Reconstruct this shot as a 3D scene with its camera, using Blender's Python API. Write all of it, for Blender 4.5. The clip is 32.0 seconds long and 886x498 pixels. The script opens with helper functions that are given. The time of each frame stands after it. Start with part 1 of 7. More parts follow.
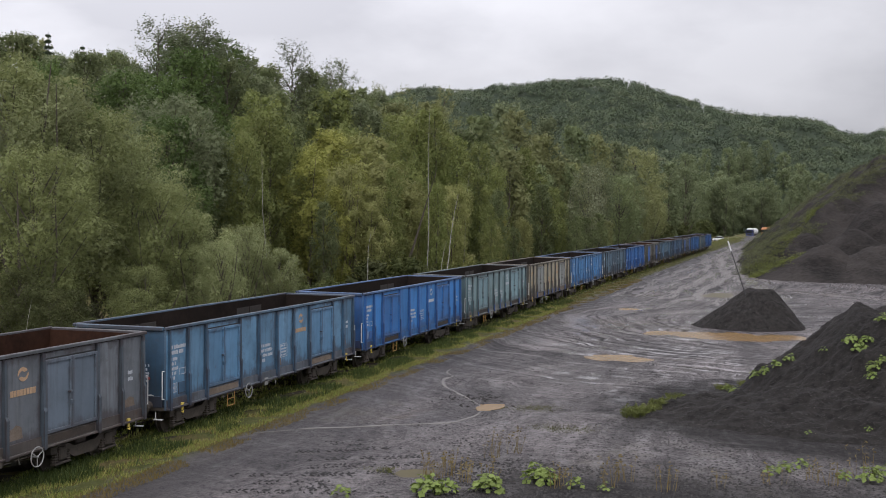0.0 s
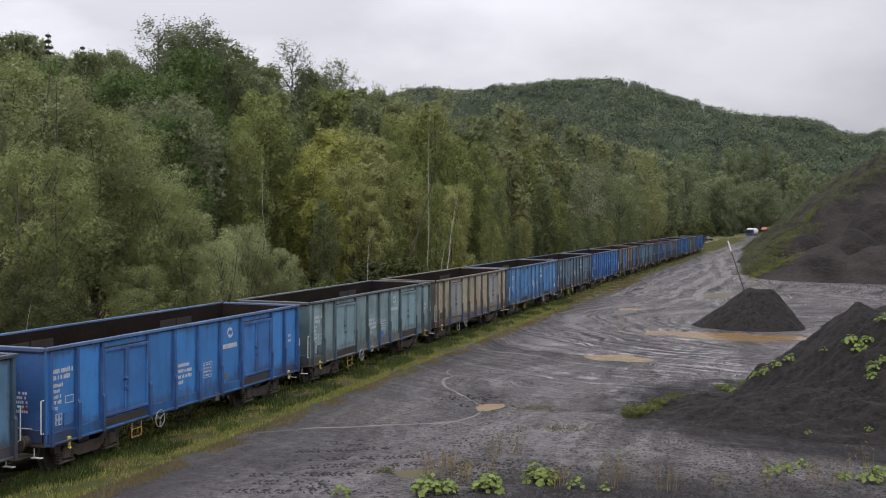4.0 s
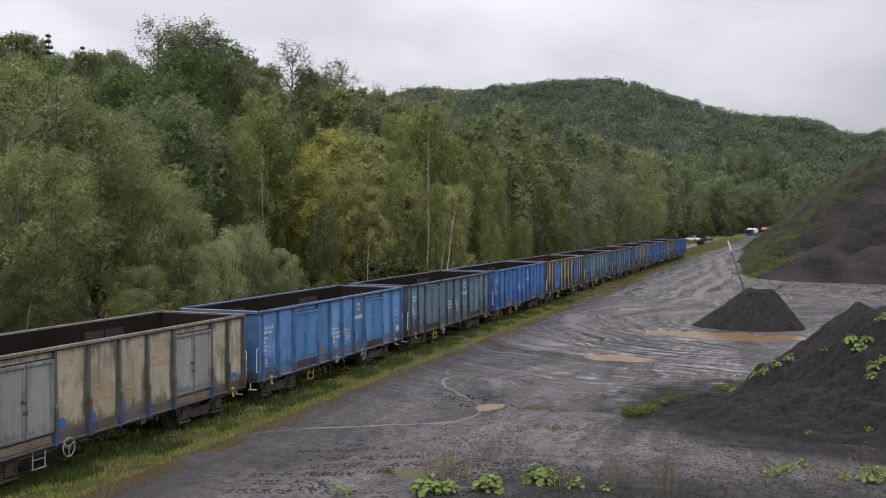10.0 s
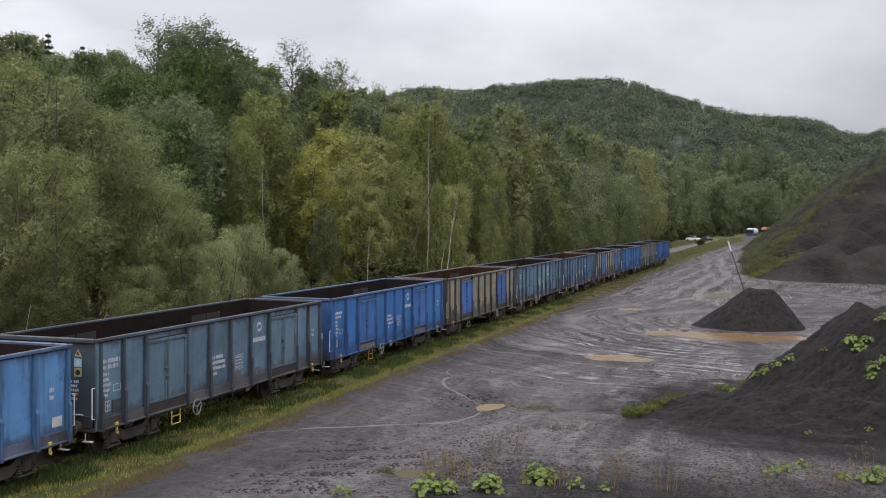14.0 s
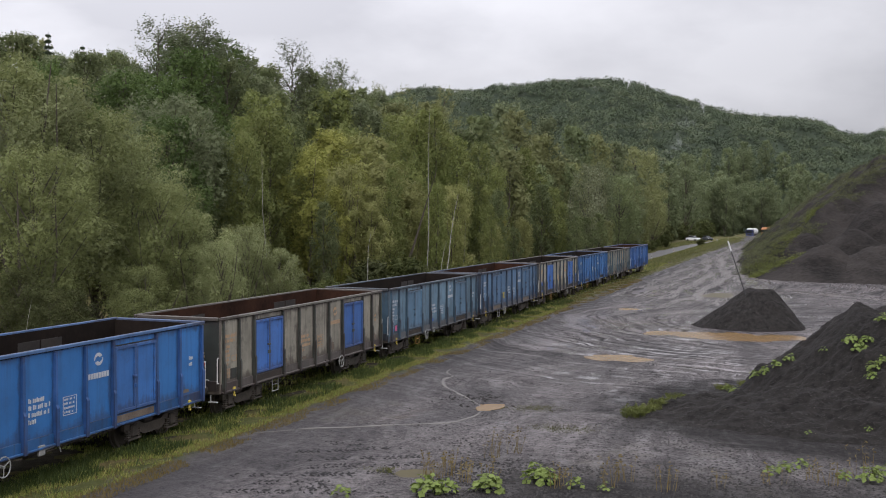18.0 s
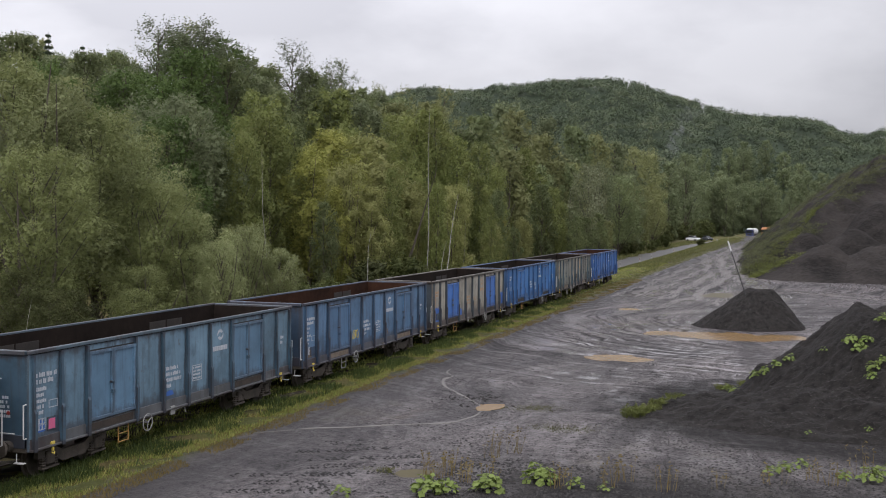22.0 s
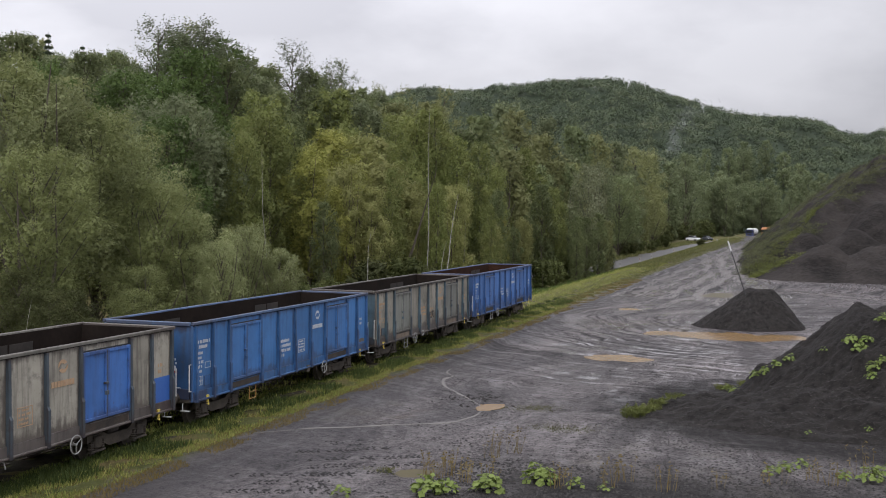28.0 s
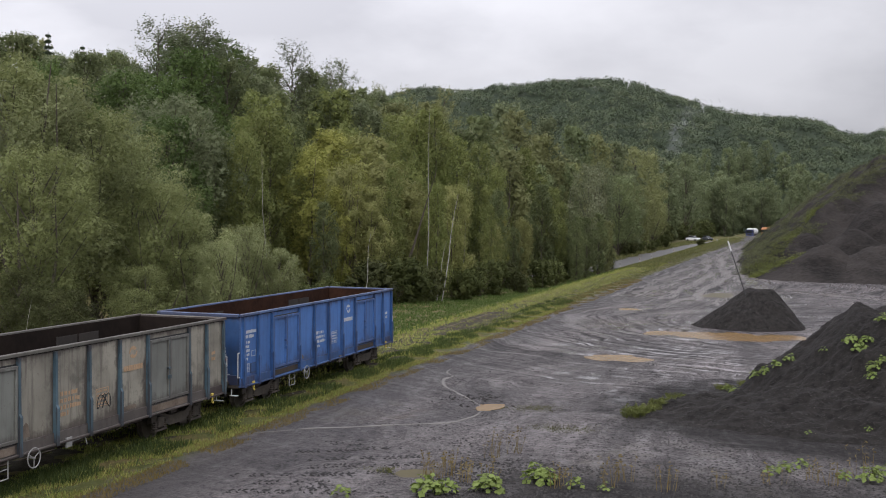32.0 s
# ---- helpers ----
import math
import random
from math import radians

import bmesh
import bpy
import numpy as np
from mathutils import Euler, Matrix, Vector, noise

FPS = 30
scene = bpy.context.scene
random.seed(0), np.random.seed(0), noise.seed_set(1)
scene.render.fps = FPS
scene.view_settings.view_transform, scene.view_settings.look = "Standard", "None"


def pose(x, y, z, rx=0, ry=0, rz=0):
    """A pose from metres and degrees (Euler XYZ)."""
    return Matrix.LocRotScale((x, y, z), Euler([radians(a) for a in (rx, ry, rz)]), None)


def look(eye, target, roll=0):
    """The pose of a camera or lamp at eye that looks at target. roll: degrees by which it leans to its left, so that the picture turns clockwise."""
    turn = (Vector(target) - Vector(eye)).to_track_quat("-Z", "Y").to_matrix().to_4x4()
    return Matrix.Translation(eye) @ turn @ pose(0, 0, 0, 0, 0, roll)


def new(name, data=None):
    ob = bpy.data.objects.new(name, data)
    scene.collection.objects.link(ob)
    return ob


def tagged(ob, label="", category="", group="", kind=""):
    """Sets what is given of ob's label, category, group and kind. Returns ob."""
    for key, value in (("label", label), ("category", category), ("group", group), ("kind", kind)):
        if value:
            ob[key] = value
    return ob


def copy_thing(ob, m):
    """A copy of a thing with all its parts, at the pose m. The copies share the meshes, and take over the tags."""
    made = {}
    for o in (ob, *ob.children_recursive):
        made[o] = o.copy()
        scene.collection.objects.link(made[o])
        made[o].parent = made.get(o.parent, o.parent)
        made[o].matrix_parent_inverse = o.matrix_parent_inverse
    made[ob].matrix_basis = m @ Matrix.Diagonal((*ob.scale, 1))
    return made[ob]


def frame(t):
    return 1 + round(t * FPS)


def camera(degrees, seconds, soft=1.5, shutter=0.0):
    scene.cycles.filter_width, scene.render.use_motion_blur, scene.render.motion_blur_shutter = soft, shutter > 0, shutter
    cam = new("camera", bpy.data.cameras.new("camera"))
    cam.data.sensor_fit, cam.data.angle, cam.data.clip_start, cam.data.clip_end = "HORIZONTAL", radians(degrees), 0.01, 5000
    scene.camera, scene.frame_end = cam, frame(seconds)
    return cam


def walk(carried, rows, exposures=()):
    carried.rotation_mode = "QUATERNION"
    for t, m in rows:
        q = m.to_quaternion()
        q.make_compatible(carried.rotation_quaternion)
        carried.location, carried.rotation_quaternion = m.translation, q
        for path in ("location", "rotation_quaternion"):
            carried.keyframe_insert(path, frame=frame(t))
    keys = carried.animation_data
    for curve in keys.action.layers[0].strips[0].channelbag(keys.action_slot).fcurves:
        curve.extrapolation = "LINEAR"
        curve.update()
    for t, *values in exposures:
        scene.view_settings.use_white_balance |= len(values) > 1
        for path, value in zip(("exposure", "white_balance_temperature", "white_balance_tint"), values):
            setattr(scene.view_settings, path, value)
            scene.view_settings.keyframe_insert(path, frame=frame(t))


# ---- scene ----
# A still camera on a bank beside a mine yard; an empty coal train rolls past.
# World: the track runs along +y at x = 0, z up.
DEG = 2 * math.degrees(math.atan(784 / 2007.0))
EYE = (16.65, 0.0, 6.15)
YAW, PITCH = 0.2978, -0.0299
cam = camera(DEG, 32.0, soft=0.95)
AIM = (EYE[0] - 100 * math.sin(YAW) * math.cos(PITCH), 100 * math.cos(YAW) * math.cos(PITCH), EYE[2] + 100 * math.sin(PITCH))
VIEW = look(EYE, AIM, 0.69)
walk(cam, [(0.0, VIEW), (32.0, VIEW)])

RAIL = 0.22      # top of the rails
YARD = 0.15      # level of the yard
ROADZ = -0.8     # level of the public road beyond the track
PITCH_W = 14.04  # length of a wagon over its buffers
LEN = 13.0       # length of a wagon body

# ---------------------------------------------------------------- light
world = bpy.data.worlds.new("overcast")
scene.world = world
world.use_nodes = True
wn, wl = world.node_tree.nodes, world.node_tree.links
wn.clear()
w_out, w_bg = wn.new("ShaderNodeOutputWorld"), wn.new("ShaderNodeBackground")
w_sky, w_mix = wn.new("ShaderNodeTexSky"), wn.new("ShaderNodeMix")
w_sky.sky_type, w_sky.sun_disc = "NISHITA", False
w_sky.sun_elevation, w_sky.sun_rotation = radians(38), radians(200)
w_mul = wn.new("ShaderNodeMix")
w_mul.data_type, w_mul.blend_type = "RGBA", "MULTIPLY"
w_mul.inputs[0].default_value = 1.0
w_mul.inputs[7].default_value = (0.09, 0.09, 0.09, 1)
wl.new(w_sky.outputs[0], w_mul.inputs[6])
w_tc, w_map = wn.new("ShaderNodeTexCoord"), wn.new("ShaderNodeMapping")
w_map.inputs["Scale"].default_value = (2.2, 2.2, 5.0)
w_n, w_r = wn.new("ShaderNodeTexNoise"), wn.new("ShaderNodeValToRGB")
w_n.inputs["Scale"].default_value, w_n.inputs["Detail"].default_value = 1.7, 6.0
w_n.inputs["Roughness"].default_value = 0.5
w_r.color_ramp.elements[0].position, w_r.color_ramp.elements[0].color = 0.38, (0.62, 0.616, 0.675, 1)
w_r.color_ramp.elements[1].position, w_r.color_ramp.elements[1].color = 0.64, (0.88, 0.874, 0.940, 1)
wl.new(w_tc.outputs["Generated"], w_map.inputs[0])
wl.new(w_map.outputs[0], w_n.inputs["Vector"])
wl.new(w_n.outputs["Fac"], w_r.inputs[0])
w_mix.data_type = "RGBA"
w_mix.inputs[0].default_value = 0.94
wl.new(w_mul.outputs[2], w_mix.inputs[6])
wl.new(w_r.outputs[0], w_mix.inputs[7])
wl.new(w_mix.outputs[2], w_bg.inputs[0])
# an overcast sky is about three times as bright overhead as at the horizon
w_sep, w_up = wn.new("ShaderNodeSeparateXYZ"), wn.new("ShaderNodeMapRange")
wl.new(w_tc.outputs["Generated"], w_sep.inputs[0])
wl.new(w_sep.outputs[2], w_up.inputs[0])
w_up.inputs[1].default_value, w_up.inputs[2].default_value = 0.12, 1.0
w_up.inputs[3].default_value, w_up.inputs[4].default_value = 1.06, 2.9
# and a little duller towards the east
w_dot, w_side, w_mm = wn.new("ShaderNodeVectorMath"), wn.new("ShaderNodeMapRange"), wn.new("ShaderNodeMath")
w_dot.operation, w_mm.operation = "DOT_PRODUCT", "MULTIPLY"
w_dot.inputs[1].default_value = (math.cos(YAW), math.sin(YAW), 0)
wl.new(w_tc.outputs["Generated"], w_dot.inputs[0])
wl.new(w_dot.outputs["Value"], w_side.inputs[0])
w_side.inputs[1].default_value, w_side.inputs[2].default_value = -0.2, 0.45
w_side.inputs[3].default_value, w_side.inputs[4].default_value = 1.06, 0.70
wl.new(w_up.outputs[0], w_mm.inputs[0])
wl.new(w_side.outputs[0], w_mm.inputs[1])
wl.new(w_mm.outputs[0], w_bg.inputs[1])
wl.new(w_bg.outputs[0], w_out.inputs[0])

sun_data = bpy.data.lights.new("sun", "SUN")
sun_data.energy, sun_data.angle, sun_data.color = 1.2, radians(40), (1.0, 0.97, 0.92)
sun = new("sun", sun_data)
sun.matrix_world = look((60, -80, 120), (0, 60, 0))
scene.view_settings.exposure = 0.0


# ---------------------------------------------------------------- materials
def node_mat(name):
    m = bpy.data.materials.new(name)
    m.use_nodes = True
    return m, m.node_tree.nodes, m.node_tree.links, m.node_tree.nodes["Principled BSDF"]


def ramp(nodes, stops):
    r = nodes.new("ShaderNodeValToRGB")
    e = r.color_ramp.elements
    while len(e) < len(stops):
        e.new(0.5)
    for k, (at, col) in enumerate(stops):
        e[k].position = at
        e[k].color = (*col, 1) if len(col) == 3 else col
    return r


def noise_node(nodes, links, vec, scale, detail=4.0, rough=0.55, w=None, dist=0.0):
    n = nodes.new("ShaderNodeTexNoise")
    n.inputs["Scale"].default_value, n.inputs["Detail"].default_value = scale, detail
    n.inputs["Roughness"].default_value, n.inputs["Distortion"].default_value = rough, dist
    if w is not None:
        n.noise_dimensions = "4D"
        links.new(w, n.inputs["W"])
    links.new(vec, n.inputs["Vector"])
    return n


def mapped(nodes, links, src, scale, turn=0.0):
    m = nodes.new("ShaderNodeMapping")
    m.inputs["Scale"].default_value = scale
    m.inputs["Rotation"].default_value = (0, 0, turn)
    links.new(src, m.inputs[0])
    return m.outputs[0]


def mix_col(nodes, links, fac, a, b, how="MIX"):
    m = nodes.new("ShaderNodeMix")
    m.data_type, m.blend_type = "RGBA", how
    for sock, val in ((m.inputs[0], fac), (m.inputs[6], a), (m.inputs[7], b)):
        if isinstance(val, (int, float)):
            sock.default_value = val
        elif isinstance(val, tuple):
            sock.default_value = (*val, 1)
        else:
            links.new(val, sock)
    return m.outputs[2]


def mathn(nodes, links, op, a, b=0.0, c=None):
    m = nodes.new("ShaderNodeMath")
    m.operation = op
    for k, val in enumerate((a, b) if c is None else (a, b, c)):
        if isinstance(val, (int, float)):
            m.inputs[k].default_value = val
        else:
            links.new(val, m.inputs[k])
    return m.outputs[0]


def bump_to(nodes, links, bsdf, height, strength, dist):
    b = nodes.new("ShaderNodeBump")
    b.inputs["Strength"].default_value, b.inputs["Distance"].default_value = strength, dist
    links.new(height, b.inputs["Height"])
    links.new(b.outputs[0], bsdf.inputs["Normal"])


def simple(name, a, b, scale=6.0, rough=0.6, metal=0.0, bump=0.15, dist=0.01, coords="Object", spec=0.5):
    m, n, l, s = node_mat(name)
    tc, info = n.new("ShaderNodeTexCoord"), n.new("ShaderNodeObjectInfo")
    w = mathn(n, l, "MULTIPLY", info.outputs["Random"], 40.0)
    big = noise_node(n, l, tc.outputs[coords], scale, 5, 0.6, w)
    fine = noise_node(n, l, tc.outputs[coords], scale * 9, 3, 0.6, w)
    r = ramp(n, [(0.3, a), (0.7, b)])
    l.new(mathn(n, l, "MULTIPLY_ADD", fine.outputs["Fac"], 0.35, mathn(n, l, "MULTIPLY", big.outputs["Fac"], 0.65)), r.inputs[0])
    l.new(r.outputs[0], s.inputs["Base Color"])
    s.inputs["Roughness"].default_value, s.inputs["Metallic"].default_value = rough, metal
    s.inputs["Specular IOR Level"].default_value = spec
    bump_to(n, l, s, fine.outputs["Fac"], bump, dist)
    return m


def paint(name, col, dirt=0.5, rust=0.35, gain=1.0, even=0.0):
    """Old wagon paint: sun-bleached patches, sooty streaks running down, chips of rust."""
    col = tuple(gain * c for c in col)
    m, n, l, s = node_mat(name)
    tc, info = n.new("ShaderNodeTexCoord"), n.new("ShaderNodeObjectInfo")
    w = mathn(n, l, "MULTIPLY", info.outputs["Random"], 60.0)
    vec = tc.outputs["Object"]
    fade = noise_node(n, l, vec, 0.9, 5, 0.6, w)
    streak = noise_node(n, l, mapped(n, l, vec, (7.0, 7.0, 0.55)), 1.0, 5, 0.65, w)
    chip = noise_node(n, l, vec, 5.5, 6, 0.75, w)
    tone = mathn(n, l, "MULTIPLY_ADD", info.outputs["Random"], 0.30, 0.85)
    pale = tuple(min(1, c * (1.15 - 0.1 * even) + 0.014 * (1 - even)) for c in col)
    deep = tuple(c * (0.66 + 0.2 * even) for c in col)
    r = ramp(n, [(0.34, deep), (0.5, col), (0.66, pale)])
    l.new(fade.outputs["Fac"], r.inputs[0])
    toned = mix_col(n, l, 1.0, r.outputs[0], tone, "MULTIPLY")
    soot = ramp(n, [(0.50, (0, 0, 0)), (0.74, (dirt, dirt, dirt))])
    l.new(streak.outputs["Fac"], soot.inputs[0])
    dirty = mix_col(n, l, soot.outputs[0], toned, (0.05, 0.042, 0.036))
    blot = noise_node(n, l, vec, 1.7, 6, 0.7, w)
    br = ramp(n, [(0.52, (0, 0, 0)), (0.66, (dirt, dirt, dirt))])
    l.new(blot.outputs["Fac"], br.inputs[0])
    dirty = mix_col(n, l, br.outputs[0], dirty, tuple(0.42 * c + 0.012 for c in col))
    # grime and rust creep in from the seams of each plate
    gs = n.new("ShaderNodeSeparateXYZ")
    l.new(tc.outputs["Generated"], gs.inputs[0])
    ey = mathn(n, l, "MINIMUM", gs.outputs[1], mathn(n, l, "SUBTRACT", 1.0, gs.outputs[1]))
    ez = mathn(n, l, "MINIMUM", mathn(n, l, "MULTIPLY", gs.outputs[2], 0.8), mathn(n, l, "SUBTRACT", 1.04, gs.outputs[2]))
    seam = mathn(n, l, "SUBTRACT", mathn(n, l, "MULTIPLY_ADD", blot.outputs["Fac"], 0.34, mathn(n, l, "MULTIPLY_ADD", streak.outputs["Fac"], 0.22, -0.17)), mathn(n, l, "MINIMUM", ey, ez))
    sr = ramp(n, [(0.0, (0, 0, 0)), (0.075, (0.5 + 0.45 * dirt,) * 3)])
    l.new(seam, sr.inputs[0])
    dirty = mix_col(n, l, sr.outputs[0], dirty, tuple(0.22 * c + 0.018 + 0.012 * (k == 0) for k, c in enumerate(col)))
    rr = ramp(n, [(0.60, (0, 0, 0)), (0.67, (rust, rust, rust))])
    l.new(chip.outputs["Fac"], rr.inputs[0])
    final = mix_col(n, l, rr.outputs[0], dirty, (0.085, 0.05, 0.035))
    l.new(final, s.inputs["Base Color"])
    s.inputs["Roughness"].default_value = 0.5
    l.new(mathn(n, l, "MULTIPLY_ADD", streak.outputs["Fac"], 0.3, 0.36), s.inputs["Roughness"])
    bump_to(n, l, s, mathn(n, l, "ADD", chip.outputs["Fac"], fade.outputs["Fac"]), 0.25, 0.012)
    return m


def leafy(name, a, b, c, glow=0.25, share=0.12, gain=1.0, speck=0.24, patchy=0.35, span=0.6):
    """Leaves: three tones drawn leaf by leaf, tree by tree; thin and partly translucent."""
    m, n, l, s = node_mat(name)
    a, b, c = (tuple(min(1.0, v * gain) for v in col) for col in (a, b, c))
    geo, info = n.new("ShaderNodeNewGeometry"), n.new("ShaderNodeObjectInfo")
    tc = n.new("ShaderNodeTexCoord")
    patch = noise_node(n, l, tc.outputs["Object"], patchy, 3, 0.5, mathn(n, l, "MULTIPLY", info.outputs["Random"], 30.0))
    t = mathn(n, l, "MULTIPLY_ADD", geo.outputs["Random Per Island"], speck, mathn(n, l, "MULTIPLY_ADD", patch.outputs["Fac"], span, 0.5 - 0.5 * span - 0.5 * speck))
    r = ramp(n, [(0.12, a), (0.55, b), (1.0 - share, c)])
    l.new(t, r.inputs[0])
    tone = mathn(n, l, "MULTIPLY_ADD", info.outputs["Random"], 0.36, 0.84)
    col = mix_col(n, l, 1.0, r.outputs[0], tone, "MULTIPLY")
    l.new(col, s.inputs["Base Color"])
    s.inputs["Roughness"].default_value = 0.62
    s.inputs["Specular IOR Level"].default_value = 0.25
    tr, mx = n.new("ShaderNodeBsdfTranslucent"), n.new("ShaderNodeMixShader")
    l.new(col, tr.inputs[0])
    mx.inputs[0].default_value = glow
    l.new(s.outputs[0], mx.inputs[1])
    l.new(tr.outputs[0], mx.inputs[2])
    l.new(mx.outputs[0], n["Material Output"].inputs[0])
    return m


def ground_mat():
    """Wet coal mud: curving tyre streaks of pale slurry, glossy films of water, grassy soil beside the track."""
    m, n, l, s = node_mat("wet_coal_mud")
    geo = n.new("ShaderNodeNewGeometry")
    pos = geo.outputs["Position"]
    sep = n.new("ShaderNodeSeparateXYZ")
    l.new(pos, sep.inputs[0])
    big = noise_node(n, l, pos, 0.09, 4, 0.55)
    mid = noise_node(n, l, pos, 0.6, 6, 0.65)
    fine = noise_node(n, l, pos, 9.0, 5, 0.75)
    # the ground is crossed by curving bands: bend the coordinates first
    warp = n.new("ShaderNodeVectorMath")
    warp.operation = "MULTIPLY_ADD"
    bigc = noise_node(n, l, pos, 0.07, 3, 0.55)
    l.new(bigc.outputs["Color"], warp.inputs[0])
    warp.inputs[1].default_value = (9.0, 9.0, 0.0)
    l.new(pos, warp.inputs[2])
    bent = warp.outputs[0]
    ruts = noise_node(n, l, mapped(n, l, bent, (2.4, 0.055, 1.0), radians(3)), 1.0, 5, 0.66)
    slant = noise_node(n, l, mapped(n, l, bent, (1.7, 0.2, 1.0), radians(38)), 1.0, 5, 0.65)
    # arcs where lorries swing round the small heap
    rel = n.new("ShaderNodeVectorMath")
    rel.operation = "SUBTRACT"
    rel.inputs[1].default_value = (21.0, 68.0, 0.0)
    l.new(pos, rel.inputs[0])
    rs = n.new("ShaderNodeSeparateXYZ")
    l.new(rel.outputs[0], rs.inputs[0])
    rl = mathn(n, l, "SQRT", mathn(n, l, "ADD", mathn(n, l, "MULTIPLY", rs.outputs[0], rs.outputs[0]), mathn(n, l, "MULTIPLY", rs.outputs[1], rs.outputs[1])))
    pc = n.new("ShaderNodeCombineXYZ")
    l.new(mathn(n, l, "MULTIPLY_ADD", big.outputs["Fac"], 6.0, rl), pc.inputs[0])
    l.new(mathn(n, l, "MULTIPLY", mathn(n, l, "ARCTAN2", rs.outputs[0], rs.outputs[1]), 14.0), pc.inputs[1])
    arcs = noise_node(n, l, mapped(n, l, pc.outputs[0], (2.4, 0.10, 1.0)), 1.0, 5, 0.66)
    calm = n.new("ShaderNodeMapRange")
    calm.inputs[1].default_value, calm.inputs[2].default_value = 37.0, 52.0
    calm.inputs[3].default_value, calm.inputs[4].default_value = 0.22, 1.0
    l.new(sep.outputs[1], calm.inputs[0])
    arcv = mathn(n, l, "MULTIPLY_ADD", mathn(n, l, "SUBTRACT", arcs.outputs["Fac"], 0.5), calm.outputs[0], 0.5)
    tread = noise_node(n, l, mapped(n, l, bent, (4.5, 2.2, 1.0), radians(20)), 1.0, 5, 0.7)
    specks = noise_node(n, l, mapped(n, l, pos, (4.0, 1.6, 1.0), radians(15)), 1.0, 4, 0.7)
    grit = noise_node(n, l, pos, 26.0, 3, 0.7)
    far = n.new("ShaderNodeMapRange")
    far.inputs[1].default_value, far.inputs[2].default_value = 68.0, 100.0
    l.new(sep.outputs[1], far.inputs[0])
    rut = n.new("ShaderNodeMix")
    l.new(far.outputs[0], rut.inputs[0])
    l.new(mathn(n, l, "ADD", mathn(n, l, "MULTIPLY_ADD", tread.outputs["Fac"], 0.2, mathn(n, l, "MULTIPLY_ADD", slant.outputs["Fac"], 0.3, -0.45)), mathn(n, l, "MULTIPLY_ADD", arcv, 1.05, 0.175)), rut.inputs[2])
    l.new(mathn(n, l, "MULTIPLY_ADD", ruts.outputs["Fac"], 1.25, mathn(n, l, "MULTIPLY_ADD", slant.outputs["Fac"], 0.4, -0.325)), rut.inputs[3])
    rutv = rut.outputs[0]
    zone = n.new("ShaderNodeMapRange")
    zone.inputs[1].default_value, zone.inputs[2].default_value = 4.4, 7.4
    l.new(mathn(n, l, "ADD", mathn(n, l, "MULTIPLY_ADD", big.outputs["Fac"], 5.0, sep.outputs[0]), mathn(n, l, "MULTIPLY_ADD", sep.outputs[1], 0.018, -3.6)), zone.inputs[0])
    zone2 = n.new("ShaderNodeMapRange")
    zone2.inputs[1].default_value, zone2.inputs[2].default_value = 29.0, 40.0
    l.new(sep.outputs[1], zone2.inputs[0])
    zz = mathn(n, l, "MULTIPLY", zone.outputs[0], mathn(n, l, "MULTIPLY_ADD", zone2.outputs[0], 0.85, 0.15))
    pale = ramp(n, [(0.515, (0, 0, 0)), (0.54, (0.7, 0.7, 0.7)), (0.62, (1, 1, 1))])
    l.new(mathn(n, l, "ADD", rutv, mathn(n, l, "MULTIPLY_ADD", big.outputs["Fac"], 0.24, -0.12)), pale.inputs[0])
    palef = mathn(n, l, "MULTIPLY", pale.outputs[0], zz)
    mud = ramp(n, [(0.42, (0.009, 0.0082, 0.0086)), (0.475, (0.076, 0.0680, 0.0688)), (0.525, (0.106, 0.0945, 0.0952)), (0.58, (0.155, 0.1380, 0.1380))])
    l.new(mathn(n, l, "MULTIPLY_ADD", fine.outputs["Fac"], 0.5, mathn(n, l, "MULTIPLY_ADD", grit.outputs["Fac"], 0.42, mathn(n, l, "MULTIPLY_ADD", rutv, 0.5, -0.21))), mud.inputs[0])
    col = mix_col(n, l, mathn(n, l, "MULTIPLY", palef, 0.8), mud.outputs[0], (0.175, 0.151, 0.156))
    dark = ramp(n, [(0.60, (0, 0, 0)), (0.66, (0.8, 0.8, 0.8))])
    l.new(specks.outputs["Fac"], dark.inputs[0])
    col = mix_col(n, l, mathn(n, l, "MULTIPLY", dark.outputs[0], mathn(n, l, "SUBTRACT", 1.0, far.outputs[0])), col, (0.010, 0.009, 0.0095))
    brown = ramp(n, [(0.54, (0, 0, 0)), (0.66, (0.7, 0.7, 0.7))])
    l.new(mathn(n, l, "MULTIPLY_ADD", mid.outputs["Fac"], 0.35, mathn(n, l, "MULTIPLY", big.outputs["Fac"], 0.65)), brown.inputs[0])
    col = mix_col(n, l, brown.outputs[0], col, (0.072, 0.062, 0.042))
    # broad wetter and drier stretches, and a strip of smooth dark dust beside the grass
    stretch_n = noise_node(n, l, mapped(n, l, bent, (0.42, 0.16, 1.0), radians(24)), 1.0, 4, 0.6)
    wet = ramp(n, [(0.38, (0.70, 0.70, 0.71)), (0.50, (1.06, 1.06, 1.06)), (0.64, (1.38, 1.37, 1.36))])
    l.new(stretch_n.outputs["Fac"], wet.inputs[0])
    col = mix_col(n, l, 1.0, col, wet.outputs[0], "MULTIPLY")
    dust = n.new("ShaderNodeMapRange")
    dust.inputs[1].default_value, dust.inputs[2].default_value = 5.4, 3.6
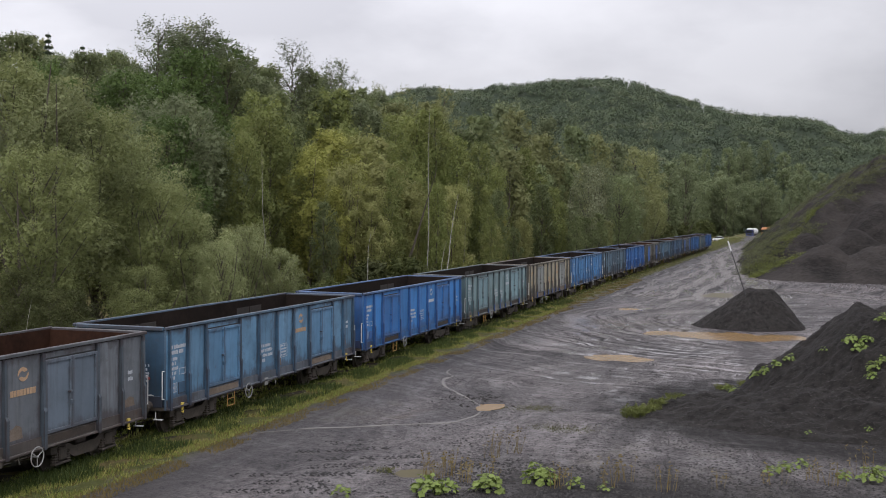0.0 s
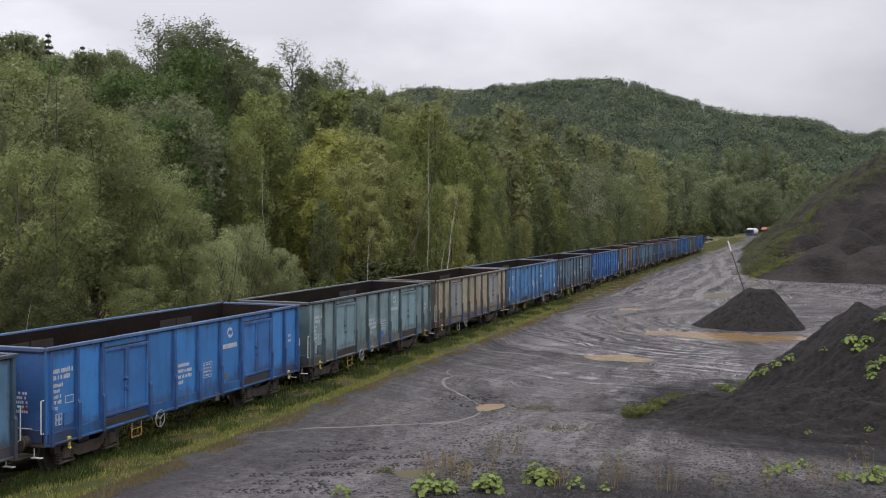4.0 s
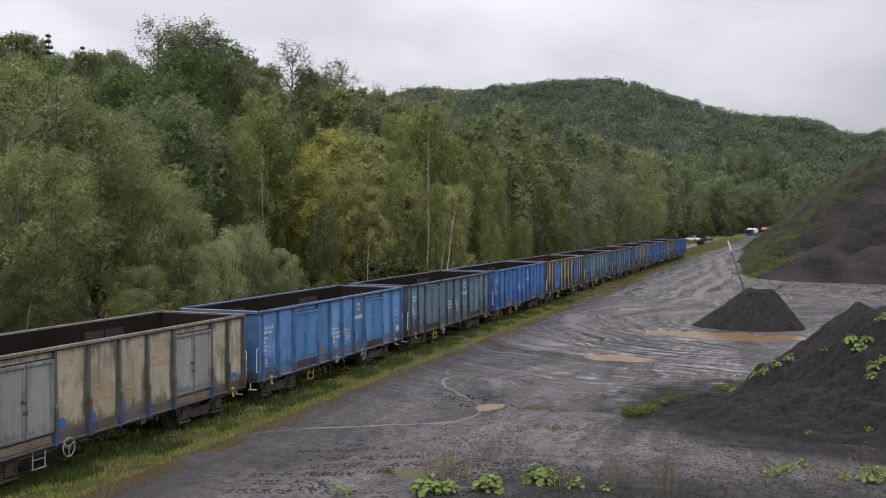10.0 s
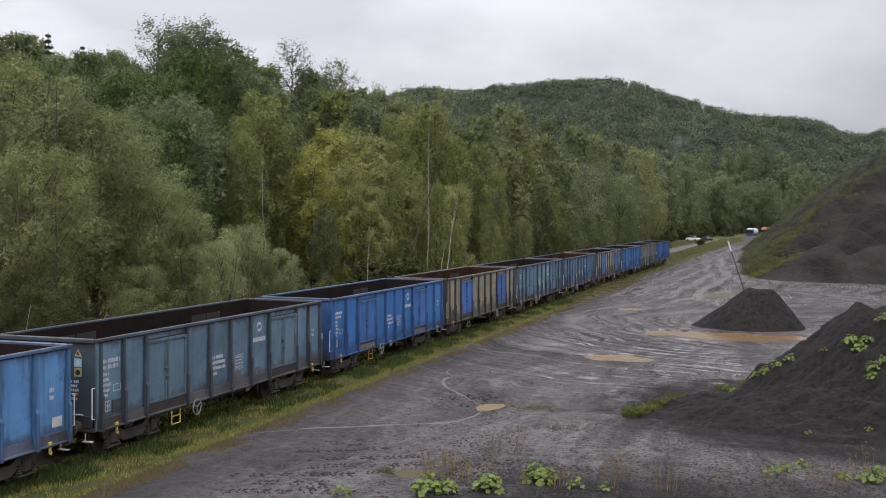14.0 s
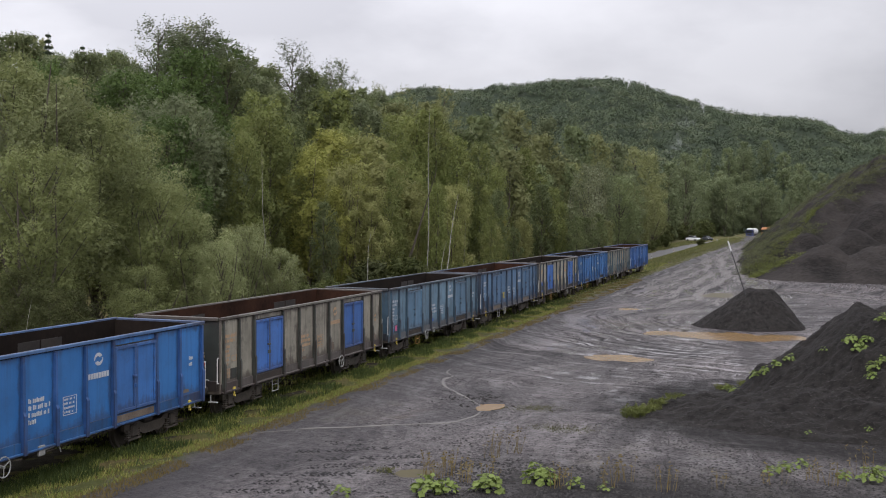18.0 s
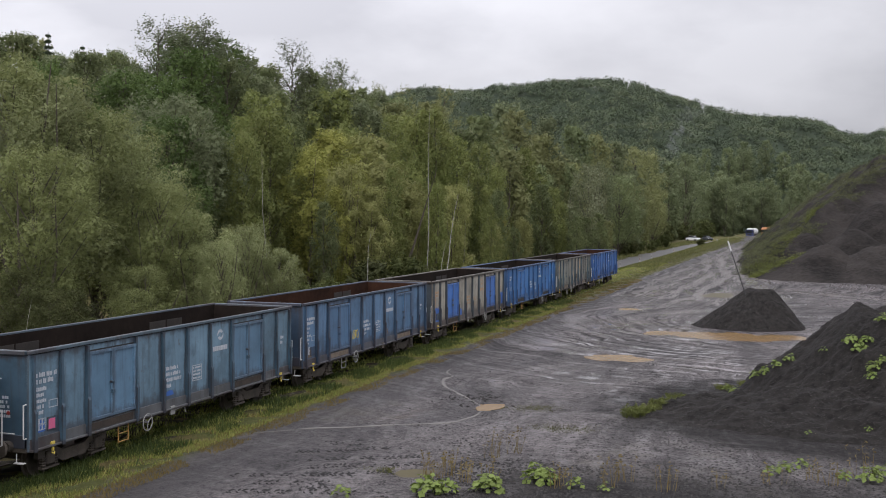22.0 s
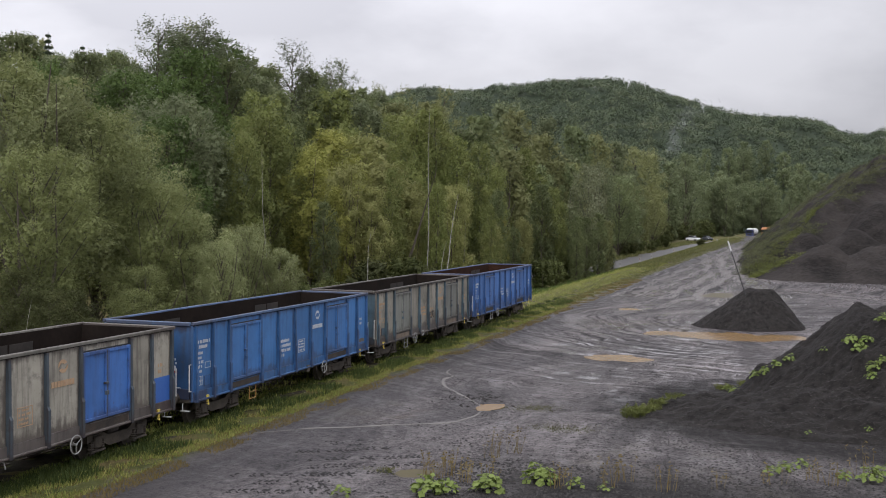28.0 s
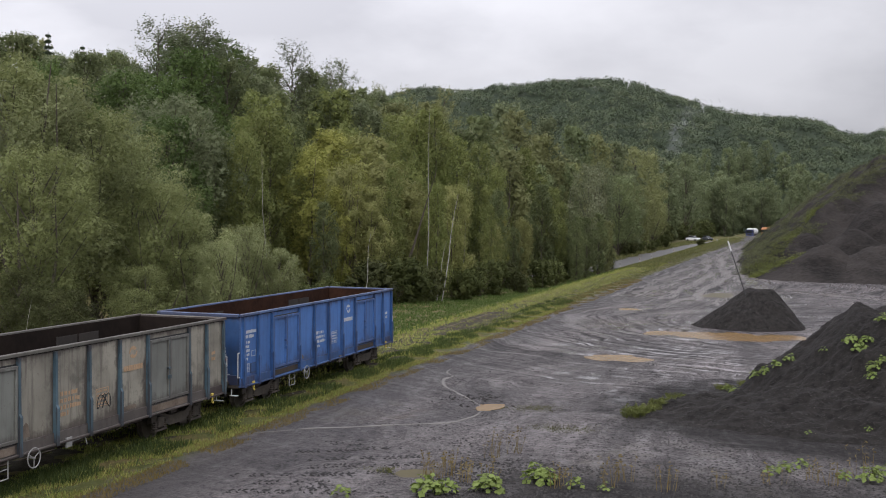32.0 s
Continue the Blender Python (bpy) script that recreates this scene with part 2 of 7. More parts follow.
    l.new(mathn(n, l, "MULTIPLY_ADD", mid.outputs["Fac"], 2.0, mathn(n, l, "MULTIPLY_ADD", big.outputs["Fac"], 3.0, mathn(n, l, "ADD", sep.outputs[0], -2.5))), dust.inputs[0])
    col = mix_col(n, l, mathn(n, l, "MULTIPLY", dust.outputs[0], 0.6), col, (0.046, 0.0428, 0.0440))
    # loose coal round the bank and along the foot of the camera's slope
    ax = mathn(n, l, "MULTIPLY", mathn(n, l, "ADD", sep.outputs[0], -21.0), 0.098)
    ay = mathn(n, l, "MULTIPLY", mathn(n, l, "ADD", sep.outputs[1], -37.0), 0.125)
    rad = mathn(n, l, "SQRT", mathn(n, l, "ADD", mathn(n, l, "MULTIPLY", ax, ax), mathn(n, l, "MULTIPLY", ay, ay)))
    loose = n.new("ShaderNodeMapRange")
    loose.inputs[1].default_value, loose.inputs[2].default_value = 1.07, 0.90
    l.new(mathn(n, l, "MULTIPLY_ADD", mid.outputs["Fac"], 0.5, mathn(n, l, "ADD", rad, -0.25)), loose.inputs[0])
    fore = n.new("ShaderNodeMapRange")
    fore.inputs[1].default_value, fore.inputs[2].default_value = 28.5, 25.0
    l.new(mathn(n, l, "MULTIPLY_ADD", mid.outputs["Fac"], 5.0, mathn(n, l, "ADD", sep.outputs[1], -2.5)), fore.inputs[0])
    fside = n.new("ShaderNodeMapRange")
    fside.inputs[1].default_value, fside.inputs[2].default_value = 8.0, 11.5
    l.new(mathn(n, l, "MULTIPLY_ADD", mid.outputs["Fac"], 4.0, mathn(n, l, "ADD", sep.outputs[0], -2.0)), fside.inputs[0])
    coaly = ramp(n, [(0.40, (0.008, 0.0075, 0.008)), (0.53, (0.018, 0.0165, 0.0165)), (0.66, (0.056, 0.051, 0.049))])
    l.new(mathn(n, l, "MULTIPLY_ADD", fine.outputs["Fac"], 0.5, mathn(n, l, "MULTIPLY", grit.outputs["Fac"], 0.5)), coaly.inputs[0])
    coal = mathn(n, l, "MAXIMUM", mathn(n, l, "MULTIPLY", loose.outputs[0], 0.9), mathn(n, l, "MULTIPLY", mathn(n, l, "MULTIPLY", fore.outputs[0], fside.outputs[0]), 0.86))
    col = mix_col(n, l, coal, col, coaly.outputs[0])
    bare = mathn(n, l, "SUBTRACT", 1.0, mathn(n, l, "MULTIPLY", coal, 0.8))
    # silt dried round the puddles lies lower than the rest
    silt = n.new("ShaderNodeMapRange")
    silt.inputs[1].default_value, silt.inputs[2].default_value = 0.105, 0.05
    l.new(sep.outputs[2], silt.inputs[0])
    near_y = n.new("ShaderNodeMapRange")
    near_y.inputs[1].default_value, near_y.inputs[2].default_value = 2.5, 4.0
    l.new(sep.outputs[0], near_y.inputs[0])
    col = mix_col(n, l, mathn(n, l, "MULTIPLY", silt.outputs[0], mathn(n, l, "MULTIPLY", near_y.outputs[0], 0.6)), col, (0.13, 0.088, 0.05))
    # grassy soil beside the track
    edge = n.new("ShaderNodeMapRange")
    edge.inputs[1].default_value, edge.inputs[2].default_value = 2.1, 2.7
    edge.inputs[3].default_value, edge.inputs[4].default_value = 1.0, 0.0
    l.new(mathn(n, l, "MULTIPLY_ADD", mid.outputs["Fac"], 1.5, mathn(n, l, "ADD", sep.outputs[0], -0.75)), edge.inputs[0])
    soil = ramp(n, [(0.36, (0.044, 0.056, 0.017)), (0.45, (0.078, 0.088, 0.025)), (0.53, (0.112, 0.096, 0.036)), (0.62, (0.185, 0.140, 0.066))])
    l.new(mathn(n, l, "MULTIPLY_ADD", fine.outputs["Fac"], 0.35, mathn(n, l, "MULTIPLY", mid.outputs["Fac"], 0.65)), soil.inputs[0])
    col = mix_col(n, l, edge.outputs[0], col, soil.outputs[0])
    l.new(col, s.inputs["Base Color"])
    ro = ramp(n, [(0.36, (0.78, 0.78, 0.78)), (0.64, (0.46, 0.46, 0.46))])
    l.new(rutv, ro.inputs[0])
    # films of standing water in the ruts
    film = ramp(n, [(0.525, (0, 0, 0)), (0.55, (0.8, 0.8, 0.8)), (0.63, (1, 1, 1))])
    l.new(mathn(n, l, "ADD", rutv, mathn(n, l, "MULTIPLY_ADD", mid.outputs["Fac"], 0.08, -0.04)), film.inputs[0])
    l.new(mathn(n, l, "MULTIPLY", mathn(n, l, "MULTIPLY", film.outputs[0], bare), mathn(n, l, "MULTIPLY_ADD", zz, 0.85, 0.05)), s.inputs["Coat Weight"])
    s.inputs["Coat Roughness"].default_value, s.inputs["Coat IOR"].default_value = 0.10, 1.33
    l.new(mathn(n, l, "MULTIPLY", bare, mathn(n, l, "MULTIPLY_ADD", pale.outputs[0], 0.18, 0.22)), s.inputs["Specular IOR Level"])
    l.new(mathn(n, l, "MAXIMUM", ro.outputs[0], mathn(n, l, "MULTIPLY", edge.outputs[0], 0.9)), s.inputs["Roughness"])
    h = mathn(n, l, "MULTIPLY_ADD", fine.outputs["Fac"], 0.55, mathn(n, l, "MULTIPLY_ADD", grit.outputs["Fac"], 0.28, mathn(n, l, "MULTIPLY", rutv, 1.6)))
    bump_to(n, l, s, h, 1.0, 0.13)
    return m


M = {}
M["ground"] = ground_mat()
M["coal"] = simple("coal_fines", (0.005, 0.0047, 0.0047), (0.056, 0.050, 0.047), 5.0, 0.85, 0, 1.0, 0.09, spec=0.15)
M["coal_far"] = simple("spoil", (0.006, 0.0056, 0.0056), (0.048, 0.042, 0.039), 0.3, 0.9, 0, 0.9, 0.3, spec=0.12)
M["water"] = simple("muddy_water", (0.165, 0.104, 0.048), (0.225, 0.146, 0.070), 0.6, 0.22, 0, 0.03, 0.004, spec=0.07)
M["olive_water"] = simple("olive_water", (0.060, 0.052, 0.026), (0.100, 0.082, 0.040), 1.2, 0.35, 0, 0.05, 0.004, spec=0.03)
M["asphalt"] = simple("asphalt", (0.048, 0.046, 0.047), (0.095, 0.092, 0.092), 0.35, 0.55, 0, 0.2, 0.01)
M["bark"] = simple("bark", (0.045, 0.038, 0.030), (0.12, 0.10, 0.08), 3.0, 0.9, 0, 0.6, 0.03)
M["birch"] = simple("birch_bark", (0.05, 0.048, 0.042), (0.46, 0.44, 0.40), 3.0, 0.8, 0, 0.3, 0.02)
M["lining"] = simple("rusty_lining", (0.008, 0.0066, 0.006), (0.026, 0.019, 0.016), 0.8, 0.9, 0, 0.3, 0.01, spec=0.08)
M["iron"] = simple("dirty_iron", (0.036, 0.032, 0.029), (0.135, 0.112, 0.094), 3.0, 0.7, 0.2, 0.4, 0.01)
M["sill"] = simple("sooty_sill", (0.014, 0.012, 0.012), (0.070, 0.052, 0.040), 2.2, 0.7, 0, 0.3, 0.01)
M["steel"] = simple("worn_steel", (0.05, 0.042, 0.036), (0.13, 0.11, 0.095), 5.0, 0.5, 0.3, 0.2, 0.004)
M["ballast"] = simple("fouled_ballast", (0.018, 0.016, 0.012), (0.085, 0.072, 0.052), 4.0, 0.9, 0, 0.8, 0.04, spec=0.15)
M["rail"] = simple("rusty_rail", (0.05, 0.03, 0.02), (0.11, 0.07, 0.05), 5.0, 0.6, 0.4, 0.3, 0.005)
M["wood"] = simple("old_sleeper", (0.03, 0.025, 0.02), (0.08, 0.065, 0.05), 3.0, 0.9, 0, 0.5, 0.02)
M["white"] = simple("dulled_white_paint", (0.42, 0.42, 0.42), (0.66, 0.66, 0.65), 6.0, 0.6)
M["chalk"] = simple("worn_white_lettering", (0.36, 0.40, 0.46), (0.58, 0.60, 0.64), 14.0, 0.65)
M["orange"] = simple("worn_orange_lettering", (0.36, 0.225, 0.13), (0.52, 0.37, 0.24), 14.0, 0.65)
M["yellow"] = simple("yellow_paint", (0.45, 0.33, 0.05), (0.62, 0.50, 0.12), 8.0, 0.6)
M["dark"] = simple("black_paint", (0.012, 0.012, 0.013), (0.03, 0.03, 0.03), 5.0, 0.5)
M["glass"] = simple("car_glass", (0.015, 0.017, 0.02), (0.03, 0.033, 0.037), 3.0, 0.08)
M["car_white"] = simple("white_car_paint", (0.62, 0.63, 0.64), (0.76, 0.76, 0.76), 1.0, 0.25, 0, 0.0)
M["car_dark"] = simple("dark_car_paint", (0.025, 0.028, 0.035), (0.05, 0.055, 0.065), 1.0, 0.25, 0, 0.0)
M["cab_blue"] = simple("blue_cab_paint", (0.03, 0.04, 0.12), (0.05, 0.07, 0.18), 1.0, 0.3, 0, 0.0)
M["tank"] = simple("tank_paint", (0.60, 0.60, 0.60), (0.74, 0.74, 0.74), 1.0, 0.35, 0, 0.0)
M["grass"] = leafy("grass_blades", (0.060, 0.078, 0.018), (0.128, 0.146, 0.038), (0.23, 0.20, 0.078), 0.3, speck=0.6, patchy=0.8, gain=1.95)
M["rail_weed"] = leafy("dark_weeds", (0.032, 0.050, 0.014), (0.062, 0.090, 0.024), (0.12, 0.14, 0.04), 0.3, speck=0.5)
M["dull_grass"] = leafy("dull_grass", (0.050, 0.058, 0.020), (0.098, 0.104, 0.038), (0.165, 0.150, 0.072), 0.3, speck=0.5, patchy=0.8, gain=1.35)
M["lawn"] = leafy("mown_grass", (0.046, 0.079, 0.019), (0.082, 0.124, 0.031), (0.138, 0.158, 0.051), 0.3, gain=1.0)
M["dry"] = leafy("dry_stalks", (0.100, 0.074, 0.028), (0.170, 0.130, 0.050), (0.23, 0.19, 0.085), 0.2)
M["broad"] = leafy("broad_leaves", (0.075, 0.105, 0.025), (0.145, 0.190, 0.050), (0.22, 0.26, 0.095), 0.25, speck=0.4, gain=1.2)
M["scrub"] = leafy("low_scrub", (0.040, 0.046, 0.014), (0.080, 0.086, 0.026), (0.14, 0.13, 0.050), 0.2)
M["tip_scrub"] = leafy("olive_tip_scrub", (0.056, 0.062, 0.030), (0.092, 0.100, 0.048), (0.134, 0.138, 0.068), 0.25, gain=1.25)
M["toe_scrub"] = leafy("yellow_green_weeds", (0.085, 0.105, 0.028), (0.150, 0.170, 0.045), (0.22, 0.21, 0.09), 0.25, gain=0.8)
M["churned"] = simple("churned_mud", (0.012, 0.011, 0.0115), (0.034, 0.030, 0.030), 4.0, 0.6, 0, 0.6, 0.02)
M["post_white"] = simple("weathered_white_post", (0.36, 0.36, 0.35), (0.58, 0.58, 0.56), 3.0, 0.6, 0, 0.1, 0.003)
M["cab_orange"] = simple("dull_orange_paint", (0.42, 0.17, 0.07), (0.55, 0.24, 0.10), 2.0, 0.45, 0, 0.05, 0.003)
M["silt"] = simple("pale_silt", (0.070, 0.064, 0.060), (0.165, 0.150, 0.134), 2.5, 0.55, 0, 0.4, 0.01)
M["slurry"] = simple("pale_slurry", (0.105, 0.096, 0.092), (0.215, 0.198, 0.186), 2.5, 0.6, 0, 0.5, 0.02)
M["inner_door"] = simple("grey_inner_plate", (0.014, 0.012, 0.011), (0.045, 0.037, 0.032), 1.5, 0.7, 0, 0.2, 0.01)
M["patch"] = simple("fresh_blue_patch", (0.03, 0.10, 0.38), (0.05, 0.15, 0.46), 3.0, 0.5, 0, 0.1, 0.003)
M["blue_foot"] = simple("dull_blue_paint", (0.02, 0.05, 0.16), (0.035, 0.09, 0.27), 3.0, 0.5, 0, 0.1, 0.003)
M["rust_patch"] = simple("bare_plate", (0.085, 0.058, 0.042), (0.24, 0.195, 0.155), 3.0, 0.7, 0, 0.2, 0.004)
M["willow"] = leafy("willow_leaves", (0.078, 0.090, 0.036), (0.118, 0.132, 0.052), (0.170, 0.184, 0.086), 0.42, gain=1.7, speck=0.2)
M["pale_willow"] = leafy("pale_willow_leaves", (0.105, 0.120, 0.056), (0.160, 0.176, 0.082), (0.235, 0.250, 0.130), 0.42, gain=1.75, speck=0.2)
M["silver_leaf"] = leafy("silvery_leaves", (0.085, 0.098, 0.048), (0.150, 0.163, 0.092), (0.33, 0.34, 0.25), 0.35, gain=1.25, speck=0.35)
M["birch_leaf"] = leafy("birch_leaves", (0.063, 0.078, 0.025), (0.107, 0.122, 0.040), (0.162, 0.160, 0.060), 0.42, gain=1.8)
M["gold_leaf"] = leafy("yellowing_leaves", (0.112, 0.122, 0.032), (0.182, 0.186, 0.050), (0.268, 0.248, 0.082), 0.42, gain=1.45)
M["pale_leaf"] = leafy("pale_leaves", (0.092, 0.100, 0.036), (0.150, 0.154, 0.058), (0.229, 0.215, 0.102), 0.42, gain=1.75)
M["alder_leaf"] = leafy("dark_leaves", (0.048, 0.060, 0.027), (0.080, 0.094, 0.041), (0.128, 0.137, 0.062), 0.42, gain=1.85)
M["bush_leaf"] = leafy("bush_leaves", (0.046, 0.058, 0.020), (0.078, 0.092, 0.030), (0.125, 0.132, 0.048), 0.42, gain=1.25)
# shade under the canopy is put into this darker leaf colour
M["shade_leaf"] = leafy("shaded_shrub_leaves", (0.046, 0.055, 0.020), (0.078, 0.088, 0.032), (0.118, 0.122, 0.048), 0.4, gain=1.05)
# leaves beyond 145 m: haze put into the colour as a paler, bluer green
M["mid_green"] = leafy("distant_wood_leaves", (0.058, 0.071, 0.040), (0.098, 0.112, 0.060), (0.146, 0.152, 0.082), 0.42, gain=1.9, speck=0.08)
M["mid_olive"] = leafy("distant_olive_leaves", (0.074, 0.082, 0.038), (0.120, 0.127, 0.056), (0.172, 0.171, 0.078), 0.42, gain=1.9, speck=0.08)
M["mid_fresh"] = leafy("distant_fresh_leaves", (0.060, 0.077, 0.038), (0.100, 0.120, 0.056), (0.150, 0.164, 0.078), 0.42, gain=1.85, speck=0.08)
M["maple_leaf"] = leafy("fresh_leaves", (0.050, 0.080, 0.024), (0.085, 0.125, 0.038), (0.140, 0.185, 0.051), 0.42, gain=1.2)
M["poplar_leaf"] = leafy("greyish_leaves", (0.054, 0.068, 0.038), (0.092, 0.104, 0.061), (0.156, 0.160, 0.109), 0.42, gain=1.5)
# the same painted haze for trees beyond 290 m
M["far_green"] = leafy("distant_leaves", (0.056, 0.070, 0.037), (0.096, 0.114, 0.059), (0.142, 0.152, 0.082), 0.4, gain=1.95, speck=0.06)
M["spruce_leaf"] = leafy("spruce_needles", (0.021, 0.032, 0.018), (0.037, 0.052, 0.027), (0.062, 0.075, 0.041), 0.15, gain=1.2)
M["forest_floor"] = simple("shaded_forest_floor", (0.036, 0.050, 0.036), (0.066, 0.082, 0.054), 0.02, 0.95, 0, 0.2, 0.5, spec=0.1)
M["lump"] = leafy("coal_lumps", (0.008, 0.0075, 0.0073), (0.028, 0.0255, 0.0245), (0.066, 0.060, 0.056), 0.0, speck=0.7)
# hill crowns: haze put into the colour as a cooler green
M["far_leaf"] = leafy("hill_woods", (0.036, 0.050, 0.034), (0.076, 0.095, 0.058), (0.124, 0.135, 0.078), 0.34, gain=1.74, speck=0.06, patchy=0.10, span=1.5)


# ---------------------------------------------------------------- mesh tools
class Soup:
    """Collects vertices and faces of one mesh."""

    def __init__(self):
        self.v, self.f = [], []

    def add(self, verts, faces):
        k = len(self.v)
        self.v += [tuple(p) for p in verts]
        self.f += [tuple(i + k for i in q) for q in faces]
        return self

    def box(self, x0, x1, y0, y1, z0, z1, b=0.0):
        """A box; b chamfers its four upright edges and the rims."""
        if b <= 0:
            vs = [(x, y, z) for z in (z0, z1) for x, y in ((x0, y0), (x1, y0), (x1, y1), (x0, y1))]
            return self.add(vs, [(3, 2, 1, 0), (4, 5, 6, 7), (0, 1, 5, 4), (1, 2, 6, 5), (2, 3, 7, 6), (3, 0, 4, 7)])
        rings = []
        for z, i in ((z0, b), (z0 + b, 0), (z1 - b, 0), (z1, b)):
            rings.append([(x0 + i, y0 + b, z), (x0 + b, y0 + i, z), (x1 - b, y0 + i, z), (x1 - i, y0 + b, z),
                          (x1 - i, y1 - b, z), (x1 - b, y1 - i, z), (x0 + b, y1 - i, z), (x0 + i, y1 - b, z)])
        return self.rings(rings)

    def rings(self, rings, cap=True):
        n = len(rings[0])
        fs = []
        for r in range(len(rings) - 1):
            for k in range(n):
                a, b = r * n + k, r * n + (k + 1) % n
                fs.append((a, b, b + n, a + n))
        if cap:
            fs.append(tuple(reversed(range(n))))
            fs.append(tuple(range((len(rings) - 1) * n, len(rings) * n)))
        return self.add([p for r in rings for p in r], fs)

    def tube(self, pts, radii, n=6):
        """A round tube along points."""
        pts = [Vector(p) for p in pts]
        if isinstance(radii, (int, float)):
            radii = [radii] * len(pts)
        rings = []
        for k, p in enumerate(pts):
            t = (pts[min(k + 1, len(pts) - 1)] - pts[max(k - 1, 0)]).normalized()
            side = t.cross(Vector((0, 0, 1)) if abs(t.z) < 0.9 else Vector((1, 0, 0))).normalized()
            up = side.cross(t)
            rings.append([tuple(p + radii[k] * (math.cos(a) * side + math.sin(a) * up)) for a in (2 * math.pi * j / n for j in range(n))])
        return self.rings(rings)

    def lathe_x(self, prof, n=16):
        """A body turned about the x axis: prof holds (x, radius)."""
        return self.rings([[(x, r * math.cos(2 * math.pi * j / n), r * math.sin(2 * math.pi * j / n)) for j in range(n)] for x, r in prof])

    def lathe_y(self, prof, n=16, at=(0, 0, 0)):
        return self.rings([[(at[0] + r * math.cos(2 * math.pi * j / n), at[1] + y, at[2] - r * math.sin(2 * math.pi * j / n)) for j in range(n)] for y, r in prof])

    def mesh(self, name):
        me = bpy.data.meshes.new(name)
        me.from_pydata(self.v, [], self.f)
        me.update()
        return me


def part(name, soup, material, parent=None, label="", at=None, kind=""):
    """Links a Soup (or a mesh) as one mesh object, under a thing or a part. The material sits on the object."""
    me = soup.mesh(name) if isinstance(soup, Soup) else soup
    if not me.materials:
        me.materials.append(material)
    ob = new(name, me)
    ob.material_slots[0].link = "OBJECT"
    ob.material_slots[0].material = material
    if parent is not None:
        ob.parent = parent
    if at is not None:
        ob.matrix_basis = at if isinstance(at, Matrix) else Matrix.Translation(at)
    if label or kind:
        tagged(ob, label, kind=kind)
    return ob


def empty(name, at=(0, 0, 0)):
    e = new(name)
    e.empty_display_size = 0.3
    e.matrix_basis = at if isinstance(at, Matrix) else Matrix.Translation(at)
    return e


def quads_mesh(name, corners, outward=None, soft=0.65):
    """A mesh of loose leaves from an array (n, corners, 3). outward: the way each leaf's spray faces, towards which its shading leans."""
    corners = np.asarray(corners, np.float32)
    n, c = corners.shape[:2]
    if outward is not None:
        face = np.cross(corners[:, 1] - corners[:, 0], corners[:, 2] - corners[:, 0])
        face /= np.linalg.norm(face, axis=1)[:, None] + 1e-9
        out = outward / (np.linalg.norm(outward, axis=1)[:, None] + 1e-9)
        turn = (face * out).sum(1) < 0
        corners[turn] = corners[turn][:, ::-1]
        face[turn] *= -1
        lean = face * (1 - soft) + out * soft
        lean /= np.linalg.norm(lean, axis=1)[:, None] + 1e-9
    me = bpy.data.meshes.new(name)
    me.vertices.add(c * n)
    me.vertices.foreach_set("co", corners.ravel())
    me.loops.add(c * n)
    me.loops.foreach_set("vertex_index", np.arange(c * n, dtype=np.int32))
    me.polygons.add(n)
    me.polygons.foreach_set("loop_start", np.arange(0, c * n, c, dtype=np.int32))
    me.update(calc_edges=True)
    if outward is not None:
        me.polygons.foreach_set("use_smooth", np.ones(n, bool))
        me.normals_split_custom_set_from_vertices(np.repeat(lean, c, 0).tolist())
    return me


def grid_mesh(name, xs, ys, zf):
    X, Y = np.meshgrid(xs, ys)
    Z = zf(X, Y)
    nx, ny = len(xs), len(ys)
    me = bpy.data.meshes.new(name)
    me.vertices.add(nx * ny)
    me.vertices.foreach_set("co", np.stack([X, Y, Z], -1).astype(np.float32).ravel())
    i = (np.arange(ny - 1)[:, None] * nx + np.arange(nx - 1)[None, :]).ravel()
    q = np.stack([i, i + 1, i + nx + 1, i + nx], -1).astype(np.int32)
    me.loops.add(q.size)
    me.loops.foreach_set("vertex_index", q.ravel())
    me.polygons.add(len(q))
    me.polygons.foreach_set("loop_start", np.arange(0, q.size, 4, dtype=np.int32))
    me.polygons.foreach_set("use_smooth", np.ones(len(q), bool))
    me.update(calc_edges=True)
    return me




def lumps(seed, size, octaves=4):
    """A smooth random height function of (x, y) arrays, about -1 to 1."""
    g = np.random.default_rng(seed)
    waves = []
    for o in range(octaves):
        for _ in range(5):
            a = g.uniform(0, 2 * math.pi)
            k = 2 * math.pi / (size / 1.9 ** o) * g.uniform(0.7, 1.4)
            waves.append((k * math.cos(a), k * math.sin(a), g.uniform(0, 6.28), 0.55 ** o / 2.6))

    def f(x, y):
        z = 0.0
        for kx, ky, ph, am in waves:
            z = z + am * np.sin(kx * x + ky * y + ph)
        return z
    return f


def sstep(a, b, x):
    t = np.clip((x - a) / (b - a), 0, 1)
    return t * t * (3 - 2 * t)


# ---------------------------------------------------------------- ground
L_FINE, L_RUT, L_BIG = lumps(1, 1.7, 2), lumps(2, 6.0, 3), lumps(3, 60.0, 2)


# puddles: x, y, half width, half depth, seed
PUDDLES = [(7.65, 34.6, 0.34, 0.72, 1), (10.0, 48.6, 1.5, 1.0, 2), (13.9, 59.7, 5.0, 1.8, 3), (11.2, 91.4, 1.3, 2.6, 5), (6.5, 74.5, 0.8, 1.1, 6), (8.3, 25.0, 0.5, 0.55, 7)]


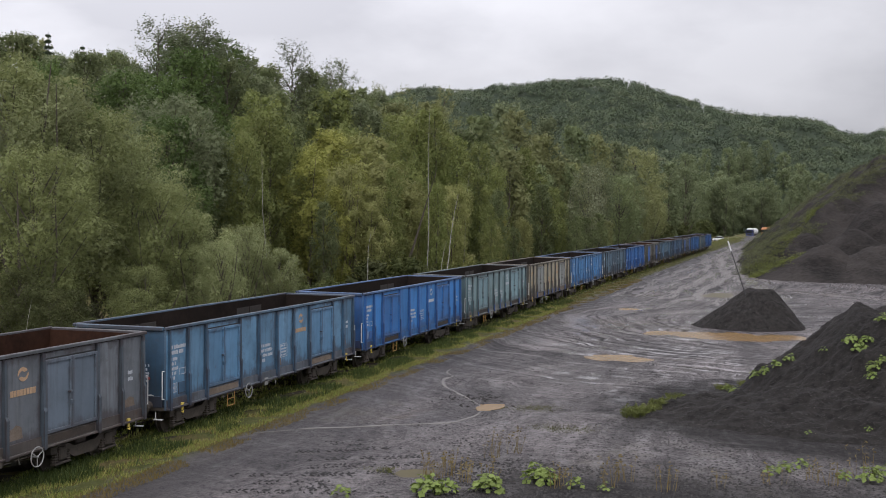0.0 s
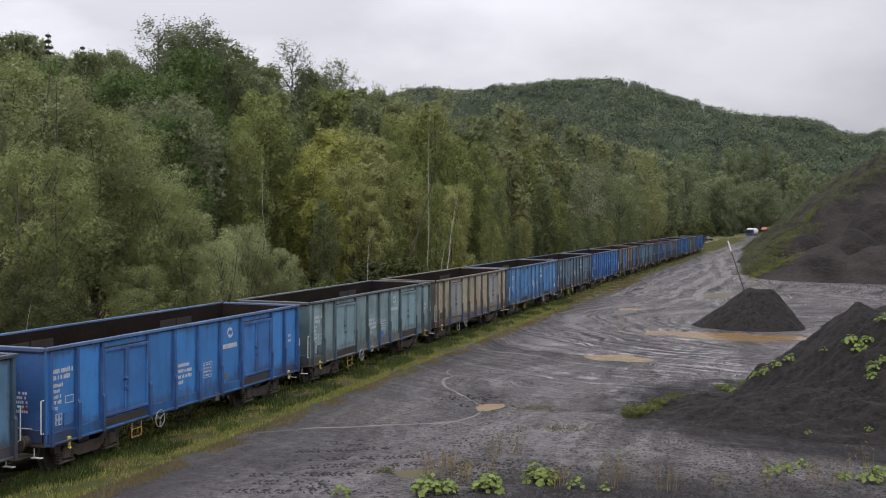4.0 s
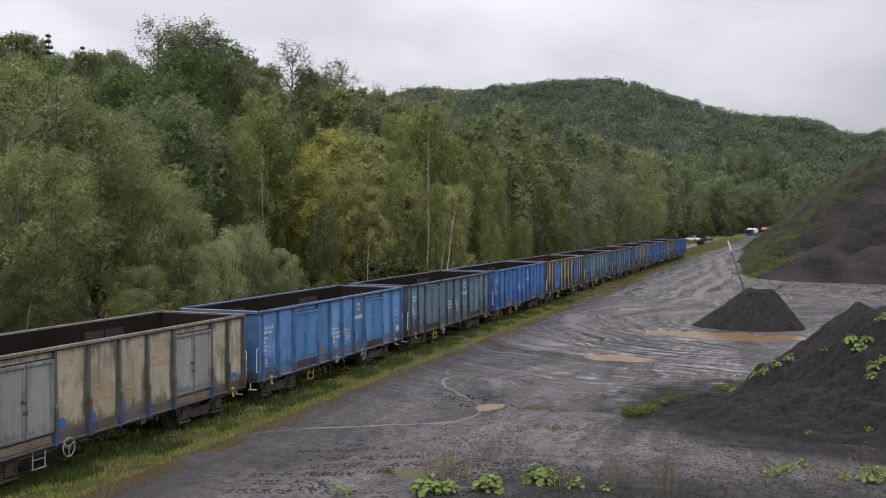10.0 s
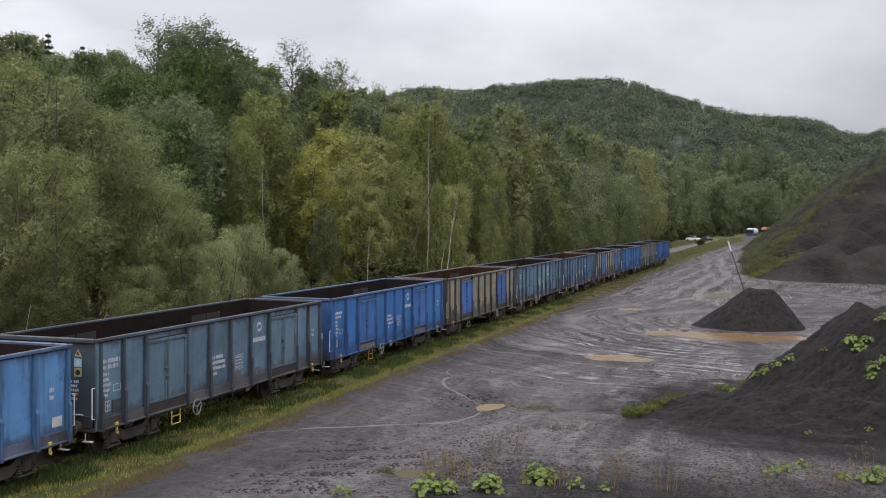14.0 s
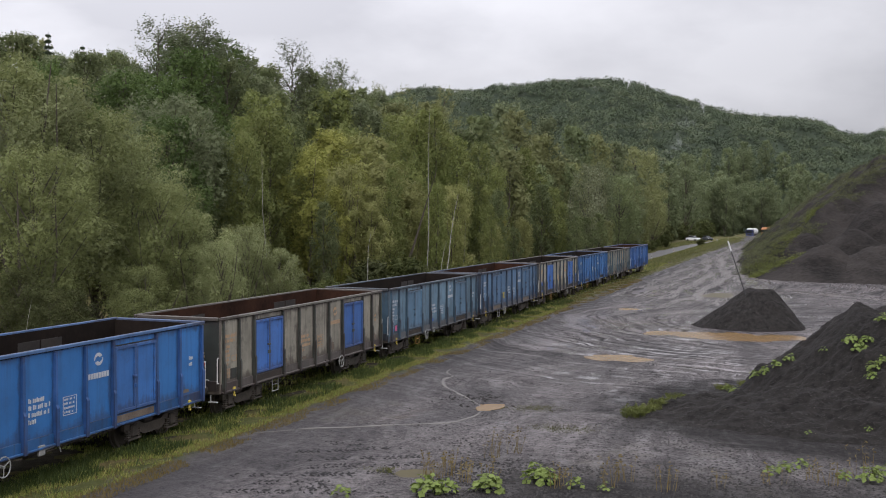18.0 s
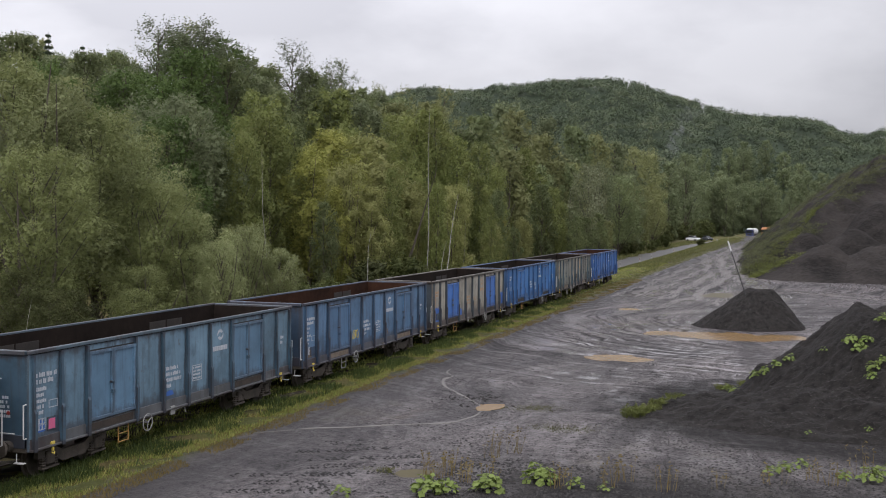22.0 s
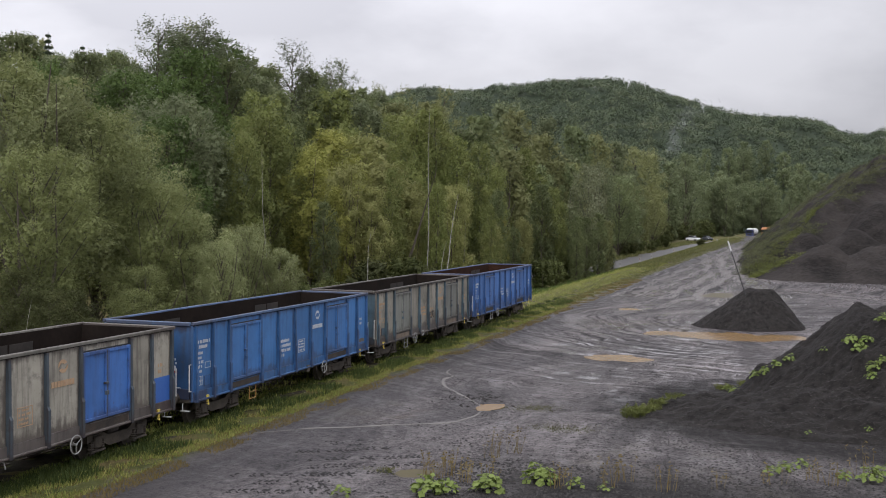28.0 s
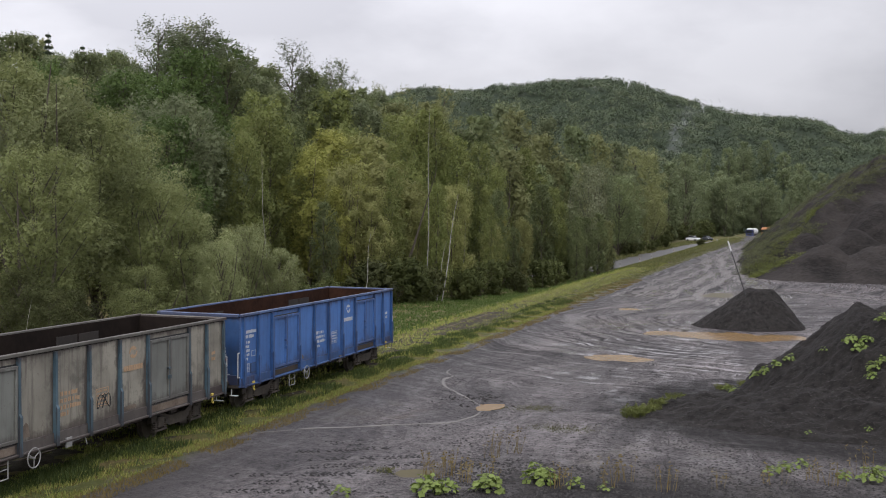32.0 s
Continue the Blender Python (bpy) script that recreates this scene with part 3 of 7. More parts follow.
def ground_z(x, y):
    x, y = np.asarray(x, float), np.asarray(y, float)
    z = YARD + 0.0 * x
    # the land beyond the track lies lower, then climbs into the woods
    low = sstep(-1.9, -5.0, x) * sstep(60, 110, y)
    z = z + low * (ROADZ - YARD)
    z = z + 0.34 * np.maximum(-x - 19, 0) * sstep(230, 60, y) + 0.12 * np.maximum(-x - 24, 0) * sstep(60, 230, y)
    z = np.minimum(z, 42 + 0 * z)
    z = z + 0.05 * sstep(-2.6, -1.6, x) * sstep(2.5, 1.6, x)
    # the bank under the camera
    z = z + 4.2 * sstep(19, 4, y) * sstep(6, 11, x)
    yard = sstep(2.2, 4.0, x) * sstep(300, 120, y)
    z = z + yard * (0.009 * L_FINE(x, y) + 0.020 * L_RUT(x * 0.7, y * 0.4))
    for px, py, rx, ry, _ in PUDDLES:
        z = z - 0.11 * sstep(1.25, 0.55, np.hypot((x - px) / rx, (y - py) / ry) + 0.22 * L_RUT(x * 1.7 + px, y * 1.2))
    z = z + (1 - yard) * sstep(3.0, 8.0, np.abs(x)) * 0.12 * L_RUT(x * 0.4, y * 0.4)
    return z


def stretch(start, stop, step, grow, limit):
    out, s = [start], step
    while abs(out[-1]) < limit:
        s *= grow
        out.append(out[-1] + math.copysign(s, stop))
    return out[1:]


xs = np.array(sorted(stretch(-8, -1, 0.4, 1.16, 2500)) + list(np.arange(-8, 30.01, 0.36)) + stretch(30, 1, 0.3, 1.16, 2500))
ys = np.array(sorted(stretch(14, -1, 0.5, 1.3, 400)) + list(np.arange(14, 100.01, 0.36)) + stretch(100, 1, 0.26, 1.022, 180) + stretch(181, 1, 2.5, 1.06, 3800))
ys = np.unique(ys)
part("ground", grid_mesh("ground", xs, ys, ground_z), M["ground"])
tagged(bpy.data.objects["ground"], "wet black coal mud yard with a grassy strip along the track", "ground", kind="structure")


def path_x(y):
    """The track is straight, then bends very slightly."""
    return 0.2e-4 * max(y - 35.0, 0.0) ** 2


def on_track(y, z=RAIL):
    turn = -math.degrees(math.atan(0.4e-4 * max(y - 35.0, 0.0)))
    return pose(path_x(y), y, z, 0, 0, turn)

# ---------------------------------------------------------------- track
track = empty("railway_track")
tagged(track, "rusty single railway track sunk in weeds", "track", kind="structure")
L_BED = lumps(61, 0.9, 3)
bed = grid_mesh("track_bed", np.linspace(-1.55, 1.55, 9), np.arange(18.0, 330.0, 0.4), lambda x, y: YARD + 0.06 + 0.025 * L_BED(x, y) - 0.12 * sstep(1.1, 1.55, np.abs(x)))
co = np.empty(3 * len(bed.vertices), np.float32)
bed.vertices.foreach_get("co", co)
co[0::3] += 0.2e-4 * np.maximum(co[1::3] - 35.0, 0.0) ** 2
bed.vertices.foreach_set("co", co)
part("track_bed", bed, M["ballast"], track, "fouled dark ballast")
for side in (-1, 1):
    rs = Soup()
    yy = list(range(-30, 420, 5))
    prof = [(-0.07, -0.15), (0.07, -0.15), (0.012, -0.12), (0.012, -0.035), (0.036, -0.03), (0.036, 0), (-0.036, 0), (-0.036, -0.03), (-0.012, -0.035), (-0.012, -0.12)]
    rs.rings([[(path_x(y) + side * 0.7535 + px, y, RAIL + pz) for px, pz in prof] for y in yy])
    part("rail", rs, M["rail"], track)
sl = Soup().box(-1.25, 1.25, -0.12, 0.12, -0.15, 0, 0.012).mesh("sleeper")
for k in range(150):
    y = 20 + 0.63 * k
    part("sleeper", sl, M["wood"], track, at=on_track(y, RAIL - 0.13))

# ---------------------------------------------------------------- wagons
WX = 1.36          # outer face of the side panels
Z_SILL, Z_BODY, Z_TOP = 0.83, 1.08, 2.97


def bay_widths(k):
    """Widths of a plain panel between the doors, of a panel beside the ends and of a double door: two makes of wagon."""
    plain, end = (1.10, 1.15) if k in (5, 7) else (1.24, 0.96)
    return plain, end, (LEN - 4 * plain - 4 * end - 0.2) / 2


def post_places(k):
    """Posts along the side, from the near end: between panels and on both sides of each double door."""
    plain, end, door = bay_widths(k)
    y, out = -LEN / 2 + 0.1, []
    for w in (end, end, door, plain, plain, plain, plain, door, end, end):
        out.append((y, w))
        y += w
    return out


def build_wagon(make):
    w = empty("open_wagon")
    PANEL, ENDP, DOOR = bay_widths(make)
    h = LEN / 2
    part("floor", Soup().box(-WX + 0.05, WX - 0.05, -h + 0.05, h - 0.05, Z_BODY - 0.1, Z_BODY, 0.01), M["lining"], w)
    for sx in (-1, 1):
        ss = Soup()
        ss.box(-0.03, 0.03, -h, h, Z_SILL, Z_BODY, 0.008)
        ss.box(-0.09, 0.09, -h, h, Z_SILL - 0.02, Z_SILL + 0.03, 0.008)
        part("sill", ss, M["sill"], w, at=(sx * (WX - 0.0), 0, 0))
        rm = Soup().box(-0.035, 0.05, -h - 0.05, h + 0.05, Z_TOP - 0.085, Z_TOP, 0.015)
        part("top_rail", rm, M["sill"], w, at=(sx * (WX + 0.01), 0, 0))
    er = Soup().box(-WX + 0.07, WX - 0.07, -0.06, 0.06, Z_TOP - 0.11, Z_TOP - 0.003, 0.02).mesh("end_rail")
    ew = Soup()
    ew.box(-WX, WX, -0.03, 0.03, Z_SILL + 0.05, Z_TOP - 0.11, 0.01)
    ew.box(-WX + 0.1, WX - 0.1, -0.06, -0.03, Z_SILL + 0.05, Z_SILL + 0.34, 0.01)
    for x in (-0.5, 0.5):
        ew.box(x - 0.05, x + 0.05, -0.05, -0.03, Z_SILL + 0.34, Z_TOP - 0.11, 0.008)
    ew = ew.mesh("end_wall")
    lin_e = Soup().box(-WX + 0.06, WX - 0.06, -0.012, 0.012, Z_BODY, Z_TOP - 0.06).mesh("end_lining")
    beam = Soup().box(-1.3, 1.3, -0.09, 0.09, Z_SILL - 0.05, Z_SILL + 0.27, 0.015).mesh("buffer_beam")
    buf = Soup().lathe_y([(0, 0.12), (-0.18, 0.12), (-0.18, 0.09), (-0.34, 0.09), (-0.34, 0.2), (-0.37, 0.225), (-0.40, 0.20), (-0.41, 0.1)], 14).mesh("buffer")
    hook = Soup().tube([(0, 0, 0), (0, -0.3, 0.02), (0, -0.42, -0.04), (0, -0.45, 0.08)], [0.05, 0.05, 0.045, 0.03], 8)
    hook = hook.tube([(0, -0.3, -0.02), (0, -0.38, -0.3), (0, -0.5, -0.05)], 0.022, 6).mesh("coupling")
    rail_g = Soup().tube([(0, 0, 0), (0.09, 0, 0), (0.09, 0, 0.72), (0, 0, 0.72)], 0.016, 6).mesh("handrail")
    for e, turn in ((-1, 0), (1, 180)):
        end = pose(0, e * (h - 0.04), 0, 0, 0, turn)
        part("end_wall", ew, M["sill"], w, at=end)
        part("end_lining", lin_e, M["lining"], w, at=pose(0, e * (h - 0.10), 0))
        part("end_rail", er, M["sill"], w, at=pose(0, e * (h + 0.0), 0))
        part("buffer_beam", beam, M["iron"], w, at=pose(0, e * (h - 0.1), 0))
        for sx in (-0.875, 0.875):
            part("buffer", buf, M["iron"], w, at=pose(sx, e * (h - 0.02), 0.92, 0, 0, turn))
        part("coupling", hook, M["iron"], w, at=pose(0, e * (h - 0.02), 0.9, 0, 0, turn))
        part("handrail", rail_g, M["white"], w, "white tube handrail", at=pose(WX, e * (h + 0.09), 1.12, 0, 0, -90 if e < 0 else 90))
        part("shunter_step", Soup().tube([(0, 0, 0), (0, 0, -0.16), (0, -0.02, -0.19)], 0.012, 5).box(-0.05, 0.2, -0.05, 0.05, -0.21, -0.19), M["white"], w, "white footstep", at=pose(1.1, e * (h + 0.06), 0.78))
    pan = {}
    for wd in (PANEL, ENDP, DOOR):
        pan[wd] = Soup().box(-0.02, 0.02, 0.035, wd - 0.035, Z_BODY - 0.02, Z_TOP - 0.11, 0.006).mesh("panel")
    lin = Soup().box(WX - 0.062, WX - 0.042, -h + 0.05, h - 0.05, Z_BODY, Z_TOP - 0.05).mesh("side_wall")
    inner = Soup().box(-0.012, 0.0, 0.08, DOOR / 2 - 0.03, 0.12, 1.55, 0.004).mesh("inner_door")
    # a post: slim above, with a deeper foot
    ps = Soup().rings([[(-0.02, -0.025, z), (d, -wd, z), (d, wd, z), (-0.02, 0.025, z)] for z, d, wd in
                       ((Z_SILL - 0.03, 0.12, 0.05), (1.62, 0.12, 0.05), (1.70, 0.085, 0.042), (Z_TOP - 0.11, 0.07, 0.04))]).mesh("post")
    angle = Soup().box(-0.045, 0.014, -0.05, 0.05, Z_SILL - 0.02, Z_TOP - 0.1, 0.008).mesh("corner_angle")
    dw = DOOR / 2 - 0.05
    lf = Soup().box(0.0, 0.03, 0.0, dw, 0.0, 1.6, 0.006)
    for a in ((0.0, dw, 0.0, 0.07), (0.0, dw, 1.53, 1.6), (0.0, 0.07, 0.07, 1.53), (dw - 0.07, dw, 0.07, 1.53)):
        lf.box(0.03, 0.075, a[0], a[1], a[2], a[3], 0.006)
    lf = lf.mesh("door_leaf")
    # dark strips added round the leaves, standing in for the gaps' shadow lines
    gap_shade = Soup()
    for a in ((-0.035, 0.0, -0.03, 1.63), (2 * dw + 0.005, 2 * dw + 0.04, -0.03, 1.63), (dw - 0.012, dw + 0.017, 0.0, 1.6), (0.0, 2 * dw, 1.6, 1.635), (0.0, 2 * dw, -0.03, 0.0)):
        gap_shade.box(0.001, 0.034 if a[0] == dw - 0.012 else 0.012, *a)
    gap_shade = gap_shade.mesh("door_seal")
    bar = Soup().tube([(0, 0, 0.02), (0, 0, 1.58)], 0.022, 6).box(-0.02, 0.05, -0.05, 0.05, 0.52, 0.62, 0.01).box(-0.02, 0.06, -0.1, 0.02, 0.78, 0.83, 0.01).mesh("lock_bar")
    hin = Soup().lathe_y([(0, 0.001), (0.0, 0.03), (0.12, 0.03), (0.12, 0.001)], 6).mesh("hinge")
    for sx in (1, -1):
        t = 0 if sx > 0 else 180
        side = part("side_wall", lin, M["lining"], w, at=pose(0, 0, 0, 0, 0, t))
        
        for y, wd in post_places(make):
            part("post", ps, M["sill"], side, at=(WX, y, 0))
            part("panel", pan[wd], M["sill"], side, at=(WX - 0.02, y, 0))
            if wd == DOOR:
                for k in (0, 1):
                    leaf = part("door_leaf", lf, M["sill"], side, at=(WX, y + 0.05 + k * (dw + 0.005), Z_BODY + 0.03))
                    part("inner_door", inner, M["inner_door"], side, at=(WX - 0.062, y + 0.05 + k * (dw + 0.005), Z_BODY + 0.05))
                part("door_seal", gap_shade, M["dark"], side, at=(WX, y + 0.05, Z_BODY + 0.03))
                part("lock_bar", bar, M["sill"], side, at=(WX + 0.06, y + DOOR / 2 - 0.03, Z_BODY + 0.04))
        part("post", ps, M["sill"], side, at=(WX, LEN / 2 - 0.1, 0))
        for e in (-1, 1):
            part("corner_angle", angle, M["sill"], side, at=(WX, e * (LEN / 2 - 0.035), 0))
        for e in (-1, 1):
            hk = Soup().box(0.0, 0.05, -0.06, 0.06, 0.0, 0.07, 0.01).box(0.0, 0.05, -0.03, 0.03, -0.14, 0.0, 0.01).tube([(0.03, -0.05, -0.16), (0.06, 0.0, -0.2), (0.03, 0.05, -0.16)], 0.018, 5)
            part("tie_hook", hk, M["yellow"], side, "yellow painted rope hook", at=(WX + 0.02, e * (LEN / 2 - 0.75), Z_SILL + 0.02))
    # underframe and running gear
    uf = Soup().box(-0.25, 0.25, -h + 0.2, h - 0.2, 0.72, 0.98, 0.02)
    uf.box(-0.9, 0.9, -0.7, -0.5, 0.66, 0.98).box(-0.9, 0.9, 0.5, 0.7, 0.66, 0.98)
    part("centre_sill", uf, M["iron"], w)
    part("brake_cylinder", Soup().lathe_y([(-0.4, 0.05), (-0.35, 0.17), (0.3, 0.17), (0.4, 0.04)], 12), M["iron"], w, at=(0.55, 0.4, 0.6))
    part("brake_rod", Soup().tube([(0.9, -3.0, 0.62), (0.9, 3.0, 0.6)], 0.018, 5), M["iron"], w)
    frame_m = Soup()
    fr = [(-1.28, 0.50), (-0.62, 0.42), (-0.4, 0.30), (0.4, 0.30), (0.62, 0.42), (1.28, 0.50), (1.28, 0.66), (0.62, 0.66), (0.4, 0.56), (-0.4, 0.56), (-0.62, 0.66), (-1.28, 0.66)]
    frame_m.rings([[(x, y, z) for y, z in fr] for x in (-0.05, 0.05)])
    for y in (-0.9, 0.9):
        frame_m.box(-0.04, 0.12, y - 0.14, y + 0.14, 0.33, 0.63, 0.03)
        for o in (-0.22, 0.22):
            for k in range(4):
                z = 0.30 + 0.055 * k
                frame_m.rings([[(0.03 + r * math.cos(a), y + o + r * math.sin(a), zz) for a in (math.pi * j / 4 for j in range(8))] for zz, r in ((z, 0.07), (z + 0.03, 0.09), (z + 0.05, 0.07))])
        frame_m.box(-0.02, 0.11, y - 0.3, y + 0.3, 0.24, 0.29, 0.01)
    frame_me = frame_m.mesh("side_frame")
    bol = Soup().box(-0.95, 0.95, -0.2, 0.2, 0.45, 0.75, 0.03).box(-0.3, 0.3, -0.3, 0.3, 0.55, 0.8, 0.03).mesh("bolster")
    R = 0.46
    wh = Soup()
    for s in (-1, 1):
        pr = [(0.62, 0.10), (0.66, 0.14), (0.67, 0.34), (0.68, 0.40), (0.665, R + 0.03), (0.70, R + 0.028), (0.71, R), (0.80, R - 0.006), (0.80, 0.38), (0.755, 0.36), (0.75, 0.15), (0.80, 0.11), (0.93, 0.07), (0.93, 0.01)]
        wh.lathe_x([(s * a, b) for a, b in pr], 20)
    wh.lathe_x([(-0.63, 0.09), (0.63, 0.09)], 10)
    wh = wh.mesh("wheelset")
    for e in (-1, 1):
        bg = part("bogie", bol, M["iron"], w, at=(0, e * 4.5, 0))
        for sx in (-1, 1):
            part("side_frame", frame_me, M["iron"], bg, at=pose(sx * 1.0, 0, 0, 0, 0, 0 if sx > 0 else 180))
        for a in (-0.9, 0.9):
            part("wheelset", wh, M["steel"], bg, at=(0, a, R))
    return w


MAKES = {0: build_wagon(0), 5: build_wagon(5)}
for wagon in MAKES.values():
    tagged(wagon, "open bogie coal wagon, empty, with rusty inside", "wagon", "wagons of the train")

# main colour, posts, doors, lettering, label
LOOKS = [
    ((0.112, 0.126, 0.142), (0.10, 0.13, 0.165), (0.105, 0.135, 0.170), "orange", "faded grey-blue open coal wagon with orange lettering"),
    ((0.086, 0.180, 0.280), (0.07, 0.15, 0.25), (0.08, 0.178, 0.292), "orange", "faded light blue open coal wagon with orange lettering"),
    ((0.031, 0.146, 0.370), (0.031, 0.11, 0.31), (0.031, 0.135, 0.355), "chalk", "freshly painted royal blue open coal wagon"),
    ((0.160, 0.232, 0.245), (0.11, 0.18, 0.21), (0.155, 0.24, 0.27), "chalk", "bleached teal open coal wagon with white lettering"),
    ((0.300, 0.266, 0.195), (0.14, 0.145, 0.135), (0.215, 0.228, 0.222), "orange", "beige open coal wagon with grey doors and dark posts"),
    ((0.070, 0.185, 0.370), (0.06, 0.16, 0.33), (0.06, 0.19, 0.39), "chalk", "mid blue open coal wagon with white lettering"),
    ((0.082, 0.142, 0.198), (0.066, 0.10, 0.135), (0.088, 0.146, 0.196), "chalk", "worn slate-grey open coal wagon with rusty doors"),
    ((0.027, 0.130, 0.345), (0.034, 0.105, 0.30), (0.034, 0.122, 0.335), "chalk", "bright royal blue open coal wagon with white lettering"),
]
LOOKS += [
    ((0.220, 0.206, 0.168), (0.07, 0.08, 0.07), (0.044, 0.125, 0.36), "orange", "dirty beige open coal wagon with blue doors"),
    ((0.098, 0.165, 0.222), (0.07, 0.135, 0.20), (0.086, 0.160, 0.240), "chalk", "weathered light blue open coal wagon"),
    ((0.070, 0.135, 0.225), (0.06, 0.11, 0.19), (0.07, 0.14, 0.24), "chalk", "dull dark blue open coal wagon with white lettering"),
    ((0.265, 0.250, 0.210), (0.09, 0.12, 0.15), (0.045, 0.13, 0.37), "orange", "grey-beige open coal wagon with vivid blue doors"),
    ((0.038, 0.125, 0.300), (0.035, 0.11, 0.27), (0.038, 0.125, 0.31), "chalk", "blue open coal wagon with a rusty tube step"),
    ((0.205, 0.193, 0.160), (0.10, 0.17, 0.22), (0.150, 0.156, 0.142), "orange", "grey-beige open coal wagon with blue-grey posts"),
    ((0.046, 0.122, 0.320), (0.04, 0.11, 0.29), (0.046, 0.122, 0.32), "chalk", "royal blue open coal wagon, last of the train"),
]
# metres travelled, every two seconds
ROLLED = [-11.12, -1.82, 7.82, 17.88, 28.57, 39.68, 50.88, 62.12, 73.16, 84.25, 95.37, 106.68, 118.10, 129.73, 141.96, 154.47, 167.25]


def travelled(t):
    v = ROLLED
    k = min(int(t // 2), 15)
    p0 = v[k - 1] if k else 2 * v[0] - v[1]
    p3 = v[k + 2] if k < 15 else 2 * v[16] - v[15]
    p1, p2, u = v[k], v[k + 1], t / 2 - k
    return 0.5 * (2 * p1 + (p2 - p0) * u + (2 * p0 - 5 * p1 + 4 * p2 - p3) * u * u + (3 * p1 - p0 - 3 * p2 + p3) * u ** 3)


def wagon_y(k, t):
    return (k + 0.5) * PITCH_W - travelled(t)


def bars(rows):
    """Lettering that cannot be read: thin bars (y, z, width, height) on the side's skin."""
    sp = Soup()
    for y, z, wd, ht in rows:
        sp.box(WX + 0.006, WX + 0.012, y, y + wd, z, z + ht)
    return sp


def text_lines(y, z, lines, height, gap, seed):
    """Lines of lettering broken into word-long bars."""
    g, rows = random.Random(seed), []
    for width in lines:
        at = 0.0
        while at < width - 0.04:
            wd = min(g.uniform(0.028, 0.05), width - at)
            rows.append((y + at, z + g.uniform(0, 0.1) * height, wd, height * g.uniform(0.75, 1.0)))
            at += wd + (0.016 if g.random() < 0.78 else 0.06)
        z -= gap
    return bars(rows)


def frames(rows):
    """Thin painted frames (y, z, width, height) on the side's skin."""
    w = 0.014
    return bars([q for y, z, wd, ht in rows for q in ((y, z, wd, w), (y, z + ht - w, wd, w), (y, z + w, w, ht - 2 * w), (y + wd - w, z + w, w, ht - 2 * w))])


def emblem(y, z, r):
    """Two bold hooked arcs that chase each other round a ring, with a word bar below."""
    sp = Soup()
    for a0 in (0.55, 0.55 + math.pi):
        rows_ = []
        for j in range(13):
            u = j / 12
            a = a0 + 2.75 * u
            thick = r * (0.62 * (1 - u) ** 0.6 + 0.10) if u > 0.12 else r * (0.25 + 3.4 * u)
            ro, ri = r * (1.0 + 0.1 * u), r * (1.0 + 0.1 * u) - thick
            p, q, m, n = ri * math.cos(a), ri * math.sin(a) * 0.9, ro * math.cos(a), ro * math.sin(a) * 0.9
            rows_.append([(WX + 0.006, y + p, z + q), (WX + 0.012, y + p, z + q), (WX + 0.012, y + m, z + n), (WX + 0.006, y + m, z + n)])
        sp.rings(rows_)
    for k in range(8):
        sp.box(WX + 0.006, WX + 0.012, y - 0.41 + 0.105 * k, y - 0.325 + 0.105 * k, z - r - 0.28, z - r - 0.15)
    return sp


def ring_wheel(r, tube_r):
    sp = Soup()
    n = 20
    rings = []
    for j in range(n + 1):
        a = 2 * math.pi * j / n
        rings.append([(tube_r * math.sin(b), (r + tube_r * math.cos(b)) * math.cos(a), (r + tube_r * math.cos(b)) * math.sin(a)) for b in (2 * math.pi * i / 6 for i in range(6))])
    sp.rings(rings, cap=False)
    for j in range(3):
        a = 2 * math.pi * j / 3 + 0.5
        sp.tube([(0, 0, 0), (0, r * math.cos(a), r * math.sin(a))], tube_r * 0.8, 5)
    return sp.lathe_x([(-0.14, 0.02), (0.02, 0.03), (0.03, 0.01)], 6).mesh("handwheel")


WHEEL_ME = ring_wheel(0.21, 0.014)
STEP_ME = Soup().tube([(0, 0, 0.42), (0, 0, 0), (0, 0.42, 0), (0, 0.42, 0.42)], 0.018, 6).tube([(0, 0, 0.2), (0, 0.42, 0.2)], 0.012, 5).mesh("step")
LAMP_ME = Soup().lathe_y([(0, 0.01), (0, 0.045), (-0.02, 0.04), (-0.025, 0.01)], 8).mesh("tail_lamp_bracket")
VALVE_ME = Soup().box(0, 0.05, 0, 0.22, -0.1, 0.12, 0.01).tube([(0.03, 0.1, 0), (0.03, 0.7, 0.03), (0.05, 0.75, -0.14)], 0.018, 5).mesh("brake_lever")
WHEEL_AT = "BAAAABAABAABBAA"
STEP_COAT = ("orange_steel", "orange_steel", "orange_steel", "orange_steel", "grey", "orange_steel", "yellow", "orange_steel", "grey", "orange_steel", "grey", "orange_steel", "orange_steel", "grey", "grey")
M["orange_steel"] = simple("worn_orange_paint", (0.25, 0.13, 0.04), (0.45, 0.27, 0.08), 8.0, 0.6)
M["grey"] = simple("grey_paint", (0.16, 0.16, 0.16), (0.34, 0.34, 0.33), 6.0, 0.6)
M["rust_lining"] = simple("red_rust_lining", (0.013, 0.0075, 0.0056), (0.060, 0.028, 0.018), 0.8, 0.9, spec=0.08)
M["sign_blue"] = simple("pale_blue_sign", (0.22, 0.38, 0.48), (0.30, 0.48, 0.58), 6.0, 0.5)
M["sign_yellow"] = simple("dulled_yellow_sign", (0.24, 0.22, 0.11), (0.40, 0.36, 0.16), 8.0, 0.6)
M["pink"] = simple("pink_card", (0.55, 0.10, 0.22), (0.68, 0.16, 0.30), 6.0, 0.6)
M["red"] = simple("red_reflector", (0.18, 0.02, 0.02), (0.28, 0.04, 0.03), 4.0, 0.3)


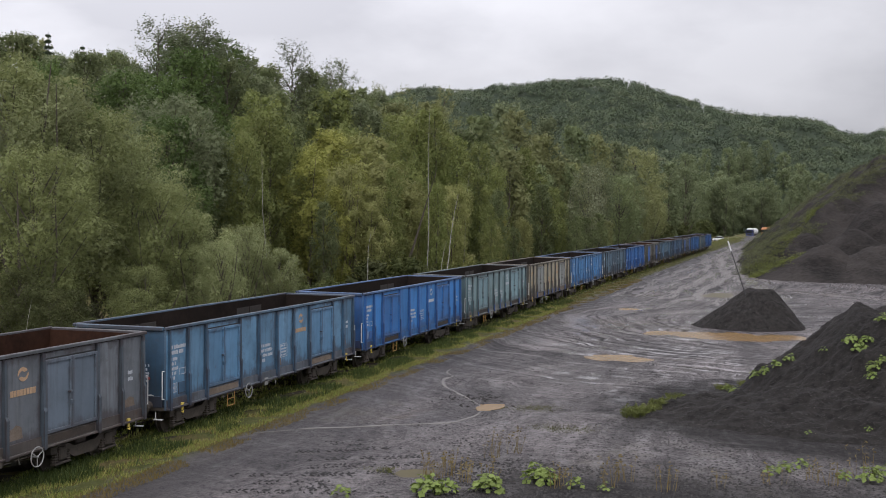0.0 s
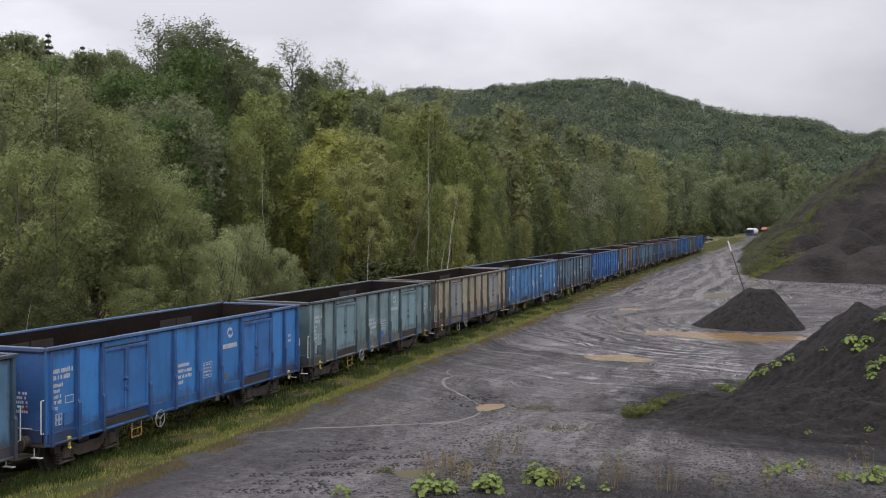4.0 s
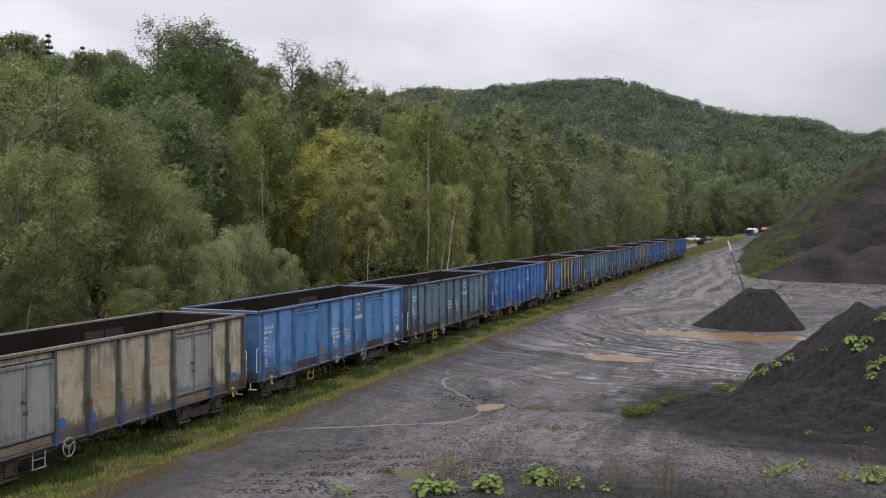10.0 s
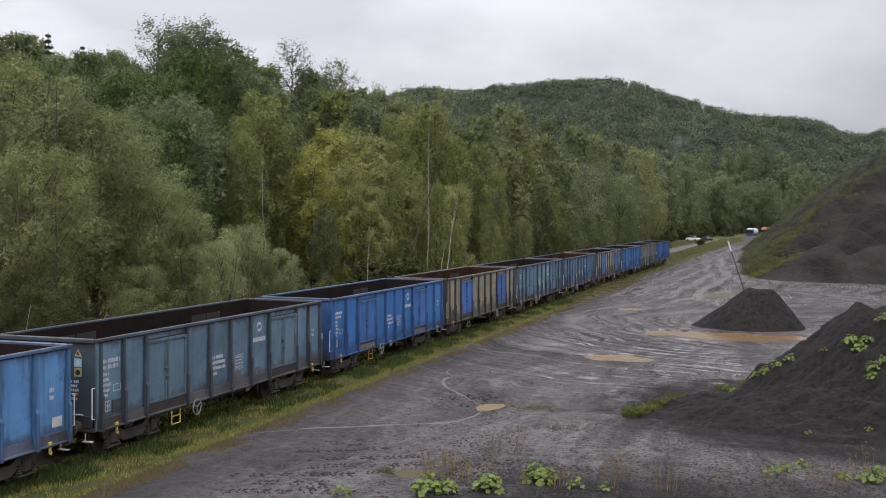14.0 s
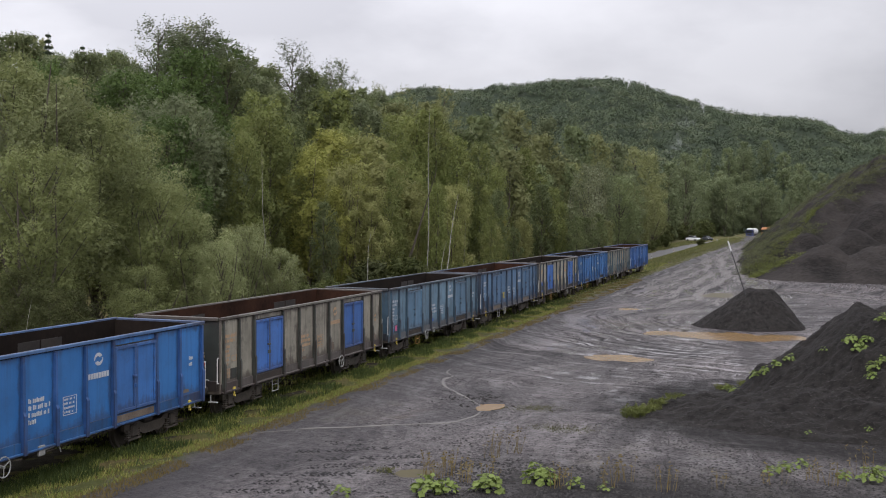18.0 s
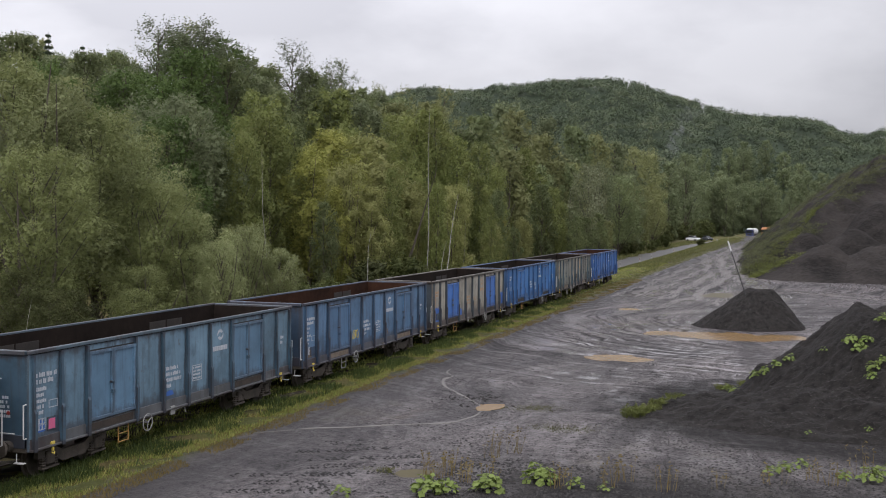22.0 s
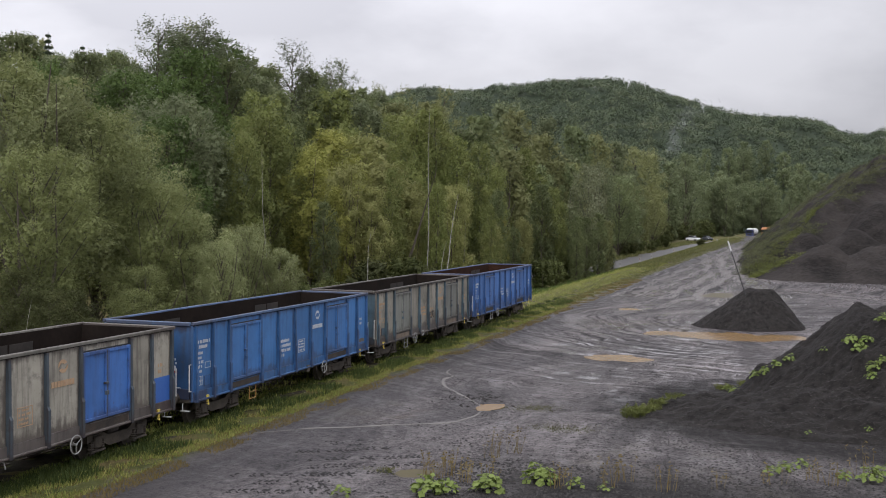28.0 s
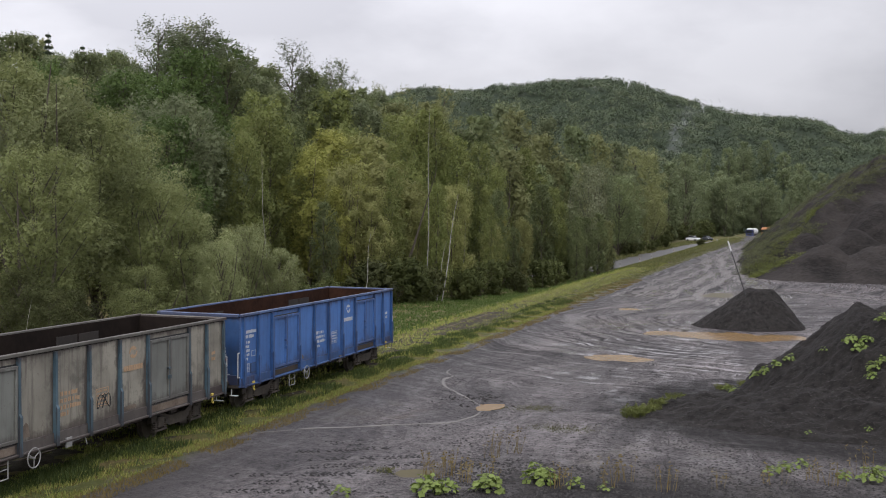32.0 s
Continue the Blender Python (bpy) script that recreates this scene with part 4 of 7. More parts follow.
def fit_out(k, ob, lettering, coat_post):
    """Lettering, handwheel, step and small plates of wagon k."""
    PANEL, ENDP, DOOR = bay_widths(k)
    P0 = -LEN / 2 + 0.1
    P3 = P0 + 2 * ENDP + DOOR
    side = next(o for o in ob.children if o.name.startswith("side_wall") and abs(o.matrix_basis.to_euler().z) < 1)
    ink = M["chalk"] if k < 2 else M[lettering]
    part("marking", text_lines(P0 + 0.13, 2.36, (0.74, 0.62), 0.105, 0.14, k), ink, side, "worn rows of lettering", kind="stuff")
    part("marking", text_lines(P0 + 0.13, 2.06, (0.34, 0.28, 0.36, 0.3, 0.24), 0.085, 0.125, k + 50), ink, side, "worn rows of lettering", kind="stuff")
    part("marking", frames([(P0 + 0.56, 1.66, 0.3, 0.17)] + [(P0 + 0.12 + 0.11 * i, 1.22 + 0.13 * j, 0.10, 0.12) for i in (0, 1, 2) for j in (0, 1)]), ink, side, "worn framed table", kind="stuff")
    box_y = P0 + 0.5
    part("label_frame", Soup().box(WX, WX + 0.02, box_y, box_y + 0.36, 1.16, 1.46, 0.006), coat_post, side, "framed card holder")
    part("marking", text_lines(P3 + PANEL + 0.22, 1.84, (0.62, 0.74, 0.78, 0.3), 0.10, 0.15, k + 100), ink, side, "worn rows of lettering", kind="stuff")
    part("marking", text_lines(P3 + 2 * PANEL + 0.36, 1.72, (0.4, 0.4, 0.4, 0.4), 0.05, 0.095, k + 150), ink, side, "worn rows of lettering", kind="stuff")
    part("marking", frames([(P3 + 2 * PANEL + 0.31, 1.39, 0.5, 0.42)]), ink, side, "worn framed table", kind="stuff")
    part("emblem", emblem(P3 + 3.5 * PANEL, 2.5, 0.16), M[lettering], side, "round two-armed emblem with a word bar", kind="stuff")
    part("marking", text_lines(LEN / 2 - 0.72, 1.98, (0.24, 0.2), 0.10, 0.16, k + 200), ink, side, "worn rows of lettering", kind="stuff")
    wy = P3 + 0.35 if WHEEL_AT[k] == "A" else P3 + 4 * PANEL - 0.35
    part("handwheel", WHEEL_ME, M["grey"], side, "pale spoked brake handwheel", at=(WX + 0.16, wy, 0.72))
    part("step", STEP_ME, M[STEP_COAT[k]], side, "tube-steel footstep", at=(WX + 0.04, P3 - 0.75, 0.42))
    part("brake_lever", VALVE_ME, M["grey"] if k % 2 else M["iron"], side, at=(WX + 0.02, P3 + (1.6 if k % 2 else 3.4), 0.78))
    for e in (-1, 1):
        part("tail_lamp_bracket", LAMP_ME, M["red"], ob, "small red reflector", at=pose(-0.85 * e, e * (LEN / 2 + 0.0), 1.62, 0, 0, 0 if e < 0 else 180))
        part("grab_bar", Soup().tube([(-0.25, 0, 0), (-0.25, -0.06, 0.02), (0.25, -0.06, 0.02), (0.25, 0, 0)], 0.013, 5), M["white"], ob, at=pose(0.75 if e < 0 else -0.75, e * (LEN / 2 + 0.0), 1.18, 0, 0, 0 if e < 0 else 180))
        part("end_bar", Soup().tube([(-0.9, 0, 0), (-0.9, -0.06, 0.02), (0.2, -0.06, 0.02), (0.2, 0, 0)], 0.014, 5), M["white"] if k % 2 else M["steel"], ob, at=pose(0.5 if e < 0 else -0.5, e * (LEN / 2 + 0.04), 2.35, 0, 0, 0 if e < 0 else 180))
    end_text = Soup()
    ge = random.Random(700 + k)
    for j in range(5):
        at = 0.28
        while at < 0.85:
            wd = ge.uniform(0.03, 0.05)
            end_text.box(at, at + wd, -LEN / 2 + 0.003, -LEN / 2 + 0.009, 1.92 - 0.1 * j, 1.98 - 0.1 * j)
            at += wd + (0.016 if ge.random() < 0.8 else 0.06)
    part("marking", end_text, ink, ob, "worn rows of lettering", kind="stuff")
    if k in (3, 4):
        for y, wd in post_places(k)[2:9]:
            top = ge.uniform(0.98, 1.18)
            part("post_foot", Soup().box(WX + 0.09, WX + 0.126, y - 0.054, y + 0.054, Z_SILL - 0.02, top, 0.004), M["blue_foot"], side, "blue touched-up post foot")
    if k in (4, 6, 13):
        flat = lambda ring, d0, d1: Soup().rings([[(p, -d0, q) for p, q in ring], [(p, -d1, q) for p, q in ring]])
        square = [(-0.10, -0.10), (0.10, -0.10), (0.10, 0.10), (-0.10, 0.10)]
        three = [(-0.10, -0.08), (0.10, -0.08), (0.0, 0.10)]
        disc = [(0.065 * math.cos(a), 0.065 * math.sin(a)) for a in (math.pi * j / 8 for j in range(16))]
        for j, (ring, coat, ring2, coat2) in enumerate(((three, "sign_yellow", [(0.45 * p, 0.45 * q) for p, q in three], "dark"), (square, "sign_blue", [(0.7 * p, 0.7 * q) for p, q in three], "chalk"), (square, "sign_yellow", disc, "dark"))):
            plate = part("end_sign", flat(ring, 0.0, 0.012), M[coat], ob, "small warning sign", at=(0.86, -LEN / 2 + 0.0, 2.62 - 0.225 * j))
            part("sign_mark", flat(ring2, 0.012, 0.016), M[coat2], plate)
    if k == 5:
        part("card", Soup().box(WX + 0.002, WX + 0.008, LEN / 2 - 0.62, LEN / 2 - 0.28, 1.2, 1.42), M["white"], side, "white paper card")
    if k == 9:
        part("card", Soup().box(WX + 0.02, WX + 0.026, box_y + 0.04, box_y + 0.26, 1.2, 1.42), M["pink"], side, "pink paper card")
    if k == 11:
        for y0 in (P0 + 0.05, LEN / 2 - 0.1 - ENDP + 0.05):
            part("paint_patch", Soup().box(WX + 0.0045, WX + 0.0055, y0, y0 + ENDP - 0.1, Z_BODY - 0.01, 1.72), M["patch"], side, "vivid blue lower panel half")
    # fresh paint and bare plate where panels were mended
    g = random.Random(300 + k)
    spots = {3: ("patch", 5), 4: ("patch", 4), 8: ("rust_patch", 5), 9: ("patch", 2), 11: ("patch", 4), 13: ("rust_patch", 2), 0: ("rust_patch", 3), 1: ("rust_patch", 2), 6: ("rust_patch", 3), 10: ("rust_patch", 2), 5: ("rust_patch", 2)}
    coat, count = spots.get(k, ("rust_patch", 1))
    bays = g.sample([P0, P3, P3 + PANEL, P3 + 2 * PANEL, P3 + 3 * PANEL, LEN / 2 - 0.1 - ENDP], 6)
    for j in range(count):
        y0 = bays[j] + 0.09
        wd, ht = g.uniform(0.25, 0.78), g.uniform(0.10, 0.34)
        z0 = Z_BODY + g.uniform(0.0, 0.12)
        ring = [(y0, z0), (y0 + wd, z0 + 0.01), (y0 + wd - 0.05, z0 + ht * 0.8), (y0 + wd * 0.6, z0 + ht), (y0 + wd * 0.3, z0 + ht * 0.75), (y0 + 0.02, z0 + ht * 0.9)]
        part("paint_patch", Soup().rings([[(WX + 0.001, a, b) for a, b in ring], [(WX + 0.004, a, b) for a, b in ring]]), M[coat], side)
    # sill plates, bare below the doors
    for y0 in (P3 - DOOR + 0.1, P3 + 4 * PANEL + 0.1):
        part("sill_plate", Soup().box(WX + 0.028, WX + 0.04, y0, y0 + DOOR - 0.2, Z_SILL + 0.05, Z_BODY - 0.03, 0.004), M["rust_patch"] if (k * 7 + int(y0)) % 3 == 0 else M["sill"], side)
    if k in (10, 13):
        pts = [(WX + 0.012, P3 + (0.5 if k == 10 else 2.95) + 0.22 * math.cos(a * 0.9) + 0.03 * a, 1.5 + 0.16 * math.sin(a * 1.7)) for a in (0.3 * j for j in range(40))]
        part("graffiti", Soup().tube(pts, 0.011, 4), M["dark"] if k == 13 else M["yellow"], side, "looping painted scribble")


WAGONS, COATS = [], []
FRESH = (2, 5, 7, 12, 14)   # wagons painted not long ago
for k, (main, posts, doors, lettering, label) in enumerate(LOOKS):
    ob = MAKES[k] if k in MAKES else copy_thing(MAKES[5 if k == 7 else 0], on_track(wagon_y(k, 0)))
    ob.matrix_basis = on_track(wagon_y(k, 0))
    tagged(ob, label)
    # posts darkened: side shade put into the colour, soot too on older wagons
    coats = {"panel": paint("wagon_paint", main, 0.25 if k in (2, 7, 12, 14) else 0.9 if k in (4, 8, 11, 13) else 0.6, 0.25 if k in (2, 7, 12, 14) else 0.5, 1.3, 0.85 if k in (2, 7, 12, 14) else 0.0), "post": paint("post_paint", tuple((0.9 if k in FRESH else 0.62) * c for c in posts), 0.35 if k in FRESH else 0.75), "door_leaf": paint("door_paint", doors, 0.3, 0.35, 1.25, 0.7)}
    coats["end_wall"] = paint("end_paint", tuple((0.7 if k in FRESH else 0.55) * c for c in posts), 0.6)
    coats["corner_angle"] = coats["panel"]
    coats["top_rail"] = coats["end_rail"] = paint("rim_paint", tuple(0.62 * a + 0.045 for a in main) if k in FRESH else tuple(0.5 * a + 0.022 for a in main), 0.45 if k in FRESH else 0.7, 0.5)
    coats["lock_bar"] = coats["post"]
    if k not in (4, 8, 11, 13):
        coats["sill"] = coats["sill_plate"] = paint("sill_paint", tuple(0.8 * c for c in main) if k in FRESH and k != 5 else tuple(0.34 * c + r for c, r in zip(main, (0.062, 0.044, 0.032))), 0.6, 0.85 if k not in FRESH else 0.5)
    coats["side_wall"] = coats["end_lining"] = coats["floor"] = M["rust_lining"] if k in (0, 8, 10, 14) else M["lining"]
    for o in ob.children_recursive:
        kind = o.name.split(".")[0]
        if kind in coats:
            o.material_slots[0].material = coats[kind]
    WAGONS.append(ob)
    COATS.append((lettering, coats["post"]))
for k, ob in enumerate(WAGONS):
    fit_out(k, ob, *COATS[k])


# ---------------------------------------------------------------- heaps
L_H1, L_H2, L_H3 = lumps(11, 2.2, 3), lumps(12, 9.0, 4), lumps(13, 1.0, 3)


def heap(name, label, x0, x1, y0, y1, step, hf, material):
    xs_, ys_ = np.arange(x0, x1, step), np.arange(y0, y1, step)
    ob = part(name, grid_mesh(name, xs_, ys_, lambda x, y: np.maximum(hf(x, y), -0.35) + YARD), material)
    return tagged(ob, label, "heap")


def small_heap(x, y):
    d = np.hypot((x - 15.2) / np.where(x < 15.2, 3.75, 2.35), (y - 65.3) / 2.9)
    h = np.minimum(2.7 * (1.0 - d), 2.08 - 0.25 * d)
    return h + 0.07 * L_H1(x, y) + 0.03 * L_H3(x, y)


def bank_core(x, y):
    dc = np.hypot((x - 22.4) / np.where(x < 22.4, 7.6, 14.0), (y - 40.0) / np.where(y < 40.0, 7.2, 9.0))
    core = np.clip((1 - dc) / 0.52, -1, 1)
    return bank_rough(x, y, 3.25 * (core - 0.07 * np.maximum(core, 0) ** 4))


def bank_apron(x, y):
    return bank_rough(x, y, 1.4 * (1 - np.hypot((x - 20.8) / 9.3, (y - 36.0) / 4.5)))


def bank_rough(x, y, h):
    return h - 0.06 + (0.13 * L_H1(x, y) + 0.07 * L_H3(x, y)) * sstep(-0.2, 0.6, h)


def near_heap(x, y):
    return np.maximum(bank_core(x, y), bank_apron(x, y))


def tip_left(x, y):
    return 0.77 * (x - (11.9 - 0.034 * (y - 121)) + 0.6 * L_H1(x * 0.3, y * 0.3))


def tip_slope(x, y):
    front = 0.56 * (y - 122.5 - 0.12 * (x - 12)) - 1.0
    h = np.minimum(np.minimum(tip_left(x, y), front), np.minimum(0.6 * (300 - y), 14.5))
    return h + tip_rough(x, y, h)


def tip_rough(x, y, h):
    return 0.55 * L_H2(x, y) * sstep(-0.5, 3.5, h) + 0.16 * L_H1(x, y) * sstep(0, 2, h)


# tipped mounds in front of the main slope: x, y, height, radius
MOUNDS = [(20.0, 120.5, 3.3, 6.8), (25.5, 120.8, 4.0, 8.0), (31.5, 121, 3.8, 8.5), (39, 122, 4.4, 10), (23, 128, 5.2, 7.5), (32, 129, 5.4, 8.5), (41, 130, 5.0, 9), (18.5, 131, 4.6, 6.5), (27, 135, 9.0, 9.5), (36, 137, 9.5, 10)]


def mound(x, y, cx, cy, hh, r):
    d = np.hypot(x - cx, y - cy) / r
    h = np.minimum(hh * np.minimum(1.06 * (1 - d), 0.93 - 0.25 * d), tip_left(x, y) + 1.5)
    return h + 0.6 * tip_rough(x, y, h)


def big_heap(x, y):
    h = tip_slope(x, y)
    for m in MOUNDS:
        h = np.maximum(h, mound(x, y, *m))
    return h


heap("coal_mound", "small conical heap of dark coal fines beside a puddle", 10.8, 18.4, 61.8, 68.8, 0.12, small_heap, M["coal"])
coal_bank = empty("coal_bank", (20.0, 38.0, YARD))
tagged(coal_bank, "dark coal bank with weeds growing on its edge", "heap")
for name, shape, x0, x1, y0, y1 in (("bank", bank_core, 14.5, 36.0, 32.6, 49.0), ("apron", bank_apron, 11.2, 30.5, 31.2, 41.0)):
    me = grid_mesh(name, np.arange(x0, x1, 0.13), np.arange(y0, y1, 0.13), lambda x, y: np.maximum(shape(x, y), -0.35) + YARD)
    part(name, me, M["coal"], coal_bank).matrix_parent_inverse = coal_bank.matrix_basis.inverted()
tip = empty("spoil_tip")
tagged(tip, "large black spoil tip with grassy flank and tipped mounds", "heap")
part("slope", grid_mesh("slope", np.arange(2.0, 62.0, 0.5), np.arange(114.0, 240.0, 0.5), lambda x, y: np.maximum(tip_slope(x, y), -0.35) + YARD), M["coal_far"], tip)
for cx, cy, hh, r in MOUNDS:
    me = grid_mesh("mound", np.arange(cx - r, cx + r + 0.4, 0.4), np.arange(cy - r, cy + r + 0.4, 0.4), lambda x, y: np.maximum(mound(x, y, cx, cy, hh, r), -0.5) + YARD)
    part("mound", me, M["coal_far"], tip)

# ---------------------------------------------------------------- trees
def leaf_quads(centres, size, g, droop=0.0, aspect=0.6):
    """Small three-cornered leaves at the centres."""
    n = len(centres)
    a = g.normal(size=(n, 3))
    a[:, 2] = a[:, 2] * 0.7 - droop
    a /= np.linalg.norm(a, axis=1)[:, None]
    b = np.cross(a, g.normal(size=(n, 3)))
    b /= np.linalg.norm(b, axis=1)[:, None] + 1e-9
    s = size * g.uniform(0.6, 1.4, n)[:, None]
    a, b = a * s, b * s * aspect
    return np.stack([centres - a * 0.7 + b, centres + a * 1.2, centres - a * 0.7 - b], 1)


def crown_points(lobes, n, g, inner=0.25):
    """Points on the upper skins of the lobes (x, y, z, rx, rz), a share of them further in, and the way each faces."""
    L = np.array(lobes)
    vol = L[:, 3] ** 1.7
    L = L[g.choice(len(lobes), n, p=vol / vol.sum())]
    d = g.normal(size=(n, 3))
    d[:, 2] += 0.45
    d /= np.linalg.norm(d, axis=1)[:, None]
    r = np.where(g.random(n) < inner, g.uniform(0.3, 0.75, n), g.uniform(0.75, 1.08, n))
    at = L[:, :3] + d * r[:, None] * np.stack([L[:, 3], L[:, 3], L[:, 4]], 1)
    mid = np.array([0, 0, np.mean(L[:, 2])])
    whole = (at - mid) * np.array([1, 1, 0.6])
    whole /= np.linalg.norm(whole, axis=1)[:, None] + 1e-9
    return at, 0.95 * d + 0.4 * whole + np.array([0, 0, 0.15])


def tree_kind(name, seed, height, width, base, lobes, leaves, size, leaf_mat, bark, droop=0.0, trunk=0.16, lean=0.0, top=0.75, shell=0.5, stems=1, slim=0.5, spray=0.5, lobe=1.0):
    """A tree of unit kind: trunk with limbs, and a crown of many small leaves gathered in lobes."""
    g = np.random.default_rng(seed)
    t = empty(name)
    sp, ls = Soup(), []
    for st in range(stems):
        ox, oy = (g.uniform(-0.25, 0.25) * width * (stems > 1) for _ in range(2))
        tip = Vector((ox * 2.2 + lean * height, oy * 2.2, height * (0.96 - 0.1 * st)))
        foot = Vector((ox * 0.3, oy * 0.3, -0.3))
        pts = [foot.lerp(tip, f) + Vector((g.normal() * 0.12, g.normal() * 0.12, 0)) * (f > 0) for f in (0, 0.2, 0.45, 0.7, 1.0)]
        sp.tube(pts, [trunk * k for k in (1.25, 0.95, 0.7, 0.42, 0.1)], 7)
    for k in range(2 * lobes):
        f = base + (1 - base) * ((k + g.uniform(0.1, 0.9)) / (2 * lobes))
        q = (f - base) / (1 - base)
        prof = max(0.22, 1 - abs((q - 0.45) / 0.62) ** (3.2 * top))
        a = k * 2.4 + g.uniform(-0.5, 0.5)
        rr = width / 2 * prof * g.uniform(0.2, 0.85)
        lx, ly, lz = rr * math.cos(a) + lean * height * f, rr * math.sin(a), height * f
        rad = lobe * width / 2 * g.uniform(0.17, 0.40) * (0.5 + 0.5 * prof)
        lz = min(lz, height - rad * 1.08)
        ls.append((lx, ly, lz, rad, rad * g.uniform(0.8, 1.5)))
        if k % 2:
            continue
        z0 = max(0.3, lz - rr * 1.1 - 0.8)
        sp.tube([(lean * z0, 0, z0), (lx * 0.55 + lean * z0 * 0.4, ly * 0.55, (z0 + lz) / 2 + 0.15), (lx, ly, lz)], [trunk * 0.42, trunk * 0.26, trunk * 0.1], 3)
    # leaves sit in sprays: short twigs that arch outwards and hang or rise
    per = 6
    pts, out = crown_points(ls, leaves // per, g, 0.4 - 0.3 * shell)
    n = len(pts)
    way = out / (np.linalg.norm(out, axis=1)[:, None] + 1e-9) * 0.7 + g.normal(size=(n, 3)) * 0.35 + np.array([0, 0, -droop])
    run = 0.6 * spray * g.uniform(0.5, 1.5, n)
    u = np.tile(np.linspace(-0.35, 1.0, per), n)[:, None]
    way, run = np.repeat(way, per, 0), np.repeat(run, per)[:, None]
    pts = np.repeat(pts, per, 0) + way * run * u + np.array([0, 0, -0.5 * droop]) * run * np.maximum(u, 0) ** 2 + g.normal(size=(n * per, 3)) * 0.07
    out = np.repeat(out, per, 0) + g.normal(size=(n * per, 3)) * 0.12
    pts[:, 2] = np.maximum(pts[:, 2], 0.15)
    leaves_q = leaf_quads(pts, size, g, droop, slim)
    # broader inner sprays close the crown
    deep_p, deep_o = crown_points(ls, (5 if droop < 0 else 44) * len(ls), g, 1.0)
    inner = leaf_quads(deep_p, 1.7 * size, g, 0.0, 0.8)
    part("trunk", sp, bark, t)
    part("crown", quads_mesh("crown", np.concatenate([leaves_q, inner]), np.concatenate([out, deep_o]), 0.86), leaf_mat, t)
    return t


KINDS = {}


def kind(key, *variants):
    KINDS[key] = list(variants)


def grown(name, seeds, height, width, base, lobes, leaves, size, leaf, droop, trunk, top, shell, stems, slim=0.5, spray=0.5, lobe=1.0):
    """Two or three full trees of a kind, a lighter one for the depth of the wood and a sparse one for the distance."""
    out = [tree_kind(name, sd, height, width, base, lobes, leaves, size, M[leaf], M["bark"], droop, trunk, 0.012 * (k % 3 - 1), top, shell, stems, slim, spray, lobe) for k, sd in enumerate(seeds)]
    mid_ = [tree_kind(name, sd + 500, height, width, base, lobes, int(leaves * 0.5), size * 1.25, M[leaf], M["bark"], droop, trunk, 0.0, top, shell, 1, slim, spray, lobe) for sd in seeds[:2]]
    far_ = tree_kind(name, seeds[0] + 700, height, width, base, lobes, int(leaves * 0.36), size * 1.35, M[leaf], M["bark"], droop, trunk, 0.0, top, shell, 1, slim, spray, lobe)
    return out, mid_, far_


MID_KINDS, FAR_KINDS = {}, {}
for key_, args in {
        "willow": ("willow_tree", (20, 21, 22), 10, 8.0, 0.2, 33, 42000, 0.050, "willow", 0.1, 0.13, 0.75, 0.7, 3, 0.42, 0.26, 0.74),
        "birch": ("birch_tree", (30, 31, 32), 14, 6.0, 0.12, 24, 15500, 0.080, "birch_leaf", 0.8, 0.10, 0.8, 0.5, 1, 0.45, 0.75),
        "gold": ("birch_tree", (41, 42), 12, 5.6, 0.16, 20, 15000, 0.076, "gold_leaf", 0.5, 0.10, 0.75, 0.5, 2, 0.45, 0.55),
        "pale": ("aspen_tree", (45, 46), 9, 4.8, 0.1, 16, 14000, 0.070, "pale_leaf", 0.2, 0.09, 0.7, 0.5, 2, 0.45, 0.4),
        "alder": ("alder_tree", (50, 51, 52), 14, 6.5, 0.06, 26, 13500, 0.092, "alder_leaf", 0.3, 0.15, 0.8, 0.6, 1, 0.5, 0.5),
        "maple": ("maple_tree", (61, 62), 15, 8.0, 0.08, 24, 15500, 0.100, "maple_leaf", 0.1, 0.18, 0.75, 0.7, 1, 0.55, 0.45),
        "poplar": ("poplar_tree", (66, 67), 17, 4.6, 0.25, 14, 9500, 0.068, "poplar_leaf", -0.4, 0.13, 0.85, 0.5, 1, 0.5, 0.5)}.items():
    near_, mid_, thin_ = grown(*args)
    kind(key_, *near_)
    MID_KINDS[key_], FAR_KINDS[key_] = mid_, [thin_]
# every other bush has the understory shade painted into its leaves
kind("bush", *[tree_kind("bush", 70 + k, 3.2, 3.6, 0.04, 12, 2800, 0.115, m_, M["bark"], 0.1, 0.04, 0.0, 0.6, 0.45, 4) for k, m_ in enumerate((M["shade_leaf"], M["bush_leaf"], M["shade_leaf"], M["bush_leaf"]))])


